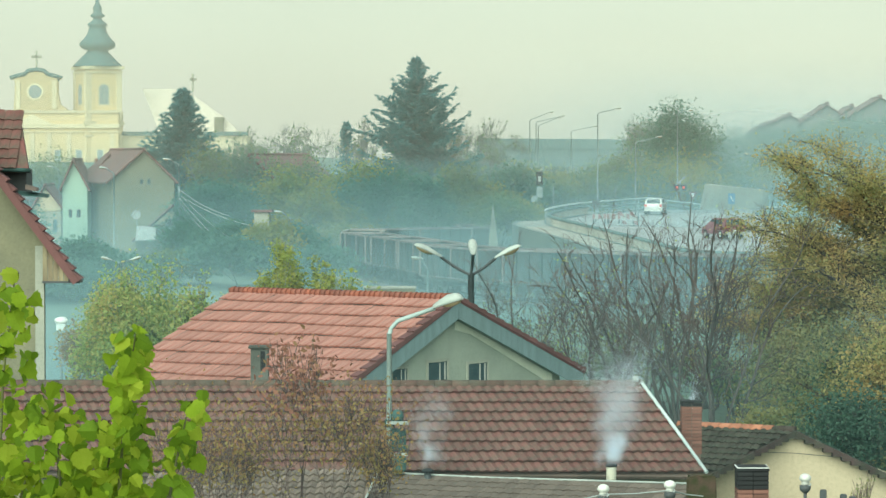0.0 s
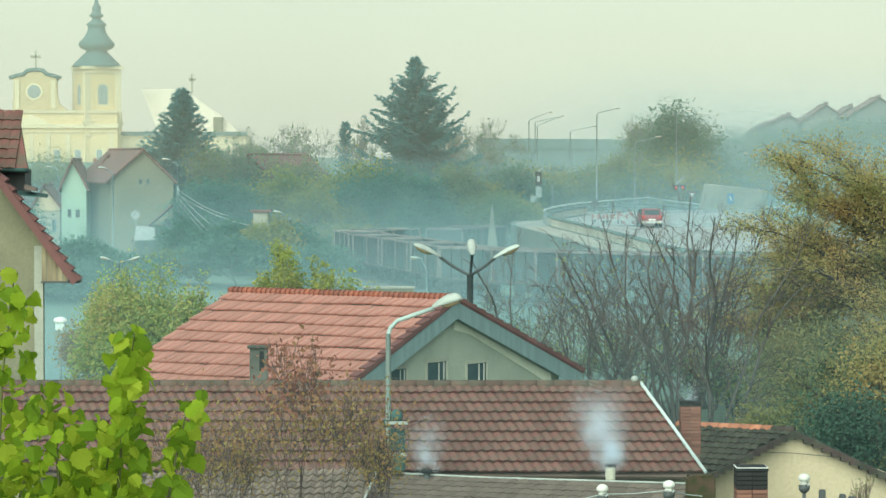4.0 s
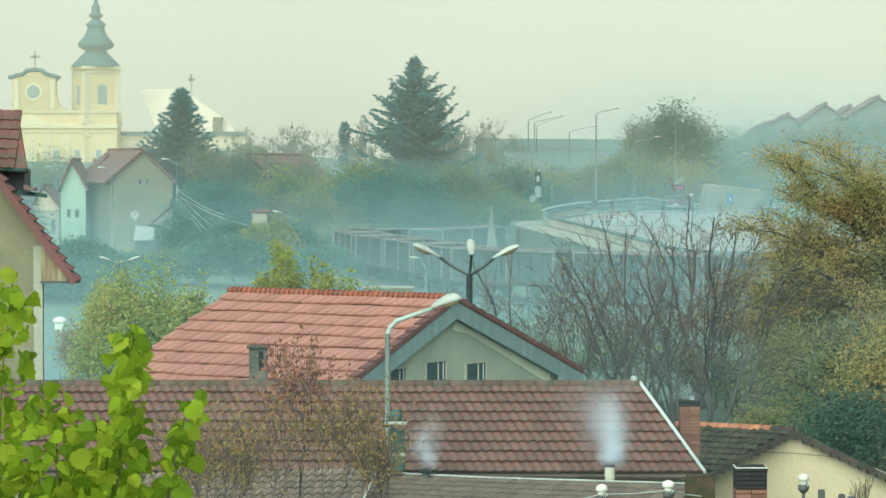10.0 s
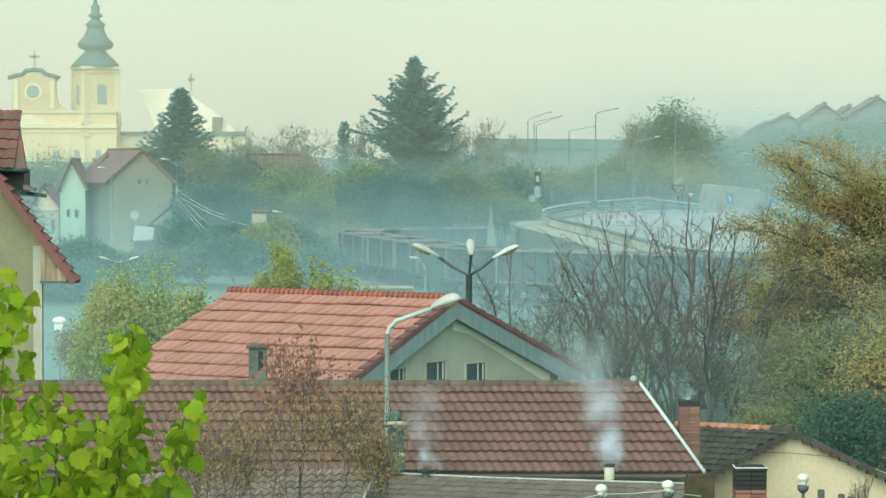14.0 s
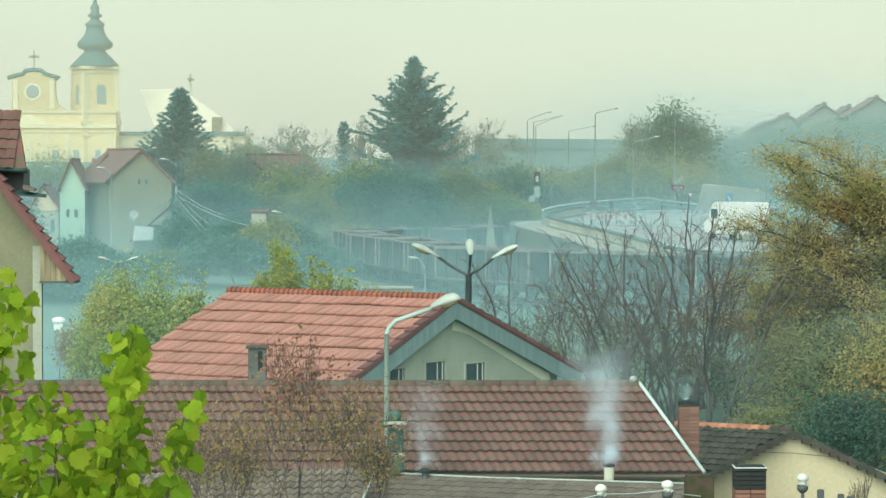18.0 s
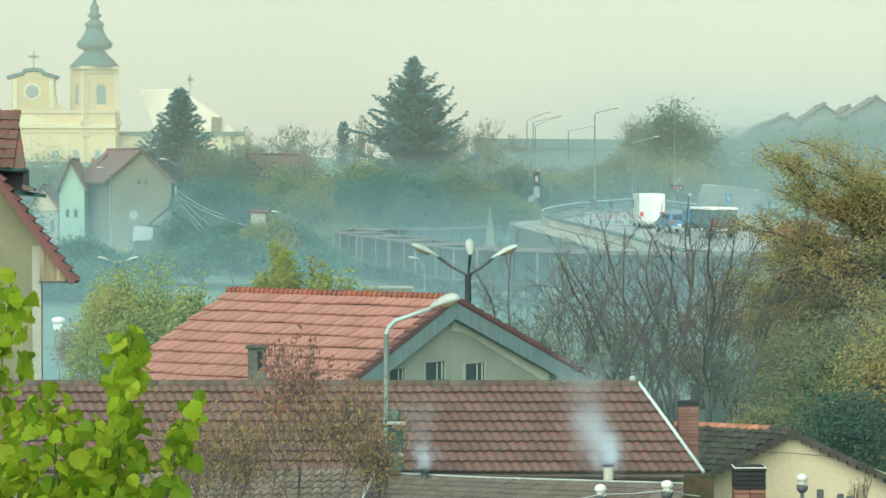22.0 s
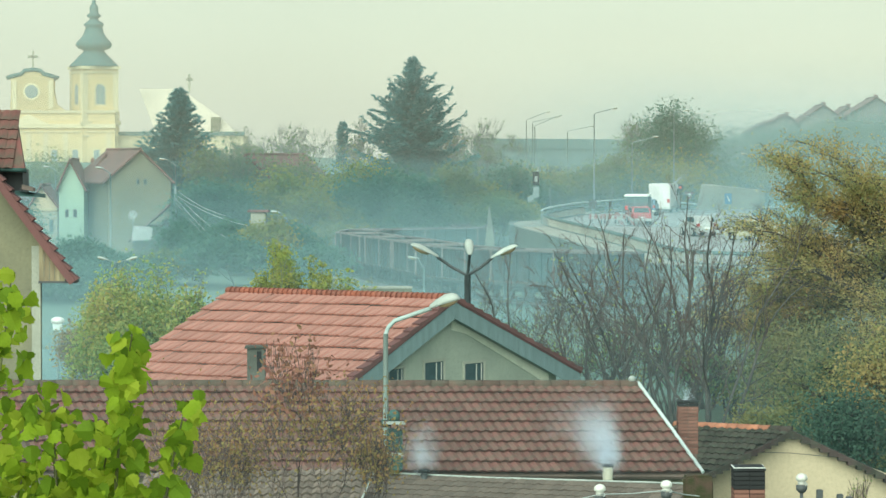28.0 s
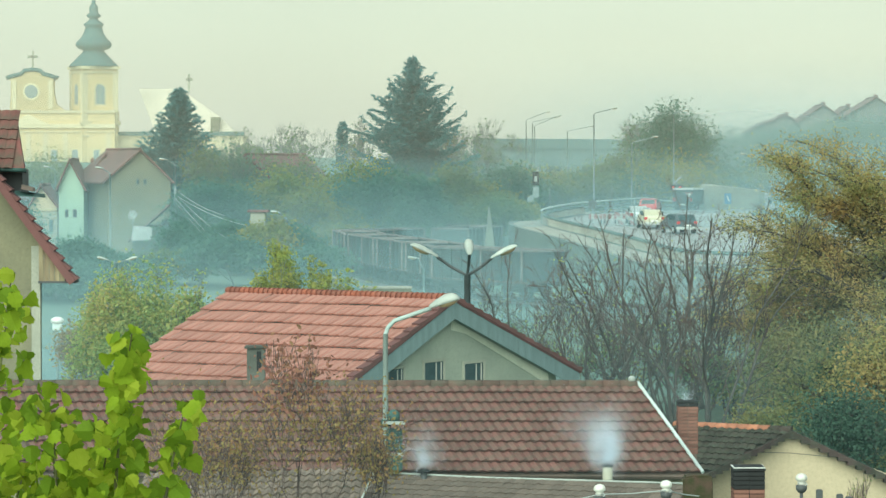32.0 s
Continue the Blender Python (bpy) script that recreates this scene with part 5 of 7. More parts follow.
trip = thing("triple_street_lamp", Matrix.Translation(Vector((S(829, 520, 120).x, 120, 0))), "street lamp with three long arms and pale shell heads", "street lamp")
jz = S(0, 486, 120).z
part("pole", pipe([(0, 0, 0), (0, 0, jz)], [0.16, 0.13], 10), M["dark"], trip)
for hx, hy, tx, ty in ((775, 455, 728, 434), (833, 450, 831, 425), (873, 457, 918, 436)):
    d = 120 + (-1.2 if hx == 833 else 0.2)
    o = Vector((S(829, 0, 120).x, 120, 0))
    p, q = S(hx, hy, d) - o, S(tx, ty, d if hx != 833 else d + 0.8) - o
    part("arm", pipe([Vector((0, 0, jz - 0.05)), Vector((0, 0, jz + 0.05)).lerp(p, 0.5) + Vector((0, 0, -0.1)), p], 0.06, 8), M["dark"], trip)
    hd = shell((q - p).length, trip)
    x = (q - p).normalized()
    y = Vector((0, 0, 1)).cross(x).normalized()
    mm = Matrix((x, y, x.cross(y))).transposed().to_4x4()
    mm.translation = p
    hd.matrix_basis = mm


def far_lamp(pa, pb, pt, ha, hb, d, label="tall grey street lamp on the road", zbase=None):
    """A distant lamp: pole at grid pa from base pb to top pt, head tip at (ha, hb)."""
    b, tpt, h = S(pa, pb, d), S(pa, pt, d), S(ha, hb, d)
    zb = ground_z(b.x, b.y) if zbase is None else zbase
    t = thing("street_lamp", Matrix.Translation((b.x, b.y, zb)), label, "street lamp", "distant street lamps")
    o = Vector((b.x, b.y, zb))
    part("pole", pipe([Vector((0, 0, -0.3)), tpt - o - Vector((0, 0, 0.15))], [0.07, 0.05], 6), M["steel"], t)
    a = h - o
    top = tpt - o
    s = -1 if a.x < 0 else 1
    L = 0.7
    part("arm", pipe([top - Vector((0, 0, 0.16)), top + Vector((s * 0.12, 0, 0.0)), a - Vector((s * L * 0.9, 0, 0.05))], 0.045, 6), M["steel"], t)
    hd = shell(L, t)
    hd.matrix_basis = Matrix.Translation(a - Vector((s * L, 0, 0.02))) @ pose(0, 0, 0, 0, -6, 0 if s > 0 else 180)
    return t


for row in ((933, 300, 212, 976, 199, 330), (944, 300, 216, 996, 206, 345), (948, 300, 222, 990, 209, 350), (1006, 300, 232, 1054, 224, 360), (1053, 372, 200, 1095, 193, 262),
            (1326, 300, 212, 1368, 203, 420), (1120, 300, 252, 1168, 243, 300), (1194, 380, 200, 1222, 196, 300), (1340, 300, 278, 1312, 273, 330), (1440, 300, 283, 1478, 276, 300)):
    far_lamp(*row)
for row in ((197, 470, 305, 170, 298, 240), (312, 470, 290, 283, 283, 240), (408, 430, 345, 376, 336, 240), (100, 420, 300, 78, 296, 300), (752, 505, 470, 722, 458, 165), (510, 470, 385, 480, 376, 215)):
    far_lamp(*row, label="pale street lamp beside the houses")
hedge_lamp = thing("double_street_lamp", Matrix.Translation((S(207, 480, 150).x, 150, ground_z(S(207, 480, 150).x, 150))), "short lamp with two spread arms and pale heads", "street lamp")
ho = hedge_lamp.matrix_world.translation
part("pole", pipe([Vector((0, 0, -0.2)), S(207, 468, 150) - ho], 0.06, 6), M["steel"], hedge_lamp)
for ha in (182, 240):
    p, q = S(207, 466, 150) - ho, S(ha, 457, 150) - ho
    part("arm", pipe([p, p.lerp(q, 0.6)], 0.04, 6), M["steel"], hedge_lamp)
    hd = shell(0.6, hedge_lamp)
    hd.matrix_basis = Matrix.Translation(p.lerp(q, 0.55)) @ pose(0, 0, 0, 0, -15, 0 if ha > 207 else 180)


# ---- trees ----
G = lambda a, d: Vector((S(a, 0, d).x, d, ground_z(S(a, 0, d).x, d)))


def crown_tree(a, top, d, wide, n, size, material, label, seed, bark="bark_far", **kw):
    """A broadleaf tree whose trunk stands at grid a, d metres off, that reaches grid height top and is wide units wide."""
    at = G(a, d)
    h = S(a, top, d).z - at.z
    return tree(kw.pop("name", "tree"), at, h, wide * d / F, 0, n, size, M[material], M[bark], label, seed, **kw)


# the big autumn trees and the darker bushes below
def broad_tree(a, top, d, reach, limbs, n, size, material, label, seed, **kw):
    at = G(a, d)
    return spreading_tree(at, S(a, top, d).z - at.z, reach * d / F, limbs, n, size, M[material], M["bark"], label, seed, **kw)


broad_tree(1602, 345, 118, 335, 64, 175000, 0.10, "leaf_autumn", "large broadleaf tree turning yellow-brown in autumn", 11, low=0.10, bole=0.42)
broad_tree(1420, 470, 121, 190, 34, 60000, 0.095, "leaf_autumn", "smaller broadleaf tree turning olive and ochre", 12, low=0.05, bole=0.24)
broad_tree(1530, 690, 102, 190, 30, 46000, 0.095, "leaf_oak", "broadleaf tree still mostly dull green", 21, low=0.05, bole=0.24)
crown_tree(1540, 620, 104, 300, 14000, 0.14, "leaf_dark", "dark evergreen bush under the autumn tree", 13, "bark", name="bush", category="shrub", levels=4, trunk=0.05, puff=0.11)
crown_tree(1445, 560, 112, 235, 9000, 0.14, "leaf_oak", "low bushy tree with olive leaves", 14, "bark", name="bush", category="shrub", levels=4, trunk=0.05, puff=0.11)
crown_tree(1310, 660, 118, 150, 700, 0.14, "leaf_shrub", "straggling shrub with yellow-green leaves", 15, "bark", name="bush", category="shrub", levels=4, trunk=0.05, puff=0.10)
crown_tree(1500, 690, 92, 200, 9000, 0.12, "leaf_dark", "dark evergreen hedge bush behind the cream house", 16, "bark", name="bush", category="shrub", levels=4, trunk=0.05, puff=0.13)
crown_tree(1590, 560, 100, 200, 9000, 0.13, "leaf_autumn", "low bushy tree with olive leaves", 17, "bark", name="bush", category="shrub", levels=4, trunk=0.05, puff=0.13)
crown_tree(1370, 715, 96, 130, 3500, 0.12, "leaf_oak", "low bushy tree with olive leaves", 18, "bark", name="bush", category="shrub", levels=4, trunk=0.05, puff=0.13)
crown_tree(1520, 836, 61, 75, 260, 0.06, "leaf_shrub", "tall yellowing weeds before the cream wall", 19, "bark_red", name="bush", category="shrub", levels=4, kids=3, trunk=0.5, up=0.6, spread=0.5, thick=0.004, puff=0.06)
# bare upright trees
BARE = [(1205, 295, 112, 340, 7, -0.10),
        (1140, 365, 116, 310, 6, -0.15),
        (1065, 452, 119, 250, 5, -0.1),
        (985, 490, 122, 200, 4, -0.05),
        (925, 400, 126, 170, 4, -0.1),
        (1255, 310, 121, 240, 5, 0.05),
        (1010, 415, 131, 220, 4, 0.0),
        (1110, 430, 130, 210, 4, 0.05),
        (1300, 440, 119, 180, 4, -0.1),
        (870, 470, 130, 110, 3, 0.0),
        (1265, 330, 108, 240, 5, -0.1),
        (1090, 400, 111, 220, 5, -0.1)]
for i, (a, top, d, wide, stems, lean) in enumerate(BARE):
    at = G(a, d)
    vase_tree(at, S(a, top, d).z - at.z, wide * d / F / 2, stems, M["bark"], M["bark_red"], M["leaf_birch"], 60 + 25 * (i % 3),
              ("leafless grey-barked tree with fanned stems and a few yellow leaves", "leafless upright tree with fine reddish twigs")[i % 2], 120 + i, lean)
for i, (a, top, d, wide, n) in enumerate(((900, 560, 132, 150, 1100), (980, 600, 126, 180, 1500), (1080, 590, 122, 190, 1500), (1180, 600, 119, 190, 1500), (1260, 620, 116, 170, 1500), (1040, 540, 134, 200, 900), (1150, 540, 130, 200, 900))):
    crown_tree(a, top, d, wide, n // 2, 0.15, "leaf_shrub" if i % 2 else "leaf_sage", "thin scrub with sparse yellow-green leaves", 240 + i, "bark", name="bush", category="shrub", levels=5, kids=3, trunk=0.03, up=0.4, fine=0.0035, puff=0.08, group="scrub")
# trees between the houses
crown_tree(255, 462, 121, 300, 26000, 0.15, "leaf_green", "dense green garden tree touched with autumn yellow", 31, levels=5, trunk=0.03, puff=0.055, low=0.3, up=0.3)
crown_tree(180, 462, 124, 150, 8000, 0.165, "leaf_green", "round green garden tree", 32, levels=5, trunk=0.03, puff=0.055, low=0.3)
crown_tree(335, 482, 120, 130, 8000, 0.165, "leaf_green", "round green garden tree", 33, levels=5, trunk=0.03, puff=0.055, low=0.3)
crown_tree(122, 578, 140, 95, 3500, 0.16, "leaf_rust", "reddish garden shrub behind the house", 38, name="bush", category="shrub", levels=4, trunk=0.05, puff=0.11)
crown_tree(470, 432, 124, 200, 11000, 0.14, "leaf_birch", "young birch with yellow-green leaves", 34, levels=5, kids=3, trunk=0.05, up=0.8, spread=0.5, puff=0.035)
crown_tree(532, 458, 124, 130, 7500, 0.14, "leaf_birch", "young birch with yellow-green leaves", 35, levels=5, kids=3, trunk=0.05, up=0.8, spread=0.5, puff=0.035)
crown_tree(612, 478, 123, 36, 420, 0.18, "leaf_birch", "slim young yellow-green sapling", 36, levels=3, trunk=0.1, up=0.7, puff=0.1)
crown_tree(655, 493, 123, 26, 200, 0.18, "leaf_birch", "slim young yellow-green sapling", 37, levels=3, trunk=0.1, up=0.7, puff=0.1)
# these conifers rise above the mist; their needle colour carries the haze
conifer("spruce", G(320, 262), S(0, 158, 262).z - G(320, 262).z, 13.5, 300, M["needle_hazed"], M["bark_far"], "dense spruce among the houses, needles coloured blue-green for haze", 41, 0.50, 0.30, 0.95, 0.40, 0.28, 3.5, dense=1.3)
conifer("cedar", G(732, 285), S(0, 103, 285).z - G(732, 285).z, 21.0, 230, M["needle_hazed"], M["bark_far"], "tall ragged conifer with uneven boughs, needles coloured blue-green for haze", 42, 0.62, 0.30, 1.06, 0.40, 0.55, 5.4, dense=1.3)
conifer("spruce", G(608, 330), S(0, 218, 330).z - G(608, 330).z, 3.4, 150, M["needle_hazed"], M["bark_far"], "slim pointed dark conifer", 43, 0.6, 0.3, 0.6, 0.28, 0.35, 1.3)
NEAR_WOOD = [(100, 470, 190, 110, "leaf_hazed", 5000),
       (560, 430, 192, 120, "leaf_hazed", 5000),
       (225, 455, 196, 130, "leaf_hazed", 5000),
       (420, 420, 196, 120, "leaf_hazed", 6000),
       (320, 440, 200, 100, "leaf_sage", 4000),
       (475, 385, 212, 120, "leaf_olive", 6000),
       (150, 428, 216, 110, "leaf_hazed", 5000),
       (372, 392, 218, 110, "leaf_hazed", 7000),
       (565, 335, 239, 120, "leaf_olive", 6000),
       (400, 320, 236, 150, "leaf_hazed", 9000),
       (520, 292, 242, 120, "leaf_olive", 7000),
       (755, 300, 244, 130, "leaf_hazed", 8000),
       (685, 292, 245, 150, "leaf_hazed", 9000),
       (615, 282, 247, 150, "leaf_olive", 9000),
       (15, 350, 250, 120, "leaf_hazed", 5000),
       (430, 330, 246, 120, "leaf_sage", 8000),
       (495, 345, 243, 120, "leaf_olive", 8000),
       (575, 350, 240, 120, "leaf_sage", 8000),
       (640, 335, 246, 120, "leaf_hazed", 8000),
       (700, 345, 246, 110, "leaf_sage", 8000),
       (340, 385, 230, 120, "leaf_hazed", 7000),
       (530, 395, 226, 120, "leaf_hazed", 7000),
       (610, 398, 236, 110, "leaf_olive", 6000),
       (735, 378, 246, 110, "leaf_hazed", 7000),
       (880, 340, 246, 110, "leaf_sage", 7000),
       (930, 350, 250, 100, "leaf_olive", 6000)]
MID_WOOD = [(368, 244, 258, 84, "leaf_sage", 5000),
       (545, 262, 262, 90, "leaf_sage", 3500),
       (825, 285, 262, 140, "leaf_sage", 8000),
       (385, 240, 268, 100, "leaf_hazed", 3500),
       (890, 290, 268, 110, "leaf_hazed", 6000),
       (650, 300, 264, 130, "leaf_hazed", 8000),
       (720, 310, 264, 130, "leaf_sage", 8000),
       (790, 320, 264, 130, "leaf_hazed", 8000),
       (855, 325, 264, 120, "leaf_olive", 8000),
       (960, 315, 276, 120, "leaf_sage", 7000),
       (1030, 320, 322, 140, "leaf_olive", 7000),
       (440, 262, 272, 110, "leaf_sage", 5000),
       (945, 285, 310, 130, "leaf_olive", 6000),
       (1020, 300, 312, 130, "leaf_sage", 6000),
       (1095, 290, 315, 130, "leaf_hazed", 6000),
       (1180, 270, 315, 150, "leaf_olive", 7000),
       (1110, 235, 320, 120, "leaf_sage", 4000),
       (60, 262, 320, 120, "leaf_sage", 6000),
       (1190, 182, 330, 150, "leaf_hazed", 15000),
       (1270, 290, 330, 130, "leaf_hazed", 5000),
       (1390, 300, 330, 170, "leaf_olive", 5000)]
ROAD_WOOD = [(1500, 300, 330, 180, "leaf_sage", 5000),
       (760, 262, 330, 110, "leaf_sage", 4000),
       (815, 256, 332, 120, "leaf_hazed", 5000),
       (1345, 275, 345, 170, "leaf_hazed", 6000),
       (1240, 230, 380, 70, "leaf_hazed", 2600),
       (1520, 250, 390, 190, "leaf_hazed", 6000),
       (1285, 220, 400, 70, "leaf_hazed", 2600),
       (1425, 248, 400, 180, "leaf_hazed", 6000),
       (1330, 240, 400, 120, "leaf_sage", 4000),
       (1385, 226, 405, 120, "leaf_hazed", 4000),
       (1497, 208, 406, 90, "leaf_hazed", 3000),
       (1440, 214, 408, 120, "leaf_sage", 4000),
       (1550, 200, 408, 120, "leaf_hazed", 4000),
       (1395, 226, 395, 130, "leaf_hazed", 8000),
       (1450, 222, 395, 130, "leaf_hazed", 8000),
       (1512, 212, 395, 140, "leaf_sage", 8000),
       (1568, 200, 395, 130, "leaf_hazed", 8000)]
rf = random.Random(12)
for i, (a, top, d, wide, m, n) in enumerate(NEAR_WOOD + MID_WOOD + ROAD_WOOD):
    crown_tree(a + rf.uniform(-6, 6), top + rf.uniform(-4, 6), d, wide * rf.uniform(1.15, 1.45), int(n * 1.2), 0.28, m,
               {"leaf_hazed": "tree with a dense uneven crown, its green tinted blue for haze", "leaf_sage": "grey-green tree with a thinning autumn crown", "leaf_olive": "yellow-green tree with a loose autumn crown"}[m],
               50 + i, levels=4, kids=5, sides=3, trunk=0.04, puff=rf.uniform(0.05, 0.075), up=rf.uniform(0.05, 0.55), spread=rf.uniform(0.7, 1.0), low=0.3, group="middle distance trees")
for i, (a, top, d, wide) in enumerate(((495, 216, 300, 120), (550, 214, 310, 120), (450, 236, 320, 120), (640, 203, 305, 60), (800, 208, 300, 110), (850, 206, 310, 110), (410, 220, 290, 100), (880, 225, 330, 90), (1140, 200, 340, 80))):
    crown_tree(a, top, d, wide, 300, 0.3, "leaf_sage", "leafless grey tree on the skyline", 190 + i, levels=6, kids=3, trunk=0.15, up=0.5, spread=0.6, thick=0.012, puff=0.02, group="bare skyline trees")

# ---- the climbing shrub before the roofs ----
for i, (a, top, d, wide, n, m, sz) in enumerate(((535, 594, 57.2, 150, 330, "leaf_red", 0.125), (420, 690, 57.0, 240, 750, "leaf_rust", 0.085), (560, 680, 56.5, 250, 1300, "leaf_rust", 0.085), (640, 720, 56.8, 130, 900, "leaf_rust", 0.08), (370, 740, 56.0, 170, 700, "leaf_rust", 0.085))):
    crown_tree(a, top, d, wide * 1.35, int(n * 1.5), sz * (0.9 if i else 1.0), m, "straggly vine-like shrub with rust and olive leaves", 210 + i, "bark_red", name="shrub", category="shrub", levels=5 if i else 4, kids=3, trunk=0.52 if i else 0.6, up=0.5, spread=0.6, thick=0.0035, fine=0.0008, puff=0.10, group="autumn shrubs", droop=0.4)


# ---- the bright green shoots nearest the eye ----
def heart_leaf(seed):
    """A pointed heart-shaped blade, folded along its midrib and slightly wavy."""
    r = random.Random(seed)
    half = [(0.0, 0.0), (0.22, -0.14), (0.42, -0.07), (0.43, 0.07), (0.58, 0.15), (0.50, 0.31), (0.55, 0.46), (0.37, 0.58), (0.33, 0.76), (0.13, 0.82), (0.0, 1.02)]
    v, f = [], []
    fold, curl = r.uniform(0.1, 0.6), r.uniform(-0.6, 0.3)
    for s in (1, -1):
        b = len(v)
        for k, (x, y) in enumerate(half):
            v.append((s * x, y, abs(x) * fold + curl * y * y + r.uniform(-0.03, 0.03)))
            v.append((0, y, curl * y * y))
        for k in range(len(half) - 1):
            q = (b + 2 * k, b + 2 * k + 1, b + 2 * k + 3, b + 2 * k + 2)
            f.append(q if s > 0 else q[::-1])
    me = bpy.data.meshes.new("leaf")
    me.from_pydata(v, [], f)
    me.materials.append(M["leaf_lime%d" % (seed % 3)])
    me.shade_smooth()
    return me


for k, cols in enumerate(([(0.14, 0.23, 0.02), (0.20, 0.29, 0.025)], [(0.23, 0.33, 0.025), (0.30, 0.39, 0.03)], [(0.31, 0.39, 0.03), (0.38, 0.43, 0.05)])):
    M["leaf_lime%d" % k] = leaf_mat("lime_leaf_%s" % ("deep", "mid", "pale")[k], cols, 0.55, 9.0, 0.6, 0.1)
LEAF = [heart_leaf(s) for s in range(9)]
rl = random.Random(5)
DN = 12.0
for k, (path, n, wide, top_w) in enumerate((([(215, 1000), (205, 860), (215, 720), (235, 590)], 120, 60, 24), ([(95, 1000), (100, 880), (95, 780), (70, 700)], 80, 62, 45), ([(285, 1000), (290, 900), (310, 800), (330, 715)], 55, 34, 20),
                                            ([(-30, 1000), (-10, 860), (0, 660), (20, 500)], 85, 38, 28), ([(150, 1000), (165, 920), (180, 850), (190, 800)], 85, 80, 60), ([(20, 1000), (25, 930), (30, 880), (45, 830)], 70, 70, 60))):
    base = S(path[0][0], path[0][1], DN)
    sh = thing("leafy_branch", Matrix.Translation(base), "bright lime-green leafy shoot of a garden tree", "branch", "green shoots")
    pts = [S(a, b, DN + 0.05 * k) - base for a, b in path]
    part("stem", pipe([Vector((pts[0].x, 0, -base.z - 0.0)), pts[0]] + pts[1:], [0.02, 0.011, 0.008, 0.006, 0.003], 6), M["bark_green"], sh)
    n = int(n * 1.5)
    for i in range(n):
        t = (i + rl.random()) / n
        q = t ** 0.85 * 3
        j = min(2, int(q))
        c = pts[j].lerp(pts[j + 1], q - j)
        w = (wide + (top_w - wide) * t) * DN / F
        off = Vector((rl.uniform(-1, 1) * w, rl.uniform(-0.35, 0.35), rl.uniform(-0.06, 0.06)))
        ob = new("leaf", LEAF[rl.randrange(9)])
        ob.parent = sh
        sz = rl.uniform(0.042, 0.086)
        e = Euler((radians(rl.gauss(-75, 38)), radians(rl.gauss(0, 38)), radians(rl.gauss(0, 45) + (40 if off.x > 0 else -40))))
        ob.matrix_basis = Matrix.LocRotScale(c + off, e, (sz, sz, sz))

# ---- the church ----
DC = 520.0
UC = DC / F
ch = thing("church", Matrix.Translation((0, 0, 0)), "pale yellow baroque church with a green onion-domed tower", "church")
P = lambda a, b, dd=0.0: S(a, b, DC + dd) if not dd else Vector((S(a, b, DC).x, DC + dd, S(a, b, DC).z))
tw = 6.5
tower_m = Matrix.Translation((P(166, 0).x, DC + 2.5, 0)) @ Matrix.Rotation(radians(26), 4, "Z")
zb, zt, ze = P(0, 222).z, P(0, 117).z, 6.0
tower = part("tower", bx(-tw / 2, tw / 2, -tw / 2, tw / 2, ze, zt - 0.6), M["church"], ch, "square yellow bell tower")
tower.matrix_basis = tower_m
for z0_, h_, o_ in ((zt - 0.6, 0.5, 0.45), (zt - 1.3, 0.35, 0.2), (zb, 0.7, 0.4), (zb - 2.0, 0.3, 0.2)):
    part("cornice", bx(-tw / 2 - o_, tw / 2 + o_, -tw / 2 - o_, tw / 2 + o_, z0_, z0_ + h_), M["church_white"], tower, "pale moulded cornice")
for fx in (0, 1):
    for s_ in (-1, 1):
        bmq = bx(s_ * tw / 2 * 0.86 - 0.5, s_ * tw / 2 * 0.86 + 0.5, -tw / 2 - 0.14, -tw / 2, zb + 0.7, zt - 1.3)
        if fx:
            bmesh.ops.rotate(bmq, verts=bmq.verts, cent=(0, 0, 0), matrix=Matrix.Rotation(radians(-90), 3, "Z"))
        part("pilaster", bmq, M["church_white"], tower)
    wz0, wz1 = P(0, 185).z, P(0, 150).z
    hw = 0.85
    arch = [(-hw, wz0), (hw, wz0)] + [(hw * math.cos(math.pi * k / 8), wz1 - hw + hw * math.sin(math.pi * k / 8)) for k in range(9)]
    rot = Matrix.Rotation(radians(-90), 3, "Z") if fx else Matrix.Identity(3)
    wbm = slab([rot @ Vector((x, -tw / 2 - 0.03, z)) for x, z in arch], rot @ Vector((0, 0.1, 0)))
    wn_ = part("belfry_window", wbm, M["pane_hazed"], tower, "arched belfry opening with louvres, paled in colour for haze")
    outer = [(x * 1.3, wz0 - 0.3 if z == wz0 else wz0 + (z - wz0) * 1.07) for x, z in arch]
    part("surround", slab([rot @ Vector((x, -tw / 2 - 0.015, z)) for x, z in outer], rot @ Vector((0, 0.1, 0))), M["church_white"], wn_)
prof = [(43, 118), (40, 114), (33, 107), (25, 98), (18.5, 92), (18, 89), (27, 86), (31, 80), (30, 75), (24, 69), (19, 62), (15.5, 54), (14.5, 47), (17.5, 44), (17, 42), (9, 36), (7, 32), (12, 29), (12.5, 27), (7, 22), (7.5, 16), (8, 13), (4, 6), (2.5, -2), (1.2, -22)]
sp = part("onion_spire", lathe([(a * UC * 1.04, P(0, b).z) for a, b in prof], 16, turn=radians(11)), M["copper"], tower, "green copper onion spire in tiers")
part("spire_cross", (lambda b: bx(-0.12, 0.12, -0.1, 0.1, P(0, -22).z, P(0, -55).z, 0, bx(-0.9, 0.9, -0.1, 0.1, P(0, -42).z, P(0, -40).z, 0, b)))(bmesh.new()), M["copper"], sp)
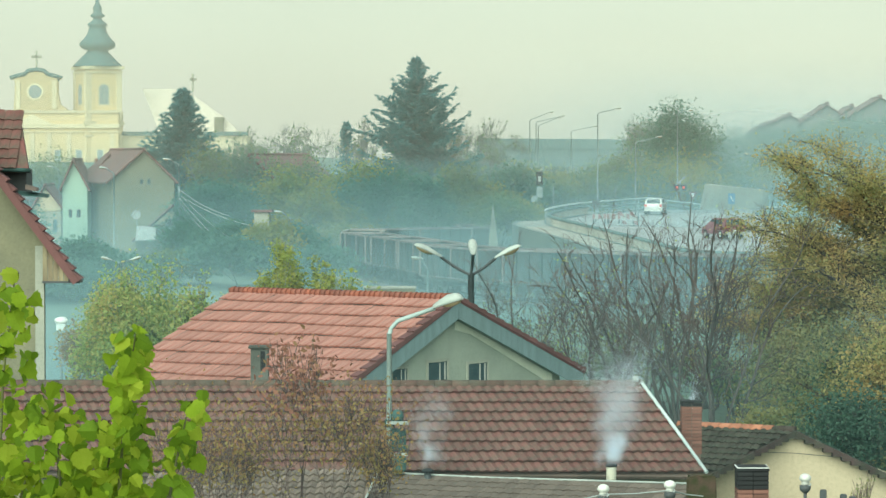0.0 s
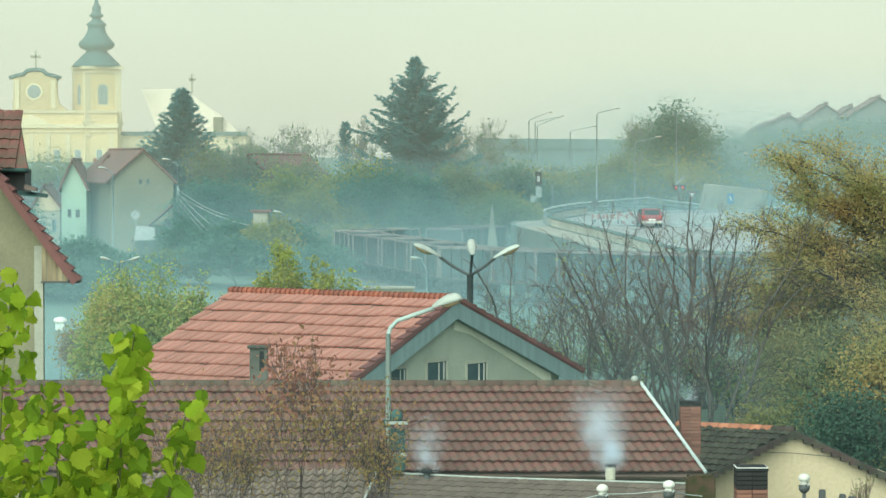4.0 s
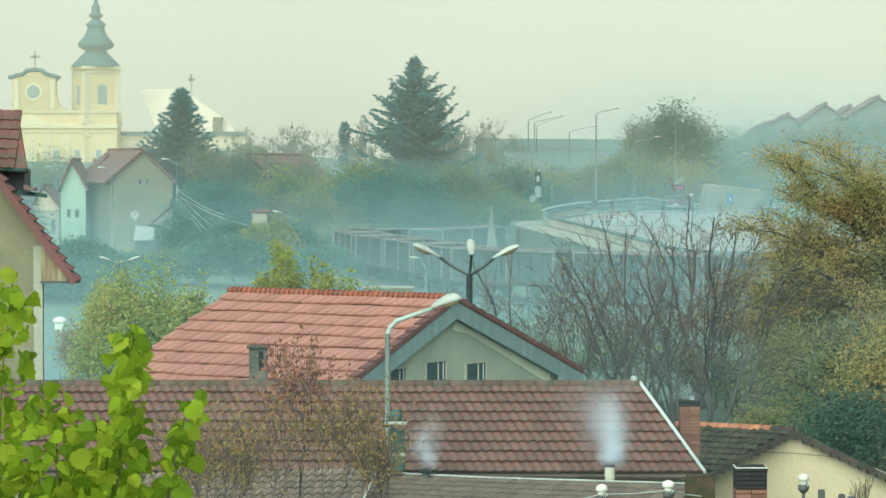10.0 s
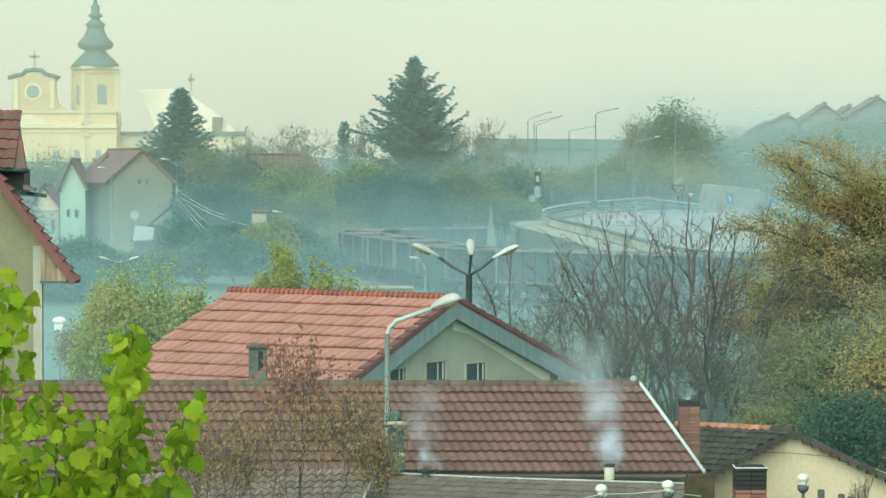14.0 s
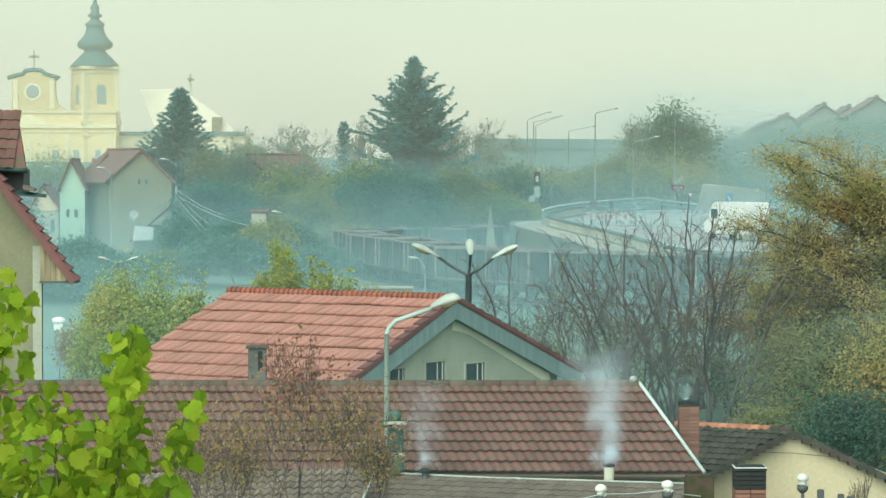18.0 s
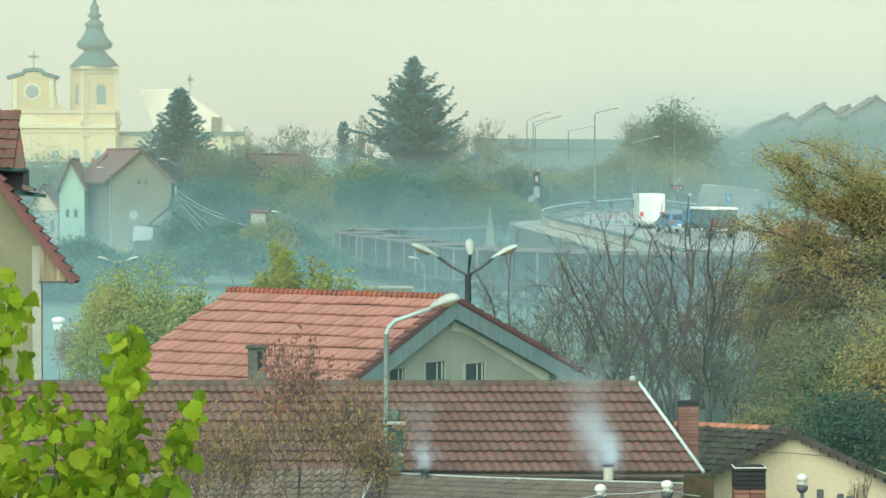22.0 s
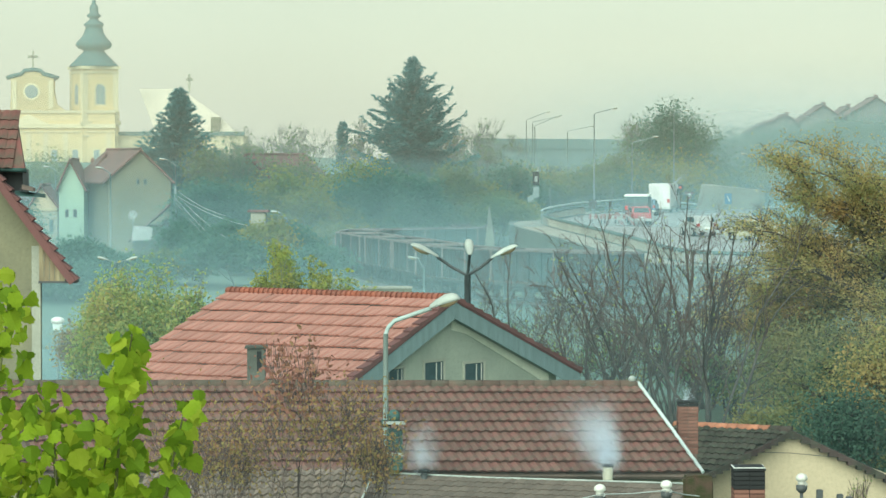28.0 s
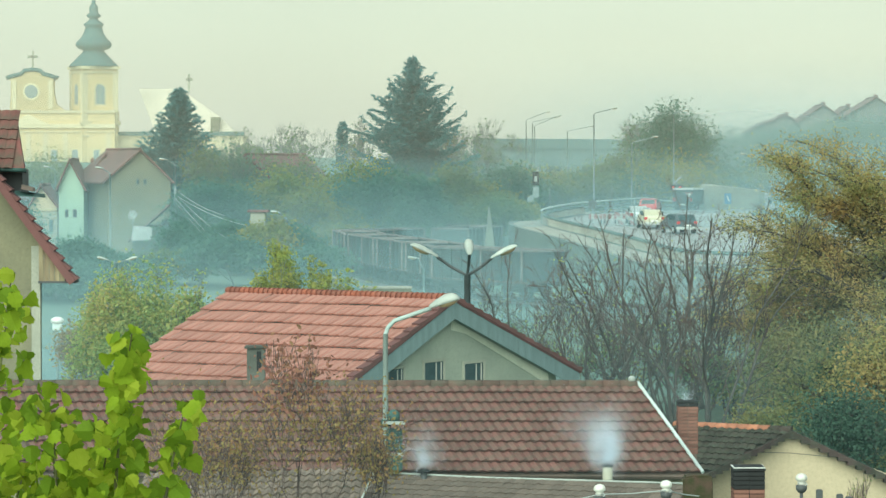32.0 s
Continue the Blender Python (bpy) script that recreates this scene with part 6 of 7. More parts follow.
# front: attic with the round window, pediment, lower storey
z195, z222, z135 = P(0, 196).z, P(0, 222).z, P(0, 138).z
front = part("facade", bx(P(-60, 0).x, P(207, 0).x, DC - 1.5, DC + 6, 5, z195 - 0.1), M["church"], ch, "yellow rendered church front")
for b0, b1, o in ((196, 201, 0.3), (220, 227, 0.5), (233, 235, 0.2)):
    part("cornice", bx(P(-60, 0).x, P(209, 0).x, DC - 1.5 - o, DC - 1.5, P(0, b1).z, P(0, b0).z), M["church_white"], front)
att = [(22, 196), (24, 165), (24, 143), (16, 140), (28, 136), (42, 133), (48, 127), (62, 125), (76, 127), (82, 133), (94, 136), (107, 140), (100, 143), (100, 165), (104, 185), (118, 196)]
attic = part("attic_gable", slab([P(a, b) + Vector((0, -1.3, 0)) for a, b in att], (0, 1.5, 0)), M["church"], ch, "curved yellow attic gable")
part("coping", pipe([P(a, b) + Vector((0, -1.2, 0.1)) for a, b in att[3:13]], 0.42, 6), M["copper"], attic, "green copper coping")
for a in (30, 94):
    part("pilaster", bx(P(a - 4, 0).x, P(a + 4, 0).x, DC - 1.5, DC - 1.3, P(0, 194).z, P(0, 143).z), M["church_white"], attic)
part("round_window", lathe([(1.15, 0), (1.15, 0.12)], 24), M["pane_hazed"], attic, "round window, its pane paled in colour for haze").matrix_basis = Matrix.Translation(P(60, 163) + Vector((0, -1.36, 0))) @ Matrix.Rotation(radians(90), 4, "X")
part("round_surround", lathe([(1.5, 0), (1.5, 0.08)], 24), M["church_white"], attic).matrix_basis = Matrix.Translation(P(60, 163) + Vector((0, -1.31, 0))) @ Matrix.Rotation(radians(90), 4, "X")
part("gable_cross", bx(P(60.5, 0).x, P(63.5, 0).x, DC - 0.8, DC - 0.5, P(0, 127).z, P(0, 91).z, 0, bx(P(53, 0).x, P(71, 0).x, DC - 0.8, DC - 0.5, P(0, 104).z, P(0, 99).z)), M["plaster_pale"], attic, "pale stone cross")
part("pediment", slab([P(18, 222) + Vector((0, -2.1, 0)), P(55, 203) + Vector((0, -2.1, 0)), P(95, 222) + Vector((0, -2.1, 0))], (0, 0.6, 0)), M["church_white"], front, "low triangular pediment")
for a in (30, 100, 137, 175):
    wv = part("window", bx(P(a - 5, 0).x, P(a + 5, 0).x, DC - 1.56, DC - 1.5, P(0, 288).z, P(0, 266).z), M["pane_hazed"], front)
    part("surround", bx(P(a - 7, 0).x, P(a + 7, 0).x, DC - 1.54, DC - 1.5, P(0, 290).z, P(0, 264).z), M["church_white"], wv)
for a in (5, 55, 85, 120, 152, 196):
    part("pilaster", bx(P(a - 4, 0).x, P(a + 4, 0).x, DC - 1.62, DC - 1.5, P(0, 300).z, P(0, 236).z), M["church_white"], front)
# nave
nave = part("nave", bx(P(205, 0).x, P(430, 0).x, DC + 4, DC + 18, 6, P(0, 240).z), M["church_white"], ch, "long pale nave wall")
part("nave_cornice", bx(P(205, 0).x, P(432, 0).x, DC + 3.5, DC + 4, P(0, 240).z, P(0, 233).z), M["copper"], nave)
part("nave_roof", slab([P(275, 238, 4), P(420, 238, 4), P(388, 207, 7), P(312, 155, 11), P(237, 155, 11)], (0, 0.5, 0)), M["church_roof"], nave, "pale sheet-metal nave roof")
part("ridge_cross", bx(P(326.5, 0).x, P(330.5, 0).x, DC + 10, DC + 10.3, P(0, 160).z, P(0, 128).z, 0, bx(P(323, 0).x, P(335, 0).x, DC + 10, DC + 10.3, P(0, 141).z, P(0, 136).z)), M["plaster_pale"], nave)
part("apse_turret", bx(P(372, 0).x, P(388, 0).x, DC + 4, DC + 8, P(0, 240).z, P(0, 207).z), M["plaster_drab"], nave, "small grey turret")


# ---- houses of the town ----
def town_house(name, a0, a1, eave, apex_b, foot, d, depth, wall, roof, label, gable_a=None, windows=(), lean=0.0, side=1):
    """A house with its gable to the view from grid a0 to a1, ridge going back; lean moves the ridge sideways as it goes back."""
    gable_a = gable_a if gable_a is not None else (a0 + a1) / 2
    t = thing(name, Matrix.Translation((0, 0, 0)), label, "house", "town houses")
    f0, f1 = S(a0, eave, d), S(a1, eave, d)
    ap = S(gable_a, apex_b, d)
    zf = min(ground_z(f0.x, d), ground_z(f1.x, d), S(0, foot, d).z) - 0.5
    bk = Vector((lean, depth, 0))
    part("gable_wall", slab([Vector((f0.x, d, zf)), Vector((f1.x, d, zf)), f1, ap, f0], (0, 0.4, 0)), M[wall], t)
    for f in (f0, f1):
        q = Vector((f.x, d + 0.4, zf))
        part("wall", slab([q, q + bk, q + bk + Vector((0, 0, f.z - zf)), q + Vector((0, 0, f.z - zf))], (0.3 if f is f0 else -0.3, 0, 0)), M[wall], t)
        o = (f - ap).normalized()
        e = f + o * 0.5
        rr = part("roof", slab([ap + Vector((0, -0.35, 0.12)), e + Vector((0, -0.35, 0.12)), e + bk + Vector((0, 0, 0.12)), ap + bk + Vector((0, 0, 0.12))], (0, 0, -0.16)), M[roof], t)
        part("verge", pipe([ap + Vector((0, -0.4, 0.06)), e + Vector((0, -0.4, 0.06))], 0.10, 6), M["fascia"], rr)
    part("ridge", pipe([ap + Vector((0, -0.3, 0.16)), ap + bk + Vector((0, 0, 0.16))], 0.12, 6), M[roof], t)
    for w0, w1, b0, b1 in windows:
        p, q = S(w0, b0, d), S(w1, b1, d)
        wv = part("window", bx(p.x, q.x, d - 0.05, d + 0.02, q.z, p.z), M["pane"], t)
        part("window_frame", bx(p.x - 0.06, q.x + 0.06, d - 0.03, d + 0.01, q.z - 0.06, p.z + 0.06), M["plaster_dusk"], wv)
    return t


town_house("town_house", 193, 304, 318, 267, 470, 255, 9, "plaster_drab", "tile_dim", "drab grey house with a dull red tile roof", 252, ((244, 248, 318, 326), (257, 261, 318, 326)), lean=-4.0)
th2 = town_house("town_house", 133, 193, 345, 276, 470, 262, 8, "plaster_drab", "tile_dim", "grey house with a sagging dull red roof", 190, ((150, 156, 395, 410),), lean=-1.0)
part("chimney", bx(S(158, 0, 262).x, S(163, 0, 262).x, 264, 264.6, S(0, 300, 262).z, S(0, 280, 262).z), M["brick"], th2)
town_house("town_house", 106, 150, 330, 285, 470, 258, 6, "plaster_green", "tile_dim", "narrow mint green house with a steep gable", 126, ((118, 122, 372, 384), (132, 137, 372, 384)))
town_house("town_house", 55, 103, 365, 330, 470, 268, 6, "plaster_cream", "tile_dim", "small cream house with a purple-brown roof", 75, ((90, 95, 390, 410),))
town_house("town_house", -40, 40, 352, 320, 470, 285, 8, "plaster_pale", "tile_dim", "pale house with a red tile roof", 0)
town_house("town_house", 428, 482, 318, 276, 420, 270, 10, "plaster_drab", "tile_dim", "grey house with a red tile roof among trees", 436, ((452, 457, 330, 340),), lean=5.0)
shed = thing("garden_shed", Matrix.Translation((0, 0, 0)), "drab shed with a white sheet awning", "shed")
part("wall", bx(S(236, 0, 232).x, S(300, 0, 232).x, 232, 236, 2.5, S(0, 400, 232).z), M["plaster_drab"], shed)
part("roof", slab([S(228, 425, 231), S(300, 362, 231), S(304, 362, 236), S(232, 425, 236)], (0, 0, -0.15)), M["tile_dim"], shed, "sloping dark tile roof")
part("awning", slab([S(238, 400, 230.5), S(272, 402, 230.5), S(270, 424, 229.5), S(234, 426, 229.5)], (0, 0, -0.05)), M["board_white"], shed, "white sheet awning")
part("window", bx(S(288, 0, 232).x, S(300, 0, 232).x, 231.9, 232, S(0, 415, 232).z, S(0, 388, 232).z), M["pane"], shed)
dish = thing("satellite_dish", Matrix.Translation(S(237, 381, 231)), "round white satellite dish on the shed", "satellite dish")
part("reflector", lathe([(0.02, 0.0), (0.2, 0.03), (0.36, 0.10), (0.37, 0.10), (0.2, -0.02), (0.02, -0.03)], 20), M["board_white"], dish).matrix_basis = pose(0, 0, 0, 78, 0, -10)
part("mast", tube((0, 0.1, -1.6), (0, 0.1, 0), 0.03, 0.03, 6), M["steel"], dish)
bar = thing("white_kiosk", Matrix.Translation((S(458, 0, 222).x, 222, ground_z(S(458, 0, 222).x, 222))), "small white-walled hut half hidden by trees", "hut")
bo = bar.matrix_world.translation
part("wall", bx(-0.55, 0.55, 0, 2, -0.2, S(0, 376, 222).z - bo.z, 0.02), M["plaster_pale"], bar)
part("roof", bx(-0.8, 0.8, -0.2, 2.2, S(0, 376, 222).z - bo.z, S(0, 372, 222).z - bo.z, 0.02), M["tile_dim"], bar)
turret = thing("dovecote", Matrix.Translation((S(103, 0, 143).x, 143, 0)), "white garden dovecote on a post", "dovecote")
part("post", tube((0, 0, 0), (0, 0, S(0, 590, 143).z), 0.07, 0.06, 8), M["steel"], turret)
part("house", bx(-0.22, 0.22, -0.2, 0.25, S(0, 585, 143).z, S(0, 572, 143).z, 0.03), M["pole"], turret)
part("roof", sphere((0.0, 0, S(0, 568, 143).z), 0.34, 0.34, 0.2), M["white"], turret, "rounded white roof")
# overhead wires of the town
wp = thing("wire_pole", Matrix.Translation((S(312, 0, 236).x, 236, ground_z(S(312, 0, 236).x, 236))), "slim grey pole carrying overhead wires", "pole")
part("shaft", tube((0, 0, -0.3), (0, 0, S(0, 330, 236).z - wp.matrix_world.translation.z), 0.12, 0.09, 8), M["steel"], wp)
for i, (b0, a1, b1, sag) in enumerate(((335, 400, 382, 12), (342, 400, 420, 10), (350, 398, 440, 8), (358, 400, 455, 6), (345, 440, 400, 14))):
    p, q = S(312, b0, 235.8), S(a1, b1, 215)
    mid = (p + q) / 2 - Vector((0, 0, sag * 225 / F))
    pts = [p * (1 - t) ** 2 + mid * 2 * t * (1 - t) + q * t * t for t in (k / 8 for k in range(9))]
    solo(part("overhead_wire", pipe(pts, 0.022, 4), M["wire"], None), "pale overhead wire sagging down from a pole", "wire", "town wires")

# hill houses on the skyline
for a0, a1, eave, ap, g, d in ((1350, 1425, 222, 205, 1392, 430), (1418, 1500, 214, 187, 1458, 425), (1478, 1530, 207, 190, 1502, 440), (1500, 1600, 205, 174, 1552, 415), (1330, 1372, 232, 220, 1352, 450)):
    hh = town_house("hill_house", a0, a1, eave, ap, 300, d, 10, "plaster_dusk", "tile_dim", "hillside house with a dull red gable roof", g, ((g - 12, g - 7, eave + 4, eave + 10), (g + 4, g + 9, eave + 4, eave + 10)))
    part("chimney", bx(S(g + 2, 0, d).x, S(g + 9, 0, d).x, d + 3, d + 3.8, S(0, ap + 6, d).z, S(0, ap - 7, d).z), M["tile_dim"], hh)

# the viaduct across the distance
br = thing("viaduct", Matrix.Translation((0, 0, 0)), "grey-green concrete viaduct crossing the valley", "bridge")
v0, v1 = S(840, 248, 385), S(1130, 250, 392)
vz0 = v0.z
vb = (v1 - v0)
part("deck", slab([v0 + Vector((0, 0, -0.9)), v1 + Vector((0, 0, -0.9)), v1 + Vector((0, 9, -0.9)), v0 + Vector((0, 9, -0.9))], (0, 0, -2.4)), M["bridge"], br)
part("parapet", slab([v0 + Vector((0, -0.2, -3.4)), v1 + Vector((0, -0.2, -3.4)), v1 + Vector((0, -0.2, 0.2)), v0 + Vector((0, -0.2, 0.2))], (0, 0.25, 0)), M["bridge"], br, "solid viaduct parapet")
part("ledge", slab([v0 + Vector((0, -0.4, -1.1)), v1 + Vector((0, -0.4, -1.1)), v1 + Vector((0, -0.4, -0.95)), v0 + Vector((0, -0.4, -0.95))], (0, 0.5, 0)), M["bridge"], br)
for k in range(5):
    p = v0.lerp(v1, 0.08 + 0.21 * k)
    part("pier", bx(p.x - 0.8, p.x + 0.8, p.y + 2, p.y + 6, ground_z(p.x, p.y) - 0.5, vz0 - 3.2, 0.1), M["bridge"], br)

# ---- road furniture ----
bal = thing("balustrade", Matrix.Translation((0, 0, 0)), "pale concrete balustrade along the road edge", "balustrade")
rail_pts, base_pts = [], []
lp = resample(edge_l, 900)
sel = [q for q in lp if 168 < q[1] < 262 and q[0] < 22]
acc = 0.0
prev = None
bal_me = bpy.data.meshes.new("baluster")
bb = bx(-0.11, 0.11, -0.08, 0.08, 0.0, 0.72, 0.02)
bb.to_mesh(bal_me)
bb.free()
bal_me.materials.append(M["concrete"])
for q in sel:
    rail_pts.append((q[0] - 0.12, q[1], road_z(q[1]) + 0.80))
    if prev is None or np.linalg.norm(q - prev) > 0.62:
        prev = q
        ob = new("baluster", bal_me)
        ob.parent = bal
        ob.matrix_basis = Matrix.Translation((q[0] - 0.12, q[1], road_z(q[1]) + 0.1))
part("top_rail", pipe(rail_pts[::6], 0.13, 6), M["bridge"], bal, "dull green-grey top rail")
part("plinth", pipe([(x, y, z - 0.72) for x, y, z in rail_pts[::6]], 0.12, 6), M["bridge"], bal)
guard = thing("guard_rail", Matrix.Translation((0, 0, 0)), "steel guard rail round the outside of the bend", "guard rail")
gsel = [q for q in lp if 236 < q[1] < 318 and q[0] < 45]
gp = [(q[0] - 0.3, q[1] + 0.3, road_z(q[1]) + 1.15) for q in gsel]
part("beam", pipe(gp[::5], 0.075, 6), M["pole"], guard, "pale top beam")
part("beam", pipe([(x, y, z - 0.5) for x, y, z in gp[::5]], 0.10, 6), M["steel"], guard)
for x, y, z in gp[::16]:
    part("post", tube((x, y, z - 1.3), (x, y, z), 0.05, 0.05, 6), M["steel"], guard)
wall2 = S(1243, 326, 284), S(1345, 337, 284), S(1345, 420, 284), S(1222, 420, 284)
solo(part("wall_ramp", slab(wall2, (0.6, 0.5, 0)), M["plaster_pale"], None), "pale tan concrete wing wall of a ramp", "wall", kind="structure")
for k in range(3):
    p = S(1056 + k * 26, 402, 238)
    brd = thing("barrier_board", Matrix.Translation((p.x, 238 + k * 0.5, road_z(238))), "red and white hatched road works board", "barrier", "road works boards")
    for j in range(5):
        part("stripe", bx(-0.55 + j * 0.22, -0.33 + j * 0.22, -0.03, 0.03, 0.45, 0.85), M["sign_red" if j % 2 == 0 else "board_white"], brd)
    for s_ in (-0.45, 0.45):
        part("foot", bx(s_ - 0.05, s_ + 0.05, -0.25, 0.25, 0.0, 0.4, 0.01), M["dark"], brd)
for a, b in ((1092, 400), (1112, 402)):
    p = S(a, b, 234)
    sg = thing("marker_board", Matrix.Translation((p.x, 234, road_z(234))), "leaning red and white marker board", "barrier", "marker boards")
    for j in range(3):
        part("stripe", slab([(-0.15 + j * 0.16, 0, 1.2 - j * 0.35), (0.18 + j * 0.16, 0, 1.1 - j * 0.35), (0.30 + j * 0.16, 0, 0.78 - j * 0.35), (-0.03 + j * 0.16, 0, 0.88 - j * 0.35)], (0, 0.04, 0)), M["sign_red" if j % 2 == 0 else "board_white"], sg)
    part("foot", bx(-0.1, 0.6, -0.2, 0.2, 0, 0.08), M["dark"], sg)


def post_sign(name, a, b_top, d, zb, label, category):
    p = S(a, b_top, d)
    t = thing(name, Matrix.Translation((p.x, d, zb)), label, category)
    h = p.z - zb
    part("post", tube((0, 0, -0.1), (0, 0, h), 0.05, 0.04, 8), M["steel"], t)
    return t, h


# level crossing lights
lc, h = post_sign("crossing_signal", 1199, 322, 283, road_z(283), "level crossing signal with two red lights and a slanted white board", "crossing signal")
for s_ in (-1, 1):
    lt = part("light", lathe([(0.13, 0), (0.13, 0.08)], 14), M["lamp_red"], lc, "glowing red crossing light")
    lt.matrix_basis = Matrix.Translation((s_ * 0.33, -0.09, h - 0.55)) @ Matrix.Rotation(radians(90), 4, "X")
part("backboard", bx(-0.62, 0.62, -0.06, -0.02, h - 0.85, h - 0.28, 0.02), M["dark"], lc)
bm_ = bx(-0.55, 0.55, -0.05, -0.02, -0.07, 0.07)
bmesh.ops.rotate(bm_, verts=bm_.verts, cent=(0, 0, 0), matrix=Matrix.Rotation(radians(-42), 3, "Y"))
bmesh.ops.translate(bm_, verts=bm_.verts, vec=(0.1, -0.04, h + 0.15))
part("slanted_board", bm_, M["board_white"], lc, "white slanted warning board")
part("warning_plate", slab([(-0.34, -0.08, h - 0.95), (0.34, -0.08, h - 0.95), (0, -0.08, h - 0.36)], (0, 0.02, 0)), M["steel"], lc, "grey triangular plate")
gw, h = post_sign("give_way_sign", 1221, 348, 280, road_z(280), "red and white triangular give way sign", "road sign")
part("plate", slab([(-0.42, -0.06, h + 0.42), (0.42, -0.06, h + 0.42), (0, -0.06, h - 0.32)], (0, 0.03, 0)), M["sign_red"], gw)
part("inner", slab([(-0.24, -0.075, h + 0.31), (0.24, -0.075, h + 0.31), (0, -0.075, h - 0.1)], (0, 0.02, 0)), M["white"], gw)
bs, h = post_sign("blue_sign", 1290, 352, 279, road_z(279), "small blue rectangular road sign", "road sign")
part("plate", bx(-0.33, 0.33, -0.08, -0.04, h - 0.5, h + 0.5, 0.01), M["sign_blue"], bs)
part("arrow_bar", slab([(-0.16, -0.095, h + 0.25), (-0.08, -0.095, h + 0.3), (0.18, -0.095, h - 0.22), (0.1, -0.095, h - 0.28)], (0, 0.02, 0)), M["white"], bs, "white slanting bar on the sign")
ts, h = post_sign("traffic_signal", 950, 306, 262, road_z(262), "black signal head on a grey mast with a white panel", "signal")
part("head", bx(-0.28, 0.28, -0.2, 0.1, h - 1.1, h + 0.1, 0.04), M["soot"], ts)
part("panel", bx(-0.12, 0.14, -0.23, -0.19, h - 0.8, h - 0.3, 0.01), M["board_white"], ts)
part("visor", slab([(0.0, -0.3, h + 0.12), (0.28, -0.3, h + 0.5), (0.34, -0.3, h + 0.44), (0.1, -0.3, h + 0.1)], (0, 0.2, 0)), M["board_white"], ts, "white slanted visor board")
part("cabinet", bx(-0.25, 0.3, -0.15, 0.15, h - 2.2, h - 1.25, 0.03), M["steel"], ts, "grey control cabinet")
part("small_plate", bx(-0.75, -0.15, -0.12, -0.08, h - 2.6, h - 2.0, 0.02), M["steel"], ts)
mk_, h = post_sign("round_sign", 1050, 360, 244, road_z(244), "dark round road sign seen from behind", "road sign")
part("plate", lathe([(0.38, 0), (0.38, 0.04)], 20), M["dark"], mk_).matrix_basis = Matrix.Translation((0, -0.05, h - 0.1)) @ Matrix.Rotation(radians(90), 4, "X")
ob_, _h = post_sign("white_marker", 868, 366, 226, RAIL_Z - 0.2, "tall pale pointed marker board beside the track", "marker")
part("board", slab([(-0.06, -0.06, _h), (0.02, -0.06, _h), (0.62, -0.06, 0.2), (-0.55, -0.06, 0.2)], (0, 0.1, 0)), M["wall_dull"], ob_)
for a, d in ((1120, 262), (975, 262), (1085, 300), (1125, 236), (1145, 300)):
    ps, h = post_sign("road_post", a, 330 if d > 240 else 352, d, road_z(d), "slim grey road mast", "post")

# low flat van roofs and parked cars glimpsed beyond the red ridge
for a0, a1, b, d in ((640, 730, 507, 150), (560, 600, 490, 160)):
    w = (a1 - a0) * d / F
    c = S((a0 + a1) / 2, b, d)
    gz = ground_z(c.x, d)
    bw = thing("low_wall", Matrix.Translation((c.x, d, gz)), "pale concrete garden wall coping", "wall", "garden walls")
    part("masonry", bx(-w / 2, w / 2, 0, 0.25, -0.3, c.z - gz - 0.12), M["plaster_drab"], bw)
    part("coping", bx(-w / 2 - 0.05, w / 2 + 0.05, -0.06, 0.31, c.z - gz - 0.12, c.z - gz, 0.02), M["concrete"], bw)


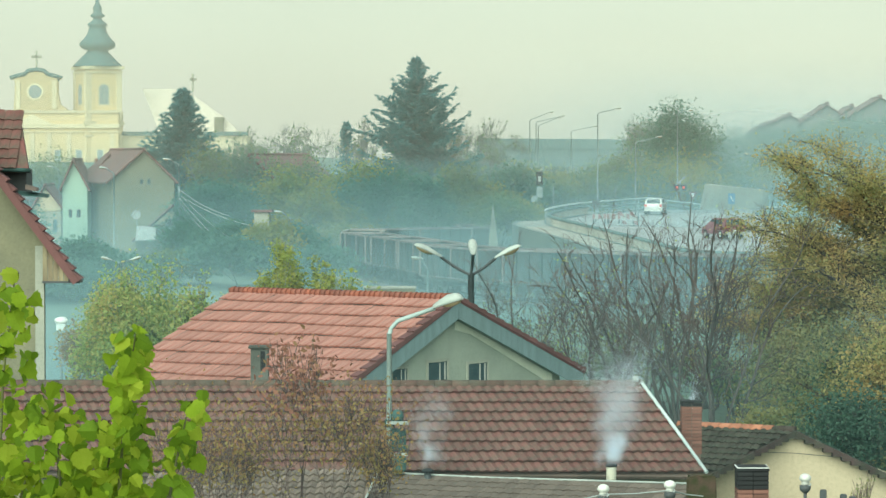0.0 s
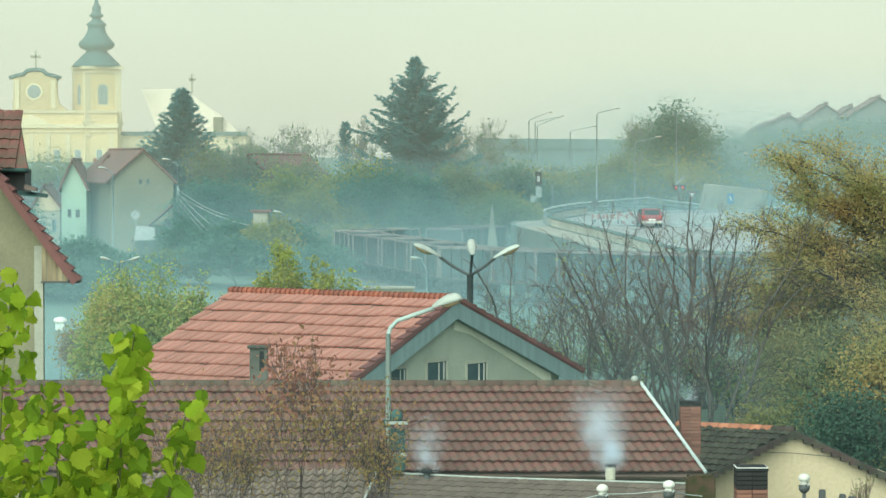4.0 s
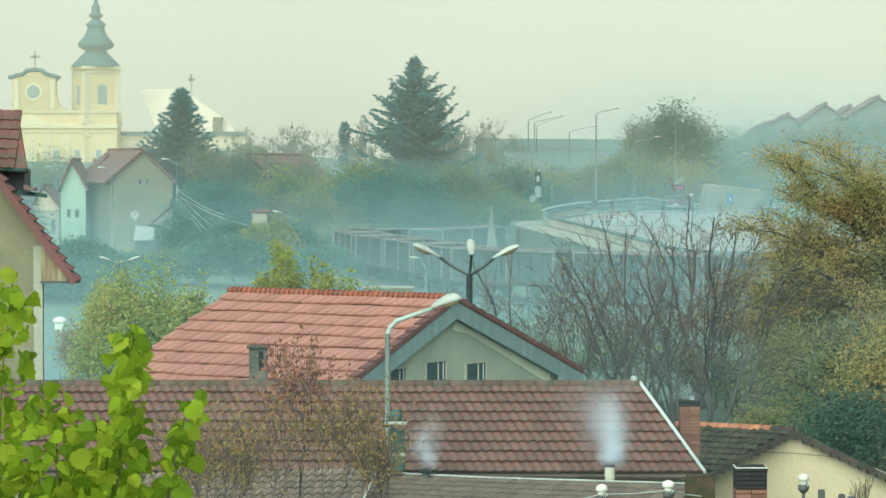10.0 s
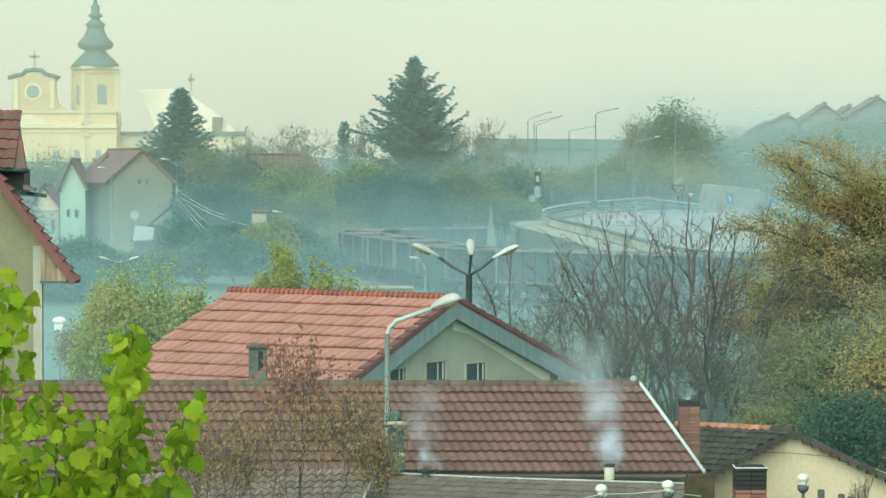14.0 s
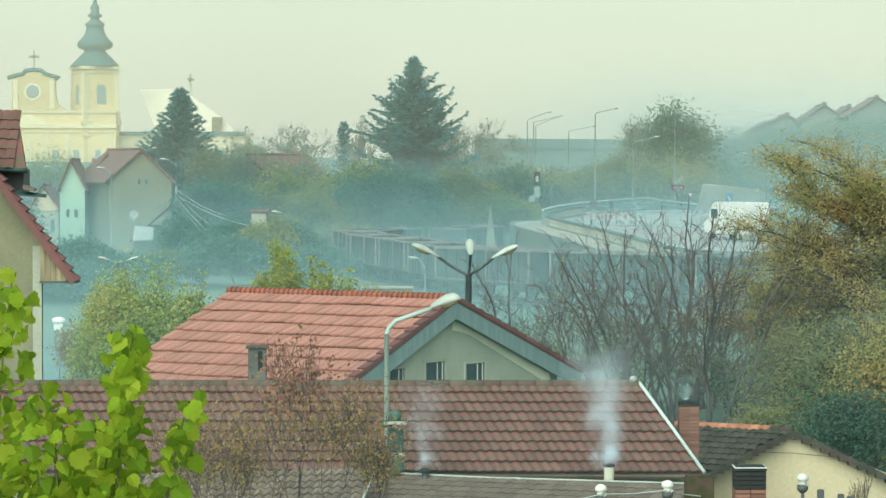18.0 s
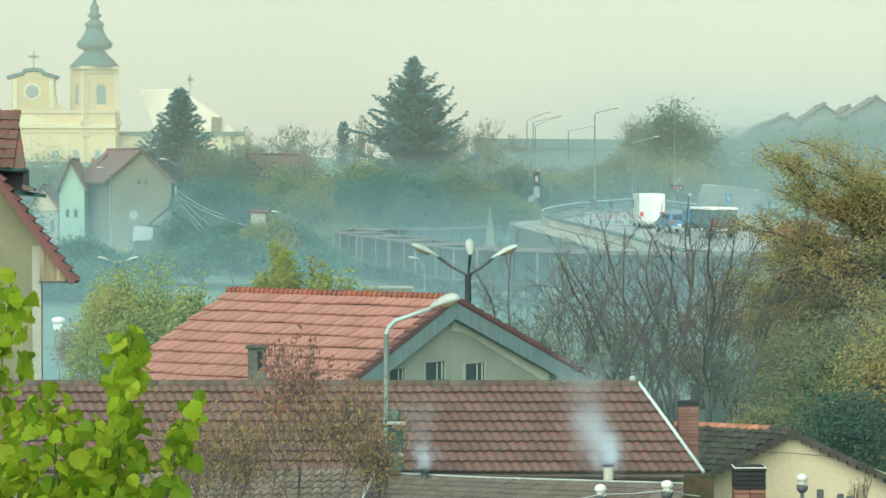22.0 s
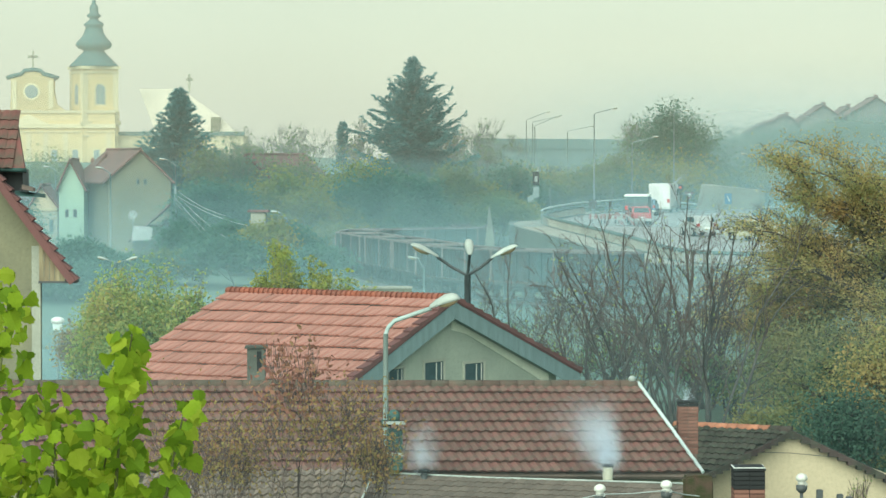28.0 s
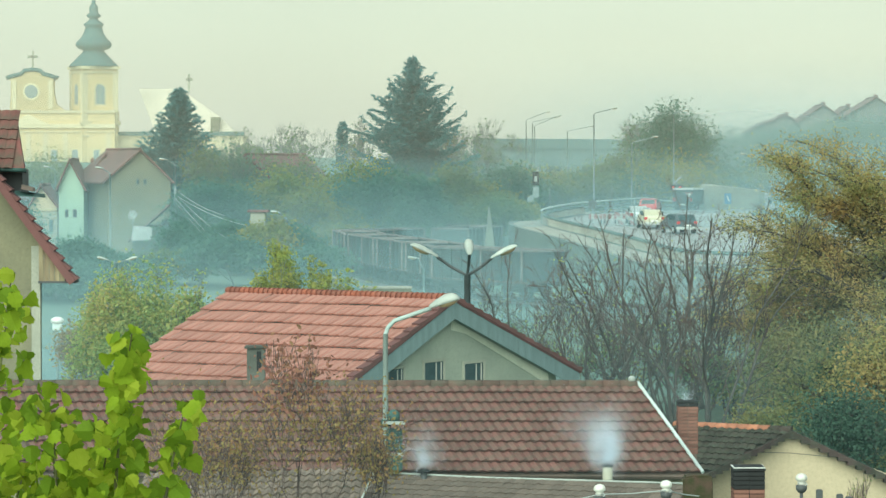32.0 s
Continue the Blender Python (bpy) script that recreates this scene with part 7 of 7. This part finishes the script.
# ---- the goods train ----
def wagon(label, body, rim, inner):
    """An open goods wagon, its length along x, standing on the rails at z = 0."""
    t = thing("goods_wagon", Matrix.Identity(4), label, "wagon", "train wagons")
    L, W, Z0, Z1 = 9.7, 2.8, 1.05, 2.9
    for s in (-1, 1):
        part("side_wall", bx(-L / 2, L / 2, s * W / 2 - 0.05, s * W / 2 + 0.05, Z0, Z1 - 0.1), M[body], t)
        part("top_rail", bx(-L / 2 - 0.06, L / 2 + 0.06, s * W / 2 - 0.10, s * W / 2 + 0.12, Z1 - 0.12, Z1, 0.02), M[rim], t, "worn pale top rail")
        part("end_wall", bx(s * L / 2 - 0.05, s * L / 2 + 0.05, -W / 2, W / 2, Z0, Z1 - 0.02), M[body], t)
        part("end_rail", bx(s * L / 2 - 0.08, s * L / 2 + 0.12, -W / 2 + 0.12, W / 2 - 0.12, Z1 - 0.13, Z1 + 0.005, 0.02), M[rim], t)
        part("sole_bar", bx(-L / 2, L / 2, s * W / 2 * 0.86 - 0.08, s * W / 2 * 0.86 + 0.08, Z0 - 0.28, Z0), M["dark"], t)
        for k in range(10):
            x = -L / 2 + 0.12 + k * (L - 0.24) / 9
            pale = k in (0, 4, 9)
            part("rib", bx(x - 0.06, x + 0.06, s * (W / 2 + 0.05), s * (W / 2 + 0.15), Z0 - 0.05, Z1 - 0.1), M[rim if pale else body], t, "pale worn stanchion" if pale else "")
        for k in (0, 1):
            part("door", bx(-0.95 + k * 0.98, 0.0 + k * 0.98 - 0.03, s * (W / 2 + 0.05), s * (W / 2 + 0.09), Z0 + 0.05, Z1 - 0.25, 0.01), M[body], t, "side door leaf")
        for k in (-0.85, 0.85):
            bf = part("buffer", tube((s * (L / 2), k, 1.0), (s * (L / 2 + 0.42), k, 1.0), 0.08, 0.08, 8), M["dark"], t)
            part("buffer_head", tube((s * (L / 2 + 0.38), k, 1.0), (s * (L / 2 + 0.44), k, 1.0), 0.2, 0.2, 12), M["dark"], bf)
    part("floor", bx(-L / 2, L / 2, -W / 2, W / 2, Z0 - 0.1, Z0 + 0.05), M[inner], t)
    for s in (-1, 1):
        bg = part("bogie", bx(s * 3.1 - 1.15, s * 3.1 + 1.15, -1.0, 1.0, 0.42, 0.72, 0.05), M["dark"], t)
        for dx in (-0.85, 0.85):
            for dy in (-0.76, 0.76):
                part("wheel", tube((s * 3.1 + dx, dy - 0.06, 0.44), (s * 3.1 + dx, dy + 0.06, 0.44), 0.46, 0.46, 16), M["dark"], bg)
    return t


W_A = wagon("dark rust-brown open goods wagon with worn pale top rails", "wagon", "wagon_rim", "wagon_in")
W_B = wagon("dusty open goods wagon with a pale painted interior", "wagon", "wagon_pale", "wagon_pale")
train = []
N_WAG, PITCH_W, SPEED = 14, 10.65, 1.55
TAIL = 131.0                                  # path length of the last wagon's end at 32 s
for i in range(N_WAG):
    src = W_B if i in (9, 12) else W_A
    first = (src is W_A and not any(w is W_A for w in train)) or (src is W_B and not any(w is W_B for w in train))
    train.append(src if first else copy_thing(src, Matrix.Identity(4)))


# ---- road vehicles ----
def car(name, paint, label, kind="hatch"):
    """A vehicle heading along +x, standing on z = 0."""
    t = thing(name, Matrix.Identity(4), label, "van" if kind == "van" else "lorry" if kind == "lorry" else "car", "road vehicles")
    if kind == "van":
        L, W, H = 5.4, 2.0, 2.65
        prof = [(-2.7, 0.35), (-2.7, 2.5), (-2.6, 2.65), (1.2, 2.65), (1.6, 2.5), (2.2, 1.45), (2.65, 1.2), (2.7, 0.4)]
    elif kind == "lorry":
        L, W, H = 6.4, 2.0, 2.2
        prof = [(-3.2, 0.75), (-3.2, 0.95), (3.2, 0.95), (3.2, 0.6), (1.2, 0.6)]
    else:
        L, W, H = 4.0, 1.68, 1.46
        prof = [(-2.0, 0.32), (-2.02, 0.75), (-1.95, 0.95), (-1.72, 1.38), (-1.45, 1.45), (0.1, 1.46), (0.45, 1.38), (1.1, 0.98), (1.85, 0.80), (2.0, 0.6), (2.0, 0.3)]
        if kind == "saloon":
            prof = [(-2.15, 0.32), (-2.18, 0.80), (-2.1, 0.98), (-1.55, 1.02), (-0.95, 1.40), (-0.6, 1.45), (0.2, 1.45), (0.5, 1.38), (1.1, 0.98), (1.95, 0.80), (2.1, 0.6), (2.1, 0.3)]
    bm = slab([Vector((x, -W / 2, z)) for x, z in prof], (0, W, 0))
    if kind in ("hatch", "saloon"):
        for v in bm.verts:
            if v.co.z > 1.0:
                v.co.y *= 0.84
            v.co.y *= 1 - 0.05 * abs(v.co.x) / 2
    bmesh.ops.bevel(bm, geom=bm.edges[:], offset=0.05, segments=2, affect="EDGES")
    body = part("body", bm, M[paint], t)
    if kind == "lorry":
        part("cab", bx(1.4, 3.15, -0.98, 0.98, 0.7, 2.0, 0.12), M["car_blue"], t, "blue cab")
        part("windscreen", bx(3.1, 3.17, -0.85, 0.85, 1.3, 1.85, 0.02), M["pane"], t)
        bxs = part("cargo_body", bx(-3.2, 1.25, -0.98, 0.98, 0.95, 2.0, 0.04), M["tarp"], t, "dark tarpaulin-covered cargo body")
        part("roof", bx(-3.28, 1.3, -1.03, 1.03, 2.0, 2.18, 0.04), M["white"], bxs, "flat white roof")
        part("tailboard", bx(-3.25, -3.19, -0.95, 0.95, 0.98, 1.5, 0.01), M["car_dark"], bxs)
    elif kind == "van":
        part("rear_door", bx(-2.74, -2.69, -0.92, -0.02, 0.5, 2.4, 0.02), M[paint], t)
        part("rear_door", bx(-2.74, -2.69, 0.02, 0.92, 0.5, 2.4, 0.02), M[paint], t)
        part("windscreen", slab([(1.68, -0.85, 2.42), (2.2, -0.9, 1.5), (2.2, 0.9, 1.5), (1.68, 0.85, 2.42)], (0.04, 0, 0.03)), M["pane"], t)
        for s in (-1, 1):
            part("side_window", bx(0.9, 1.7, s * 1.0 - 0.02, s * 1.0 + 0.02, 1.5, 2.15, 0.01), M["pane"], t)
    else:
        zr0, zr1, xr0, xr1 = (1.03, 1.36, -1.50, -0.98) if kind == "saloon" else (1.0, 1.36, -1.95, -1.74)
        part("rear_window", slab([(xr0 - 0.02, -W * 0.36, zr0), (xr0 - 0.02, W * 0.36, zr0), (xr1 - 0.02, W * 0.34, zr1), (xr1 - 0.02, -W * 0.34, zr1)], (0.05, 0, -0.01)), M["pane"], t)
        part("windscreen", slab([(0.52, -W * 0.34, 1.37), (1.08, -W * 0.38, 1.02), (1.08, W * 0.38, 1.02), (0.52, W * 0.34, 1.37)], (0.03, 0, 0.03)), M["pane"], t)
        for s in (-1, 1):
            y = s * W * 0.445
            part("side_window", slab([(-1.45, y, 1.03), (0.85, y, 1.03), (0.3, y * 0.97, 1.35), (-1.3, y * 0.97, 1.35)], (0, s * 0.03, 0)), M["pane"], t)
    x_r = prof[0][0]
    for s in (-1, 1):
        part("tail_light", bx(x_r - 0.06, x_r + 0.04, s * (W / 2 - 0.30), s * (W / 2 - 0.06), 0.72 if kind not in ("van", "lorry") else 0.9, 0.92 if kind not in ("van", "lorry") else 1.25, 0.01), M["tail_red"], t)
        part("headlight", bx(-x_r - 0.06, -x_r + 0.03, s * (W / 2 - 0.42), s * (W / 2 - 0.1), 0.6, 0.78, 0.01), M["white"], t)
    part("bumper", bx(x_r - 0.10, x_r + 0.06, -W / 2 + 0.02, W / 2 - 0.02, 0.32, 0.52, 0.03), M["car_silver" if kind != "lorry" else "dark"], t)
    part("plate_bar", bx(x_r - 0.115, x_r - 0.10, -0.26, 0.26, 0.56, 0.67), M["white"], t, "plain pale plate")
    xs = (-1.3, 1.3) if kind in ("hatch", "saloon") else (-1.7, 1.75) if kind == "van" else (-1.9, 2.1)
    for x in xs:
        for s in (-1, 1):
            wh = part("wheel", tube((x, s * (W / 2 - 0.2), 0.31), (x, s * (W / 2 + 0.01), 0.31), 0.31 if kind != "lorry" else 0.42, 0.31 if kind != "lorry" else 0.42, 14), M["tyre"], t)
            part("rim", tube((x, s * (W / 2 - 0.02), 0.31), (x, s * (W / 2 + 0.02), 0.31), 0.19, 0.19, 10), M["car_silver"], wh)
    return t


silver = car("hatchback", "car_silver", "silver hatchback driving up the road")
maroon = car("hatchback", "car_maroon", "dark red hatchback with a silver bumper")
van = car("panel_van", "car_white", "tall plain white panel van", "van")
blue = car("hatchback", "car_blue", "blue hatchback following the van")
lorry = car("lorry", "dark", "small lorry with a flat white roof and dark body", "lorry")
red = car("hatchback", "car_red", "bright red hatchback with pale bumper")
pale = car("saloon_car", "car_silver", "silver-grey saloon car on the road", "saloon")
yellow = car("saloon_car", "car_yellow", "pale yellow saloon taxi on the road", "saloon")
darkc = car("hatchback", "car_dark", "dark grey hatchback on the road")


# ---- smoke and birds ----
def speck_mesh(name, V, mat_key):
    """One loose triangle for each three points."""
    n = len(V) // 3
    me = bpy.data.meshes.new(name)
    me.vertices.add(n * 3)
    me.vertices.foreach_set("co", V.astype(np.float32).ravel())
    me.loops.add(n * 3)
    me.loops.foreach_set("vertex_index", np.arange(n * 3, dtype=np.int32))
    me.polygons.add(n)
    me.polygons.foreach_set("loop_start", np.arange(0, n * 3, 3, dtype=np.int32))
    me.update(calc_edges=True)
    me.materials.append(M[mat_key])
    return me


def puff_mesh(seed, n, size, r):
    """A soft clot of smoke: very many fine specks in uneven lobes, denser at the heart."""
    rng = np.random.default_rng(seed)
    lobes = rng.normal(size=(7, 3)) * 0.36
    C = lobes[rng.integers(0, 7, n)] + rng.normal(size=(n, 3)) * np.array([0.24, 0.24, 0.27])
    return speck_mesh("puff", (C[:, None, :] + rng.normal(size=(n, 3, 3)) * size / r).reshape(-1, 3), "smoke")


PLUMES = []
for name, at, k, scale, label in (("smoke_plume", S(1078, 822, 62.0), 8, 1.0, "pale blue-white smoke rising from the flue pipe"), ("smoke_plume", S(752, 828, 62.6), 6, 0.72, "faint thin smoke rising from the roof vent"), ("smoke_plume", S(1219, 716, 65.4), 3, 0.3, "faint wisp of smoke over the brick chimney")):
    pl = thing(name, Matrix.Translation(at), label, "smoke")
    puffs = []
    for i in range(k):
        f = (i / (k - 1)) ** 1.35
        r = scale * (0.29 + 0.50 * f ** 0.9)
        me = puff_mesh(300 + i + k * 10, int((40000 + 12000 * f) * (1 if scale == 1 else 0.3 if k > 3 else 0.06)), 0.0016, r)
        ob = tagged(new("puff", me), kind="stuff")
        ob.parent = pl
        ob.scale = (r, r, r * (1.15 if i > 0 else 1.3))
        puffs.append((ob, f, r))
    PLUMES.append((pl, puffs, scale))


def bird(label, coat):
    t = thing("bird", Matrix.Identity(4), label, "bird", "birds")
    part("body", sphere((0, 0, 0), 0.17, 0.055, 0.05), M[coat], t)
    part("head", sphere((0.18, 0, 0.03), 0.05, 0.04, 0.04), M[coat], t)
    part("tail", slab([(-0.15, -0.03, 0), (-0.30, -0.06, 0), (-0.30, 0.06, 0), (-0.15, 0.03, 0)], (0, 0, 0.012)), M[coat], t)
    wings = [part("wing", slab([(0.07, s * 0.03, 0.02), (0.05, s * 0.22, 0.03), (-0.04, s * 0.36, 0.02), (-0.06, s * 0.2, 0.02), (-0.06, s * 0.03, 0.02)], (0, 0, 0.012)), M[coat], t) for s in (1, -1)]
    return t, wings


birds = [bird("brown-grey bird flying low across the roofs", "feather"), bird("dark bird crossing the sky", "car_dark")]



# ---- tiles, laid last ----
for k, r in enumerate(TILES):
    nm, w, h, waves, amp, thick, mk = r["me"]
    lay_tiles(r["parent"], r["m"], wave_tile("tile", w, h, waves, amp, thick, M[mk], skew=r.get("skew", 0.0)), w, h, r["cols"], r["rows"], r["keep"], r["jitter"], 7 + k, near=r["near"], wave=r.get("wave", 0.0), skew=r.get("skew", 0.0))


# ---- everything that moves ----
def heading(way, s, z, half=1.2):
    a, b, c = way(s - half), way(s + half), way(s)
    d = b - a
    return Matrix.Translation((c[0], c[1], z)) @ Matrix.Rotation(math.atan2(d[1], d[0]), 4, "Z")


def drive(thing_, rows, v0=5.0, v1=6.0):
    """Rows of seconds and metres along the lane; before and after them the vehicle keeps its pace."""
    rows = list(rows)
    if rows[0][0] > 0:
        rows = [(0, rows[0][1] - v0 * rows[0][0])] + rows
    if rows[-1][0] < 32:
        rows = rows + [(32.0, rows[-1][1] + v1 * (32 - rows[-1][0]))]
    ts, ss = [r[0] for r in rows], [r[1] for r in rows]
    times = sorted({*ts, *np.arange(0, 32.01, 0.5)})
    keys = []
    for t in times:
        s = float(np.interp(t, ts, ss))
        keys.append((float(t), heading(LANE, s, road_z(LANE(s)[1]) + 0.03)))
    walk(thing_, keys)


def motions():
    for i, w in enumerate(train):
        rows = []
        for t in np.arange(0, 32.01, 1.0):
            s = TAIL + PITCH_W * (i + 0.5) + SPEED * (t - 32)
            rows.append((float(t), heading(RAIL, s, RAIL_Z, 3.1)))
        walk(w, rows)
    drive(silver, [(0, 378.8), (0.5, 383.8), (1, 390.2), (1.5, 396.5)])
    drive(maroon, [(1.5, 331.8), (2, 334.8), (2.5, 338), (3, 340.5), (3.5, 343.5), (5.5, 352.2), (6, 354), (6.5, 357.2), (7, 361.2), (7.5, 366), (8, 370), (8.5, 376), (9, 381.2), (9.5, 387.5), (10, 393.5)])
    drive(van, [(18.5, 324.5), (19, 327), (19.5, 330.2), (20, 333), (20.5, 336), (21, 339), (21.5, 342), (22, 345), (23, 350), (24, 354.5), (25, 360), (25.5, 363.5), (27.5, 381), (28, 386.5), (28.5, 392.5), (29, 397.5), (29.5, 401.5)])
    drive(blue, [(21, 329), (21.5, 331.8), (22, 335), (22.5, 339), (23, 343), (24, 347.5), (25, 353), (25.5, 356.5), (27.5, 370), (29, 384.5), (29.5, 389), (30, 392.2)], 4.0)
    drive(lorry, [(21, 321), (22, 326.5), (23, 332.5), (24, 338.2), (25, 344), (25.5, 347), (27.5, 358.5), (28.5, 366), (29, 370), (29.5, 375.5), (30, 381.8), (31, 392.5)], 4.0)
    drive(red, [(23.5, 323), (24, 327), (24.5, 330.8), (25, 334), (25.5, 337), (27.5, 348.5), (28, 351), (28.5, 353.5), (29, 356.5), (30, 362), (31, 368), (32, 377)], 4.5)
    drive(pale, [(28.5, 331.2), (29, 333.5), (29.5, 336.5), (30, 340.2), (31, 347), (32, 352)], 4.5)
    drive(yellow, [(30, 330), (31, 336.5), (32, 343)], 5.0)
    drive(darkc, [(31, 326), (32, 333.5)], 5.5)
    # wind: how far the smoke leans, in metres at the top of the plume, and how high it climbs
    wind = [(0, 0.25, 1.7), (1, 0.1, 1.6), (2, -0.05, 1.2), (3, -0.25, 1.2), (4.5, -1.0, 1.1), (6, -1.7, 0.95), (7, -1.2, 1.1), (8, -0.3, 1.4), (9, -0.1, 1.3), (10, 0.1, 1.5), (11, 0.0, 1.6), (12, -0.25, 1.8), (13, -0.55, 2.0),
            (14, -0.3, 1.9), (17, -0.2, 1.9), (18, -0.3, 2.0), (19, -0.55, 2.1), (20, -0.45, 1.8), (21, -0.6, 1.5), (22, -0.6, 0.95), (23, -0.5, 1.0), (24, -0.5, 1.0), (25, -0.2, 0.95), (27.5, -0.5, 1.3), (28, -0.35, 1.35), (29, -0.5, 1.2), (30, -0.4, 1.1), (31, -0.2, 1.0), (32, -0.1, 1.0)]
    for n, (pl, puffs, scale) in enumerate(PLUMES):
        for i, (ob, f, r) in enumerate(puffs):
            keys = []
            for t in np.arange(0, 32.01, 0.5):
                lag = max(0.0, t - f * 1.2)
                lean = float(np.interp(lag, [w[0] for w in wind], [w[1] for w in wind]))
                rise = float(np.interp(lag, [w[0] for w in wind], [w[2] for w in wind]))
                rise = rise if rise > 1.5 else rise * (0.72 if t < 20 else 0.52)
                g = min(1.0, max(0.03, f + 0.10 * math.sin(1.9 * t + 2.1 * i + n)))
                p = Vector((lean * g ** 1.3 * (scale if n == 0 else 0.25) + 0.07 * math.sin(1.3 * t + i * 1.7), 0.06 * math.sin(t + i), 0.16 * scale + rise * scale * g ** 0.9))
                keys.append((float(t), Matrix.Translation(p) @ Matrix.Rotation(0.5 * math.sin(0.4 * t + i * 1.3), 4, "Z")))
            walk(ob, keys)
    for (b, wings), way in zip(birds, ([(0, 45, -300, 840), (16.2, 45, -300, 836), (16.7, 45, 520, 836), (17.0, 45, 912, 828), (17.2, 45, 1170, 826), (17.5, 45, 1480, 815), (18.2, 45, 2200, 740), (32, 45, 2600, 700)],
                                       [(0, 190, 2600, 330), (29.4, 190, 2300, 300), (30.6, 190, 1394, 174), (30.8, 190, 1301, 124), (31.0, 190, 1188, 100), (31.2, 190, 1026, 48), (31.6, 190, 800, -40), (32, 190, 500, -110)])):
        pts = [(t, S(a, h, d)) for t, d, a, h in way]
        keys = []
        for k, (t, p) in enumerate(pts):
            d = pts[min(k + 1, len(pts) - 1)][1] - pts[max(k - 1, 0)][1]
            keys.append((t, Matrix.Translation(p) @ Matrix.Rotation(math.atan2(d.y, d.x), 4, "Z")))
        walk(b, keys)
        lo, hi = (16.0, 18.6) if way[0][1] == 45 else (29.4, 32.0)
        for s, w in zip((1, -1), wings):
            beat = [(0.0, pose(0, 0, 0, 20 * s))] + [(float(t), pose(0, 0, 0, s * (35 * math.sin(t * 26) + 8))) for t in np.arange(lo, hi, 0.1)]
            if beat[-1][0] < 32:
                beat.append((32.0, pose(0, 0, 0, 20 * s)))
            walk(w, beat)


motions()
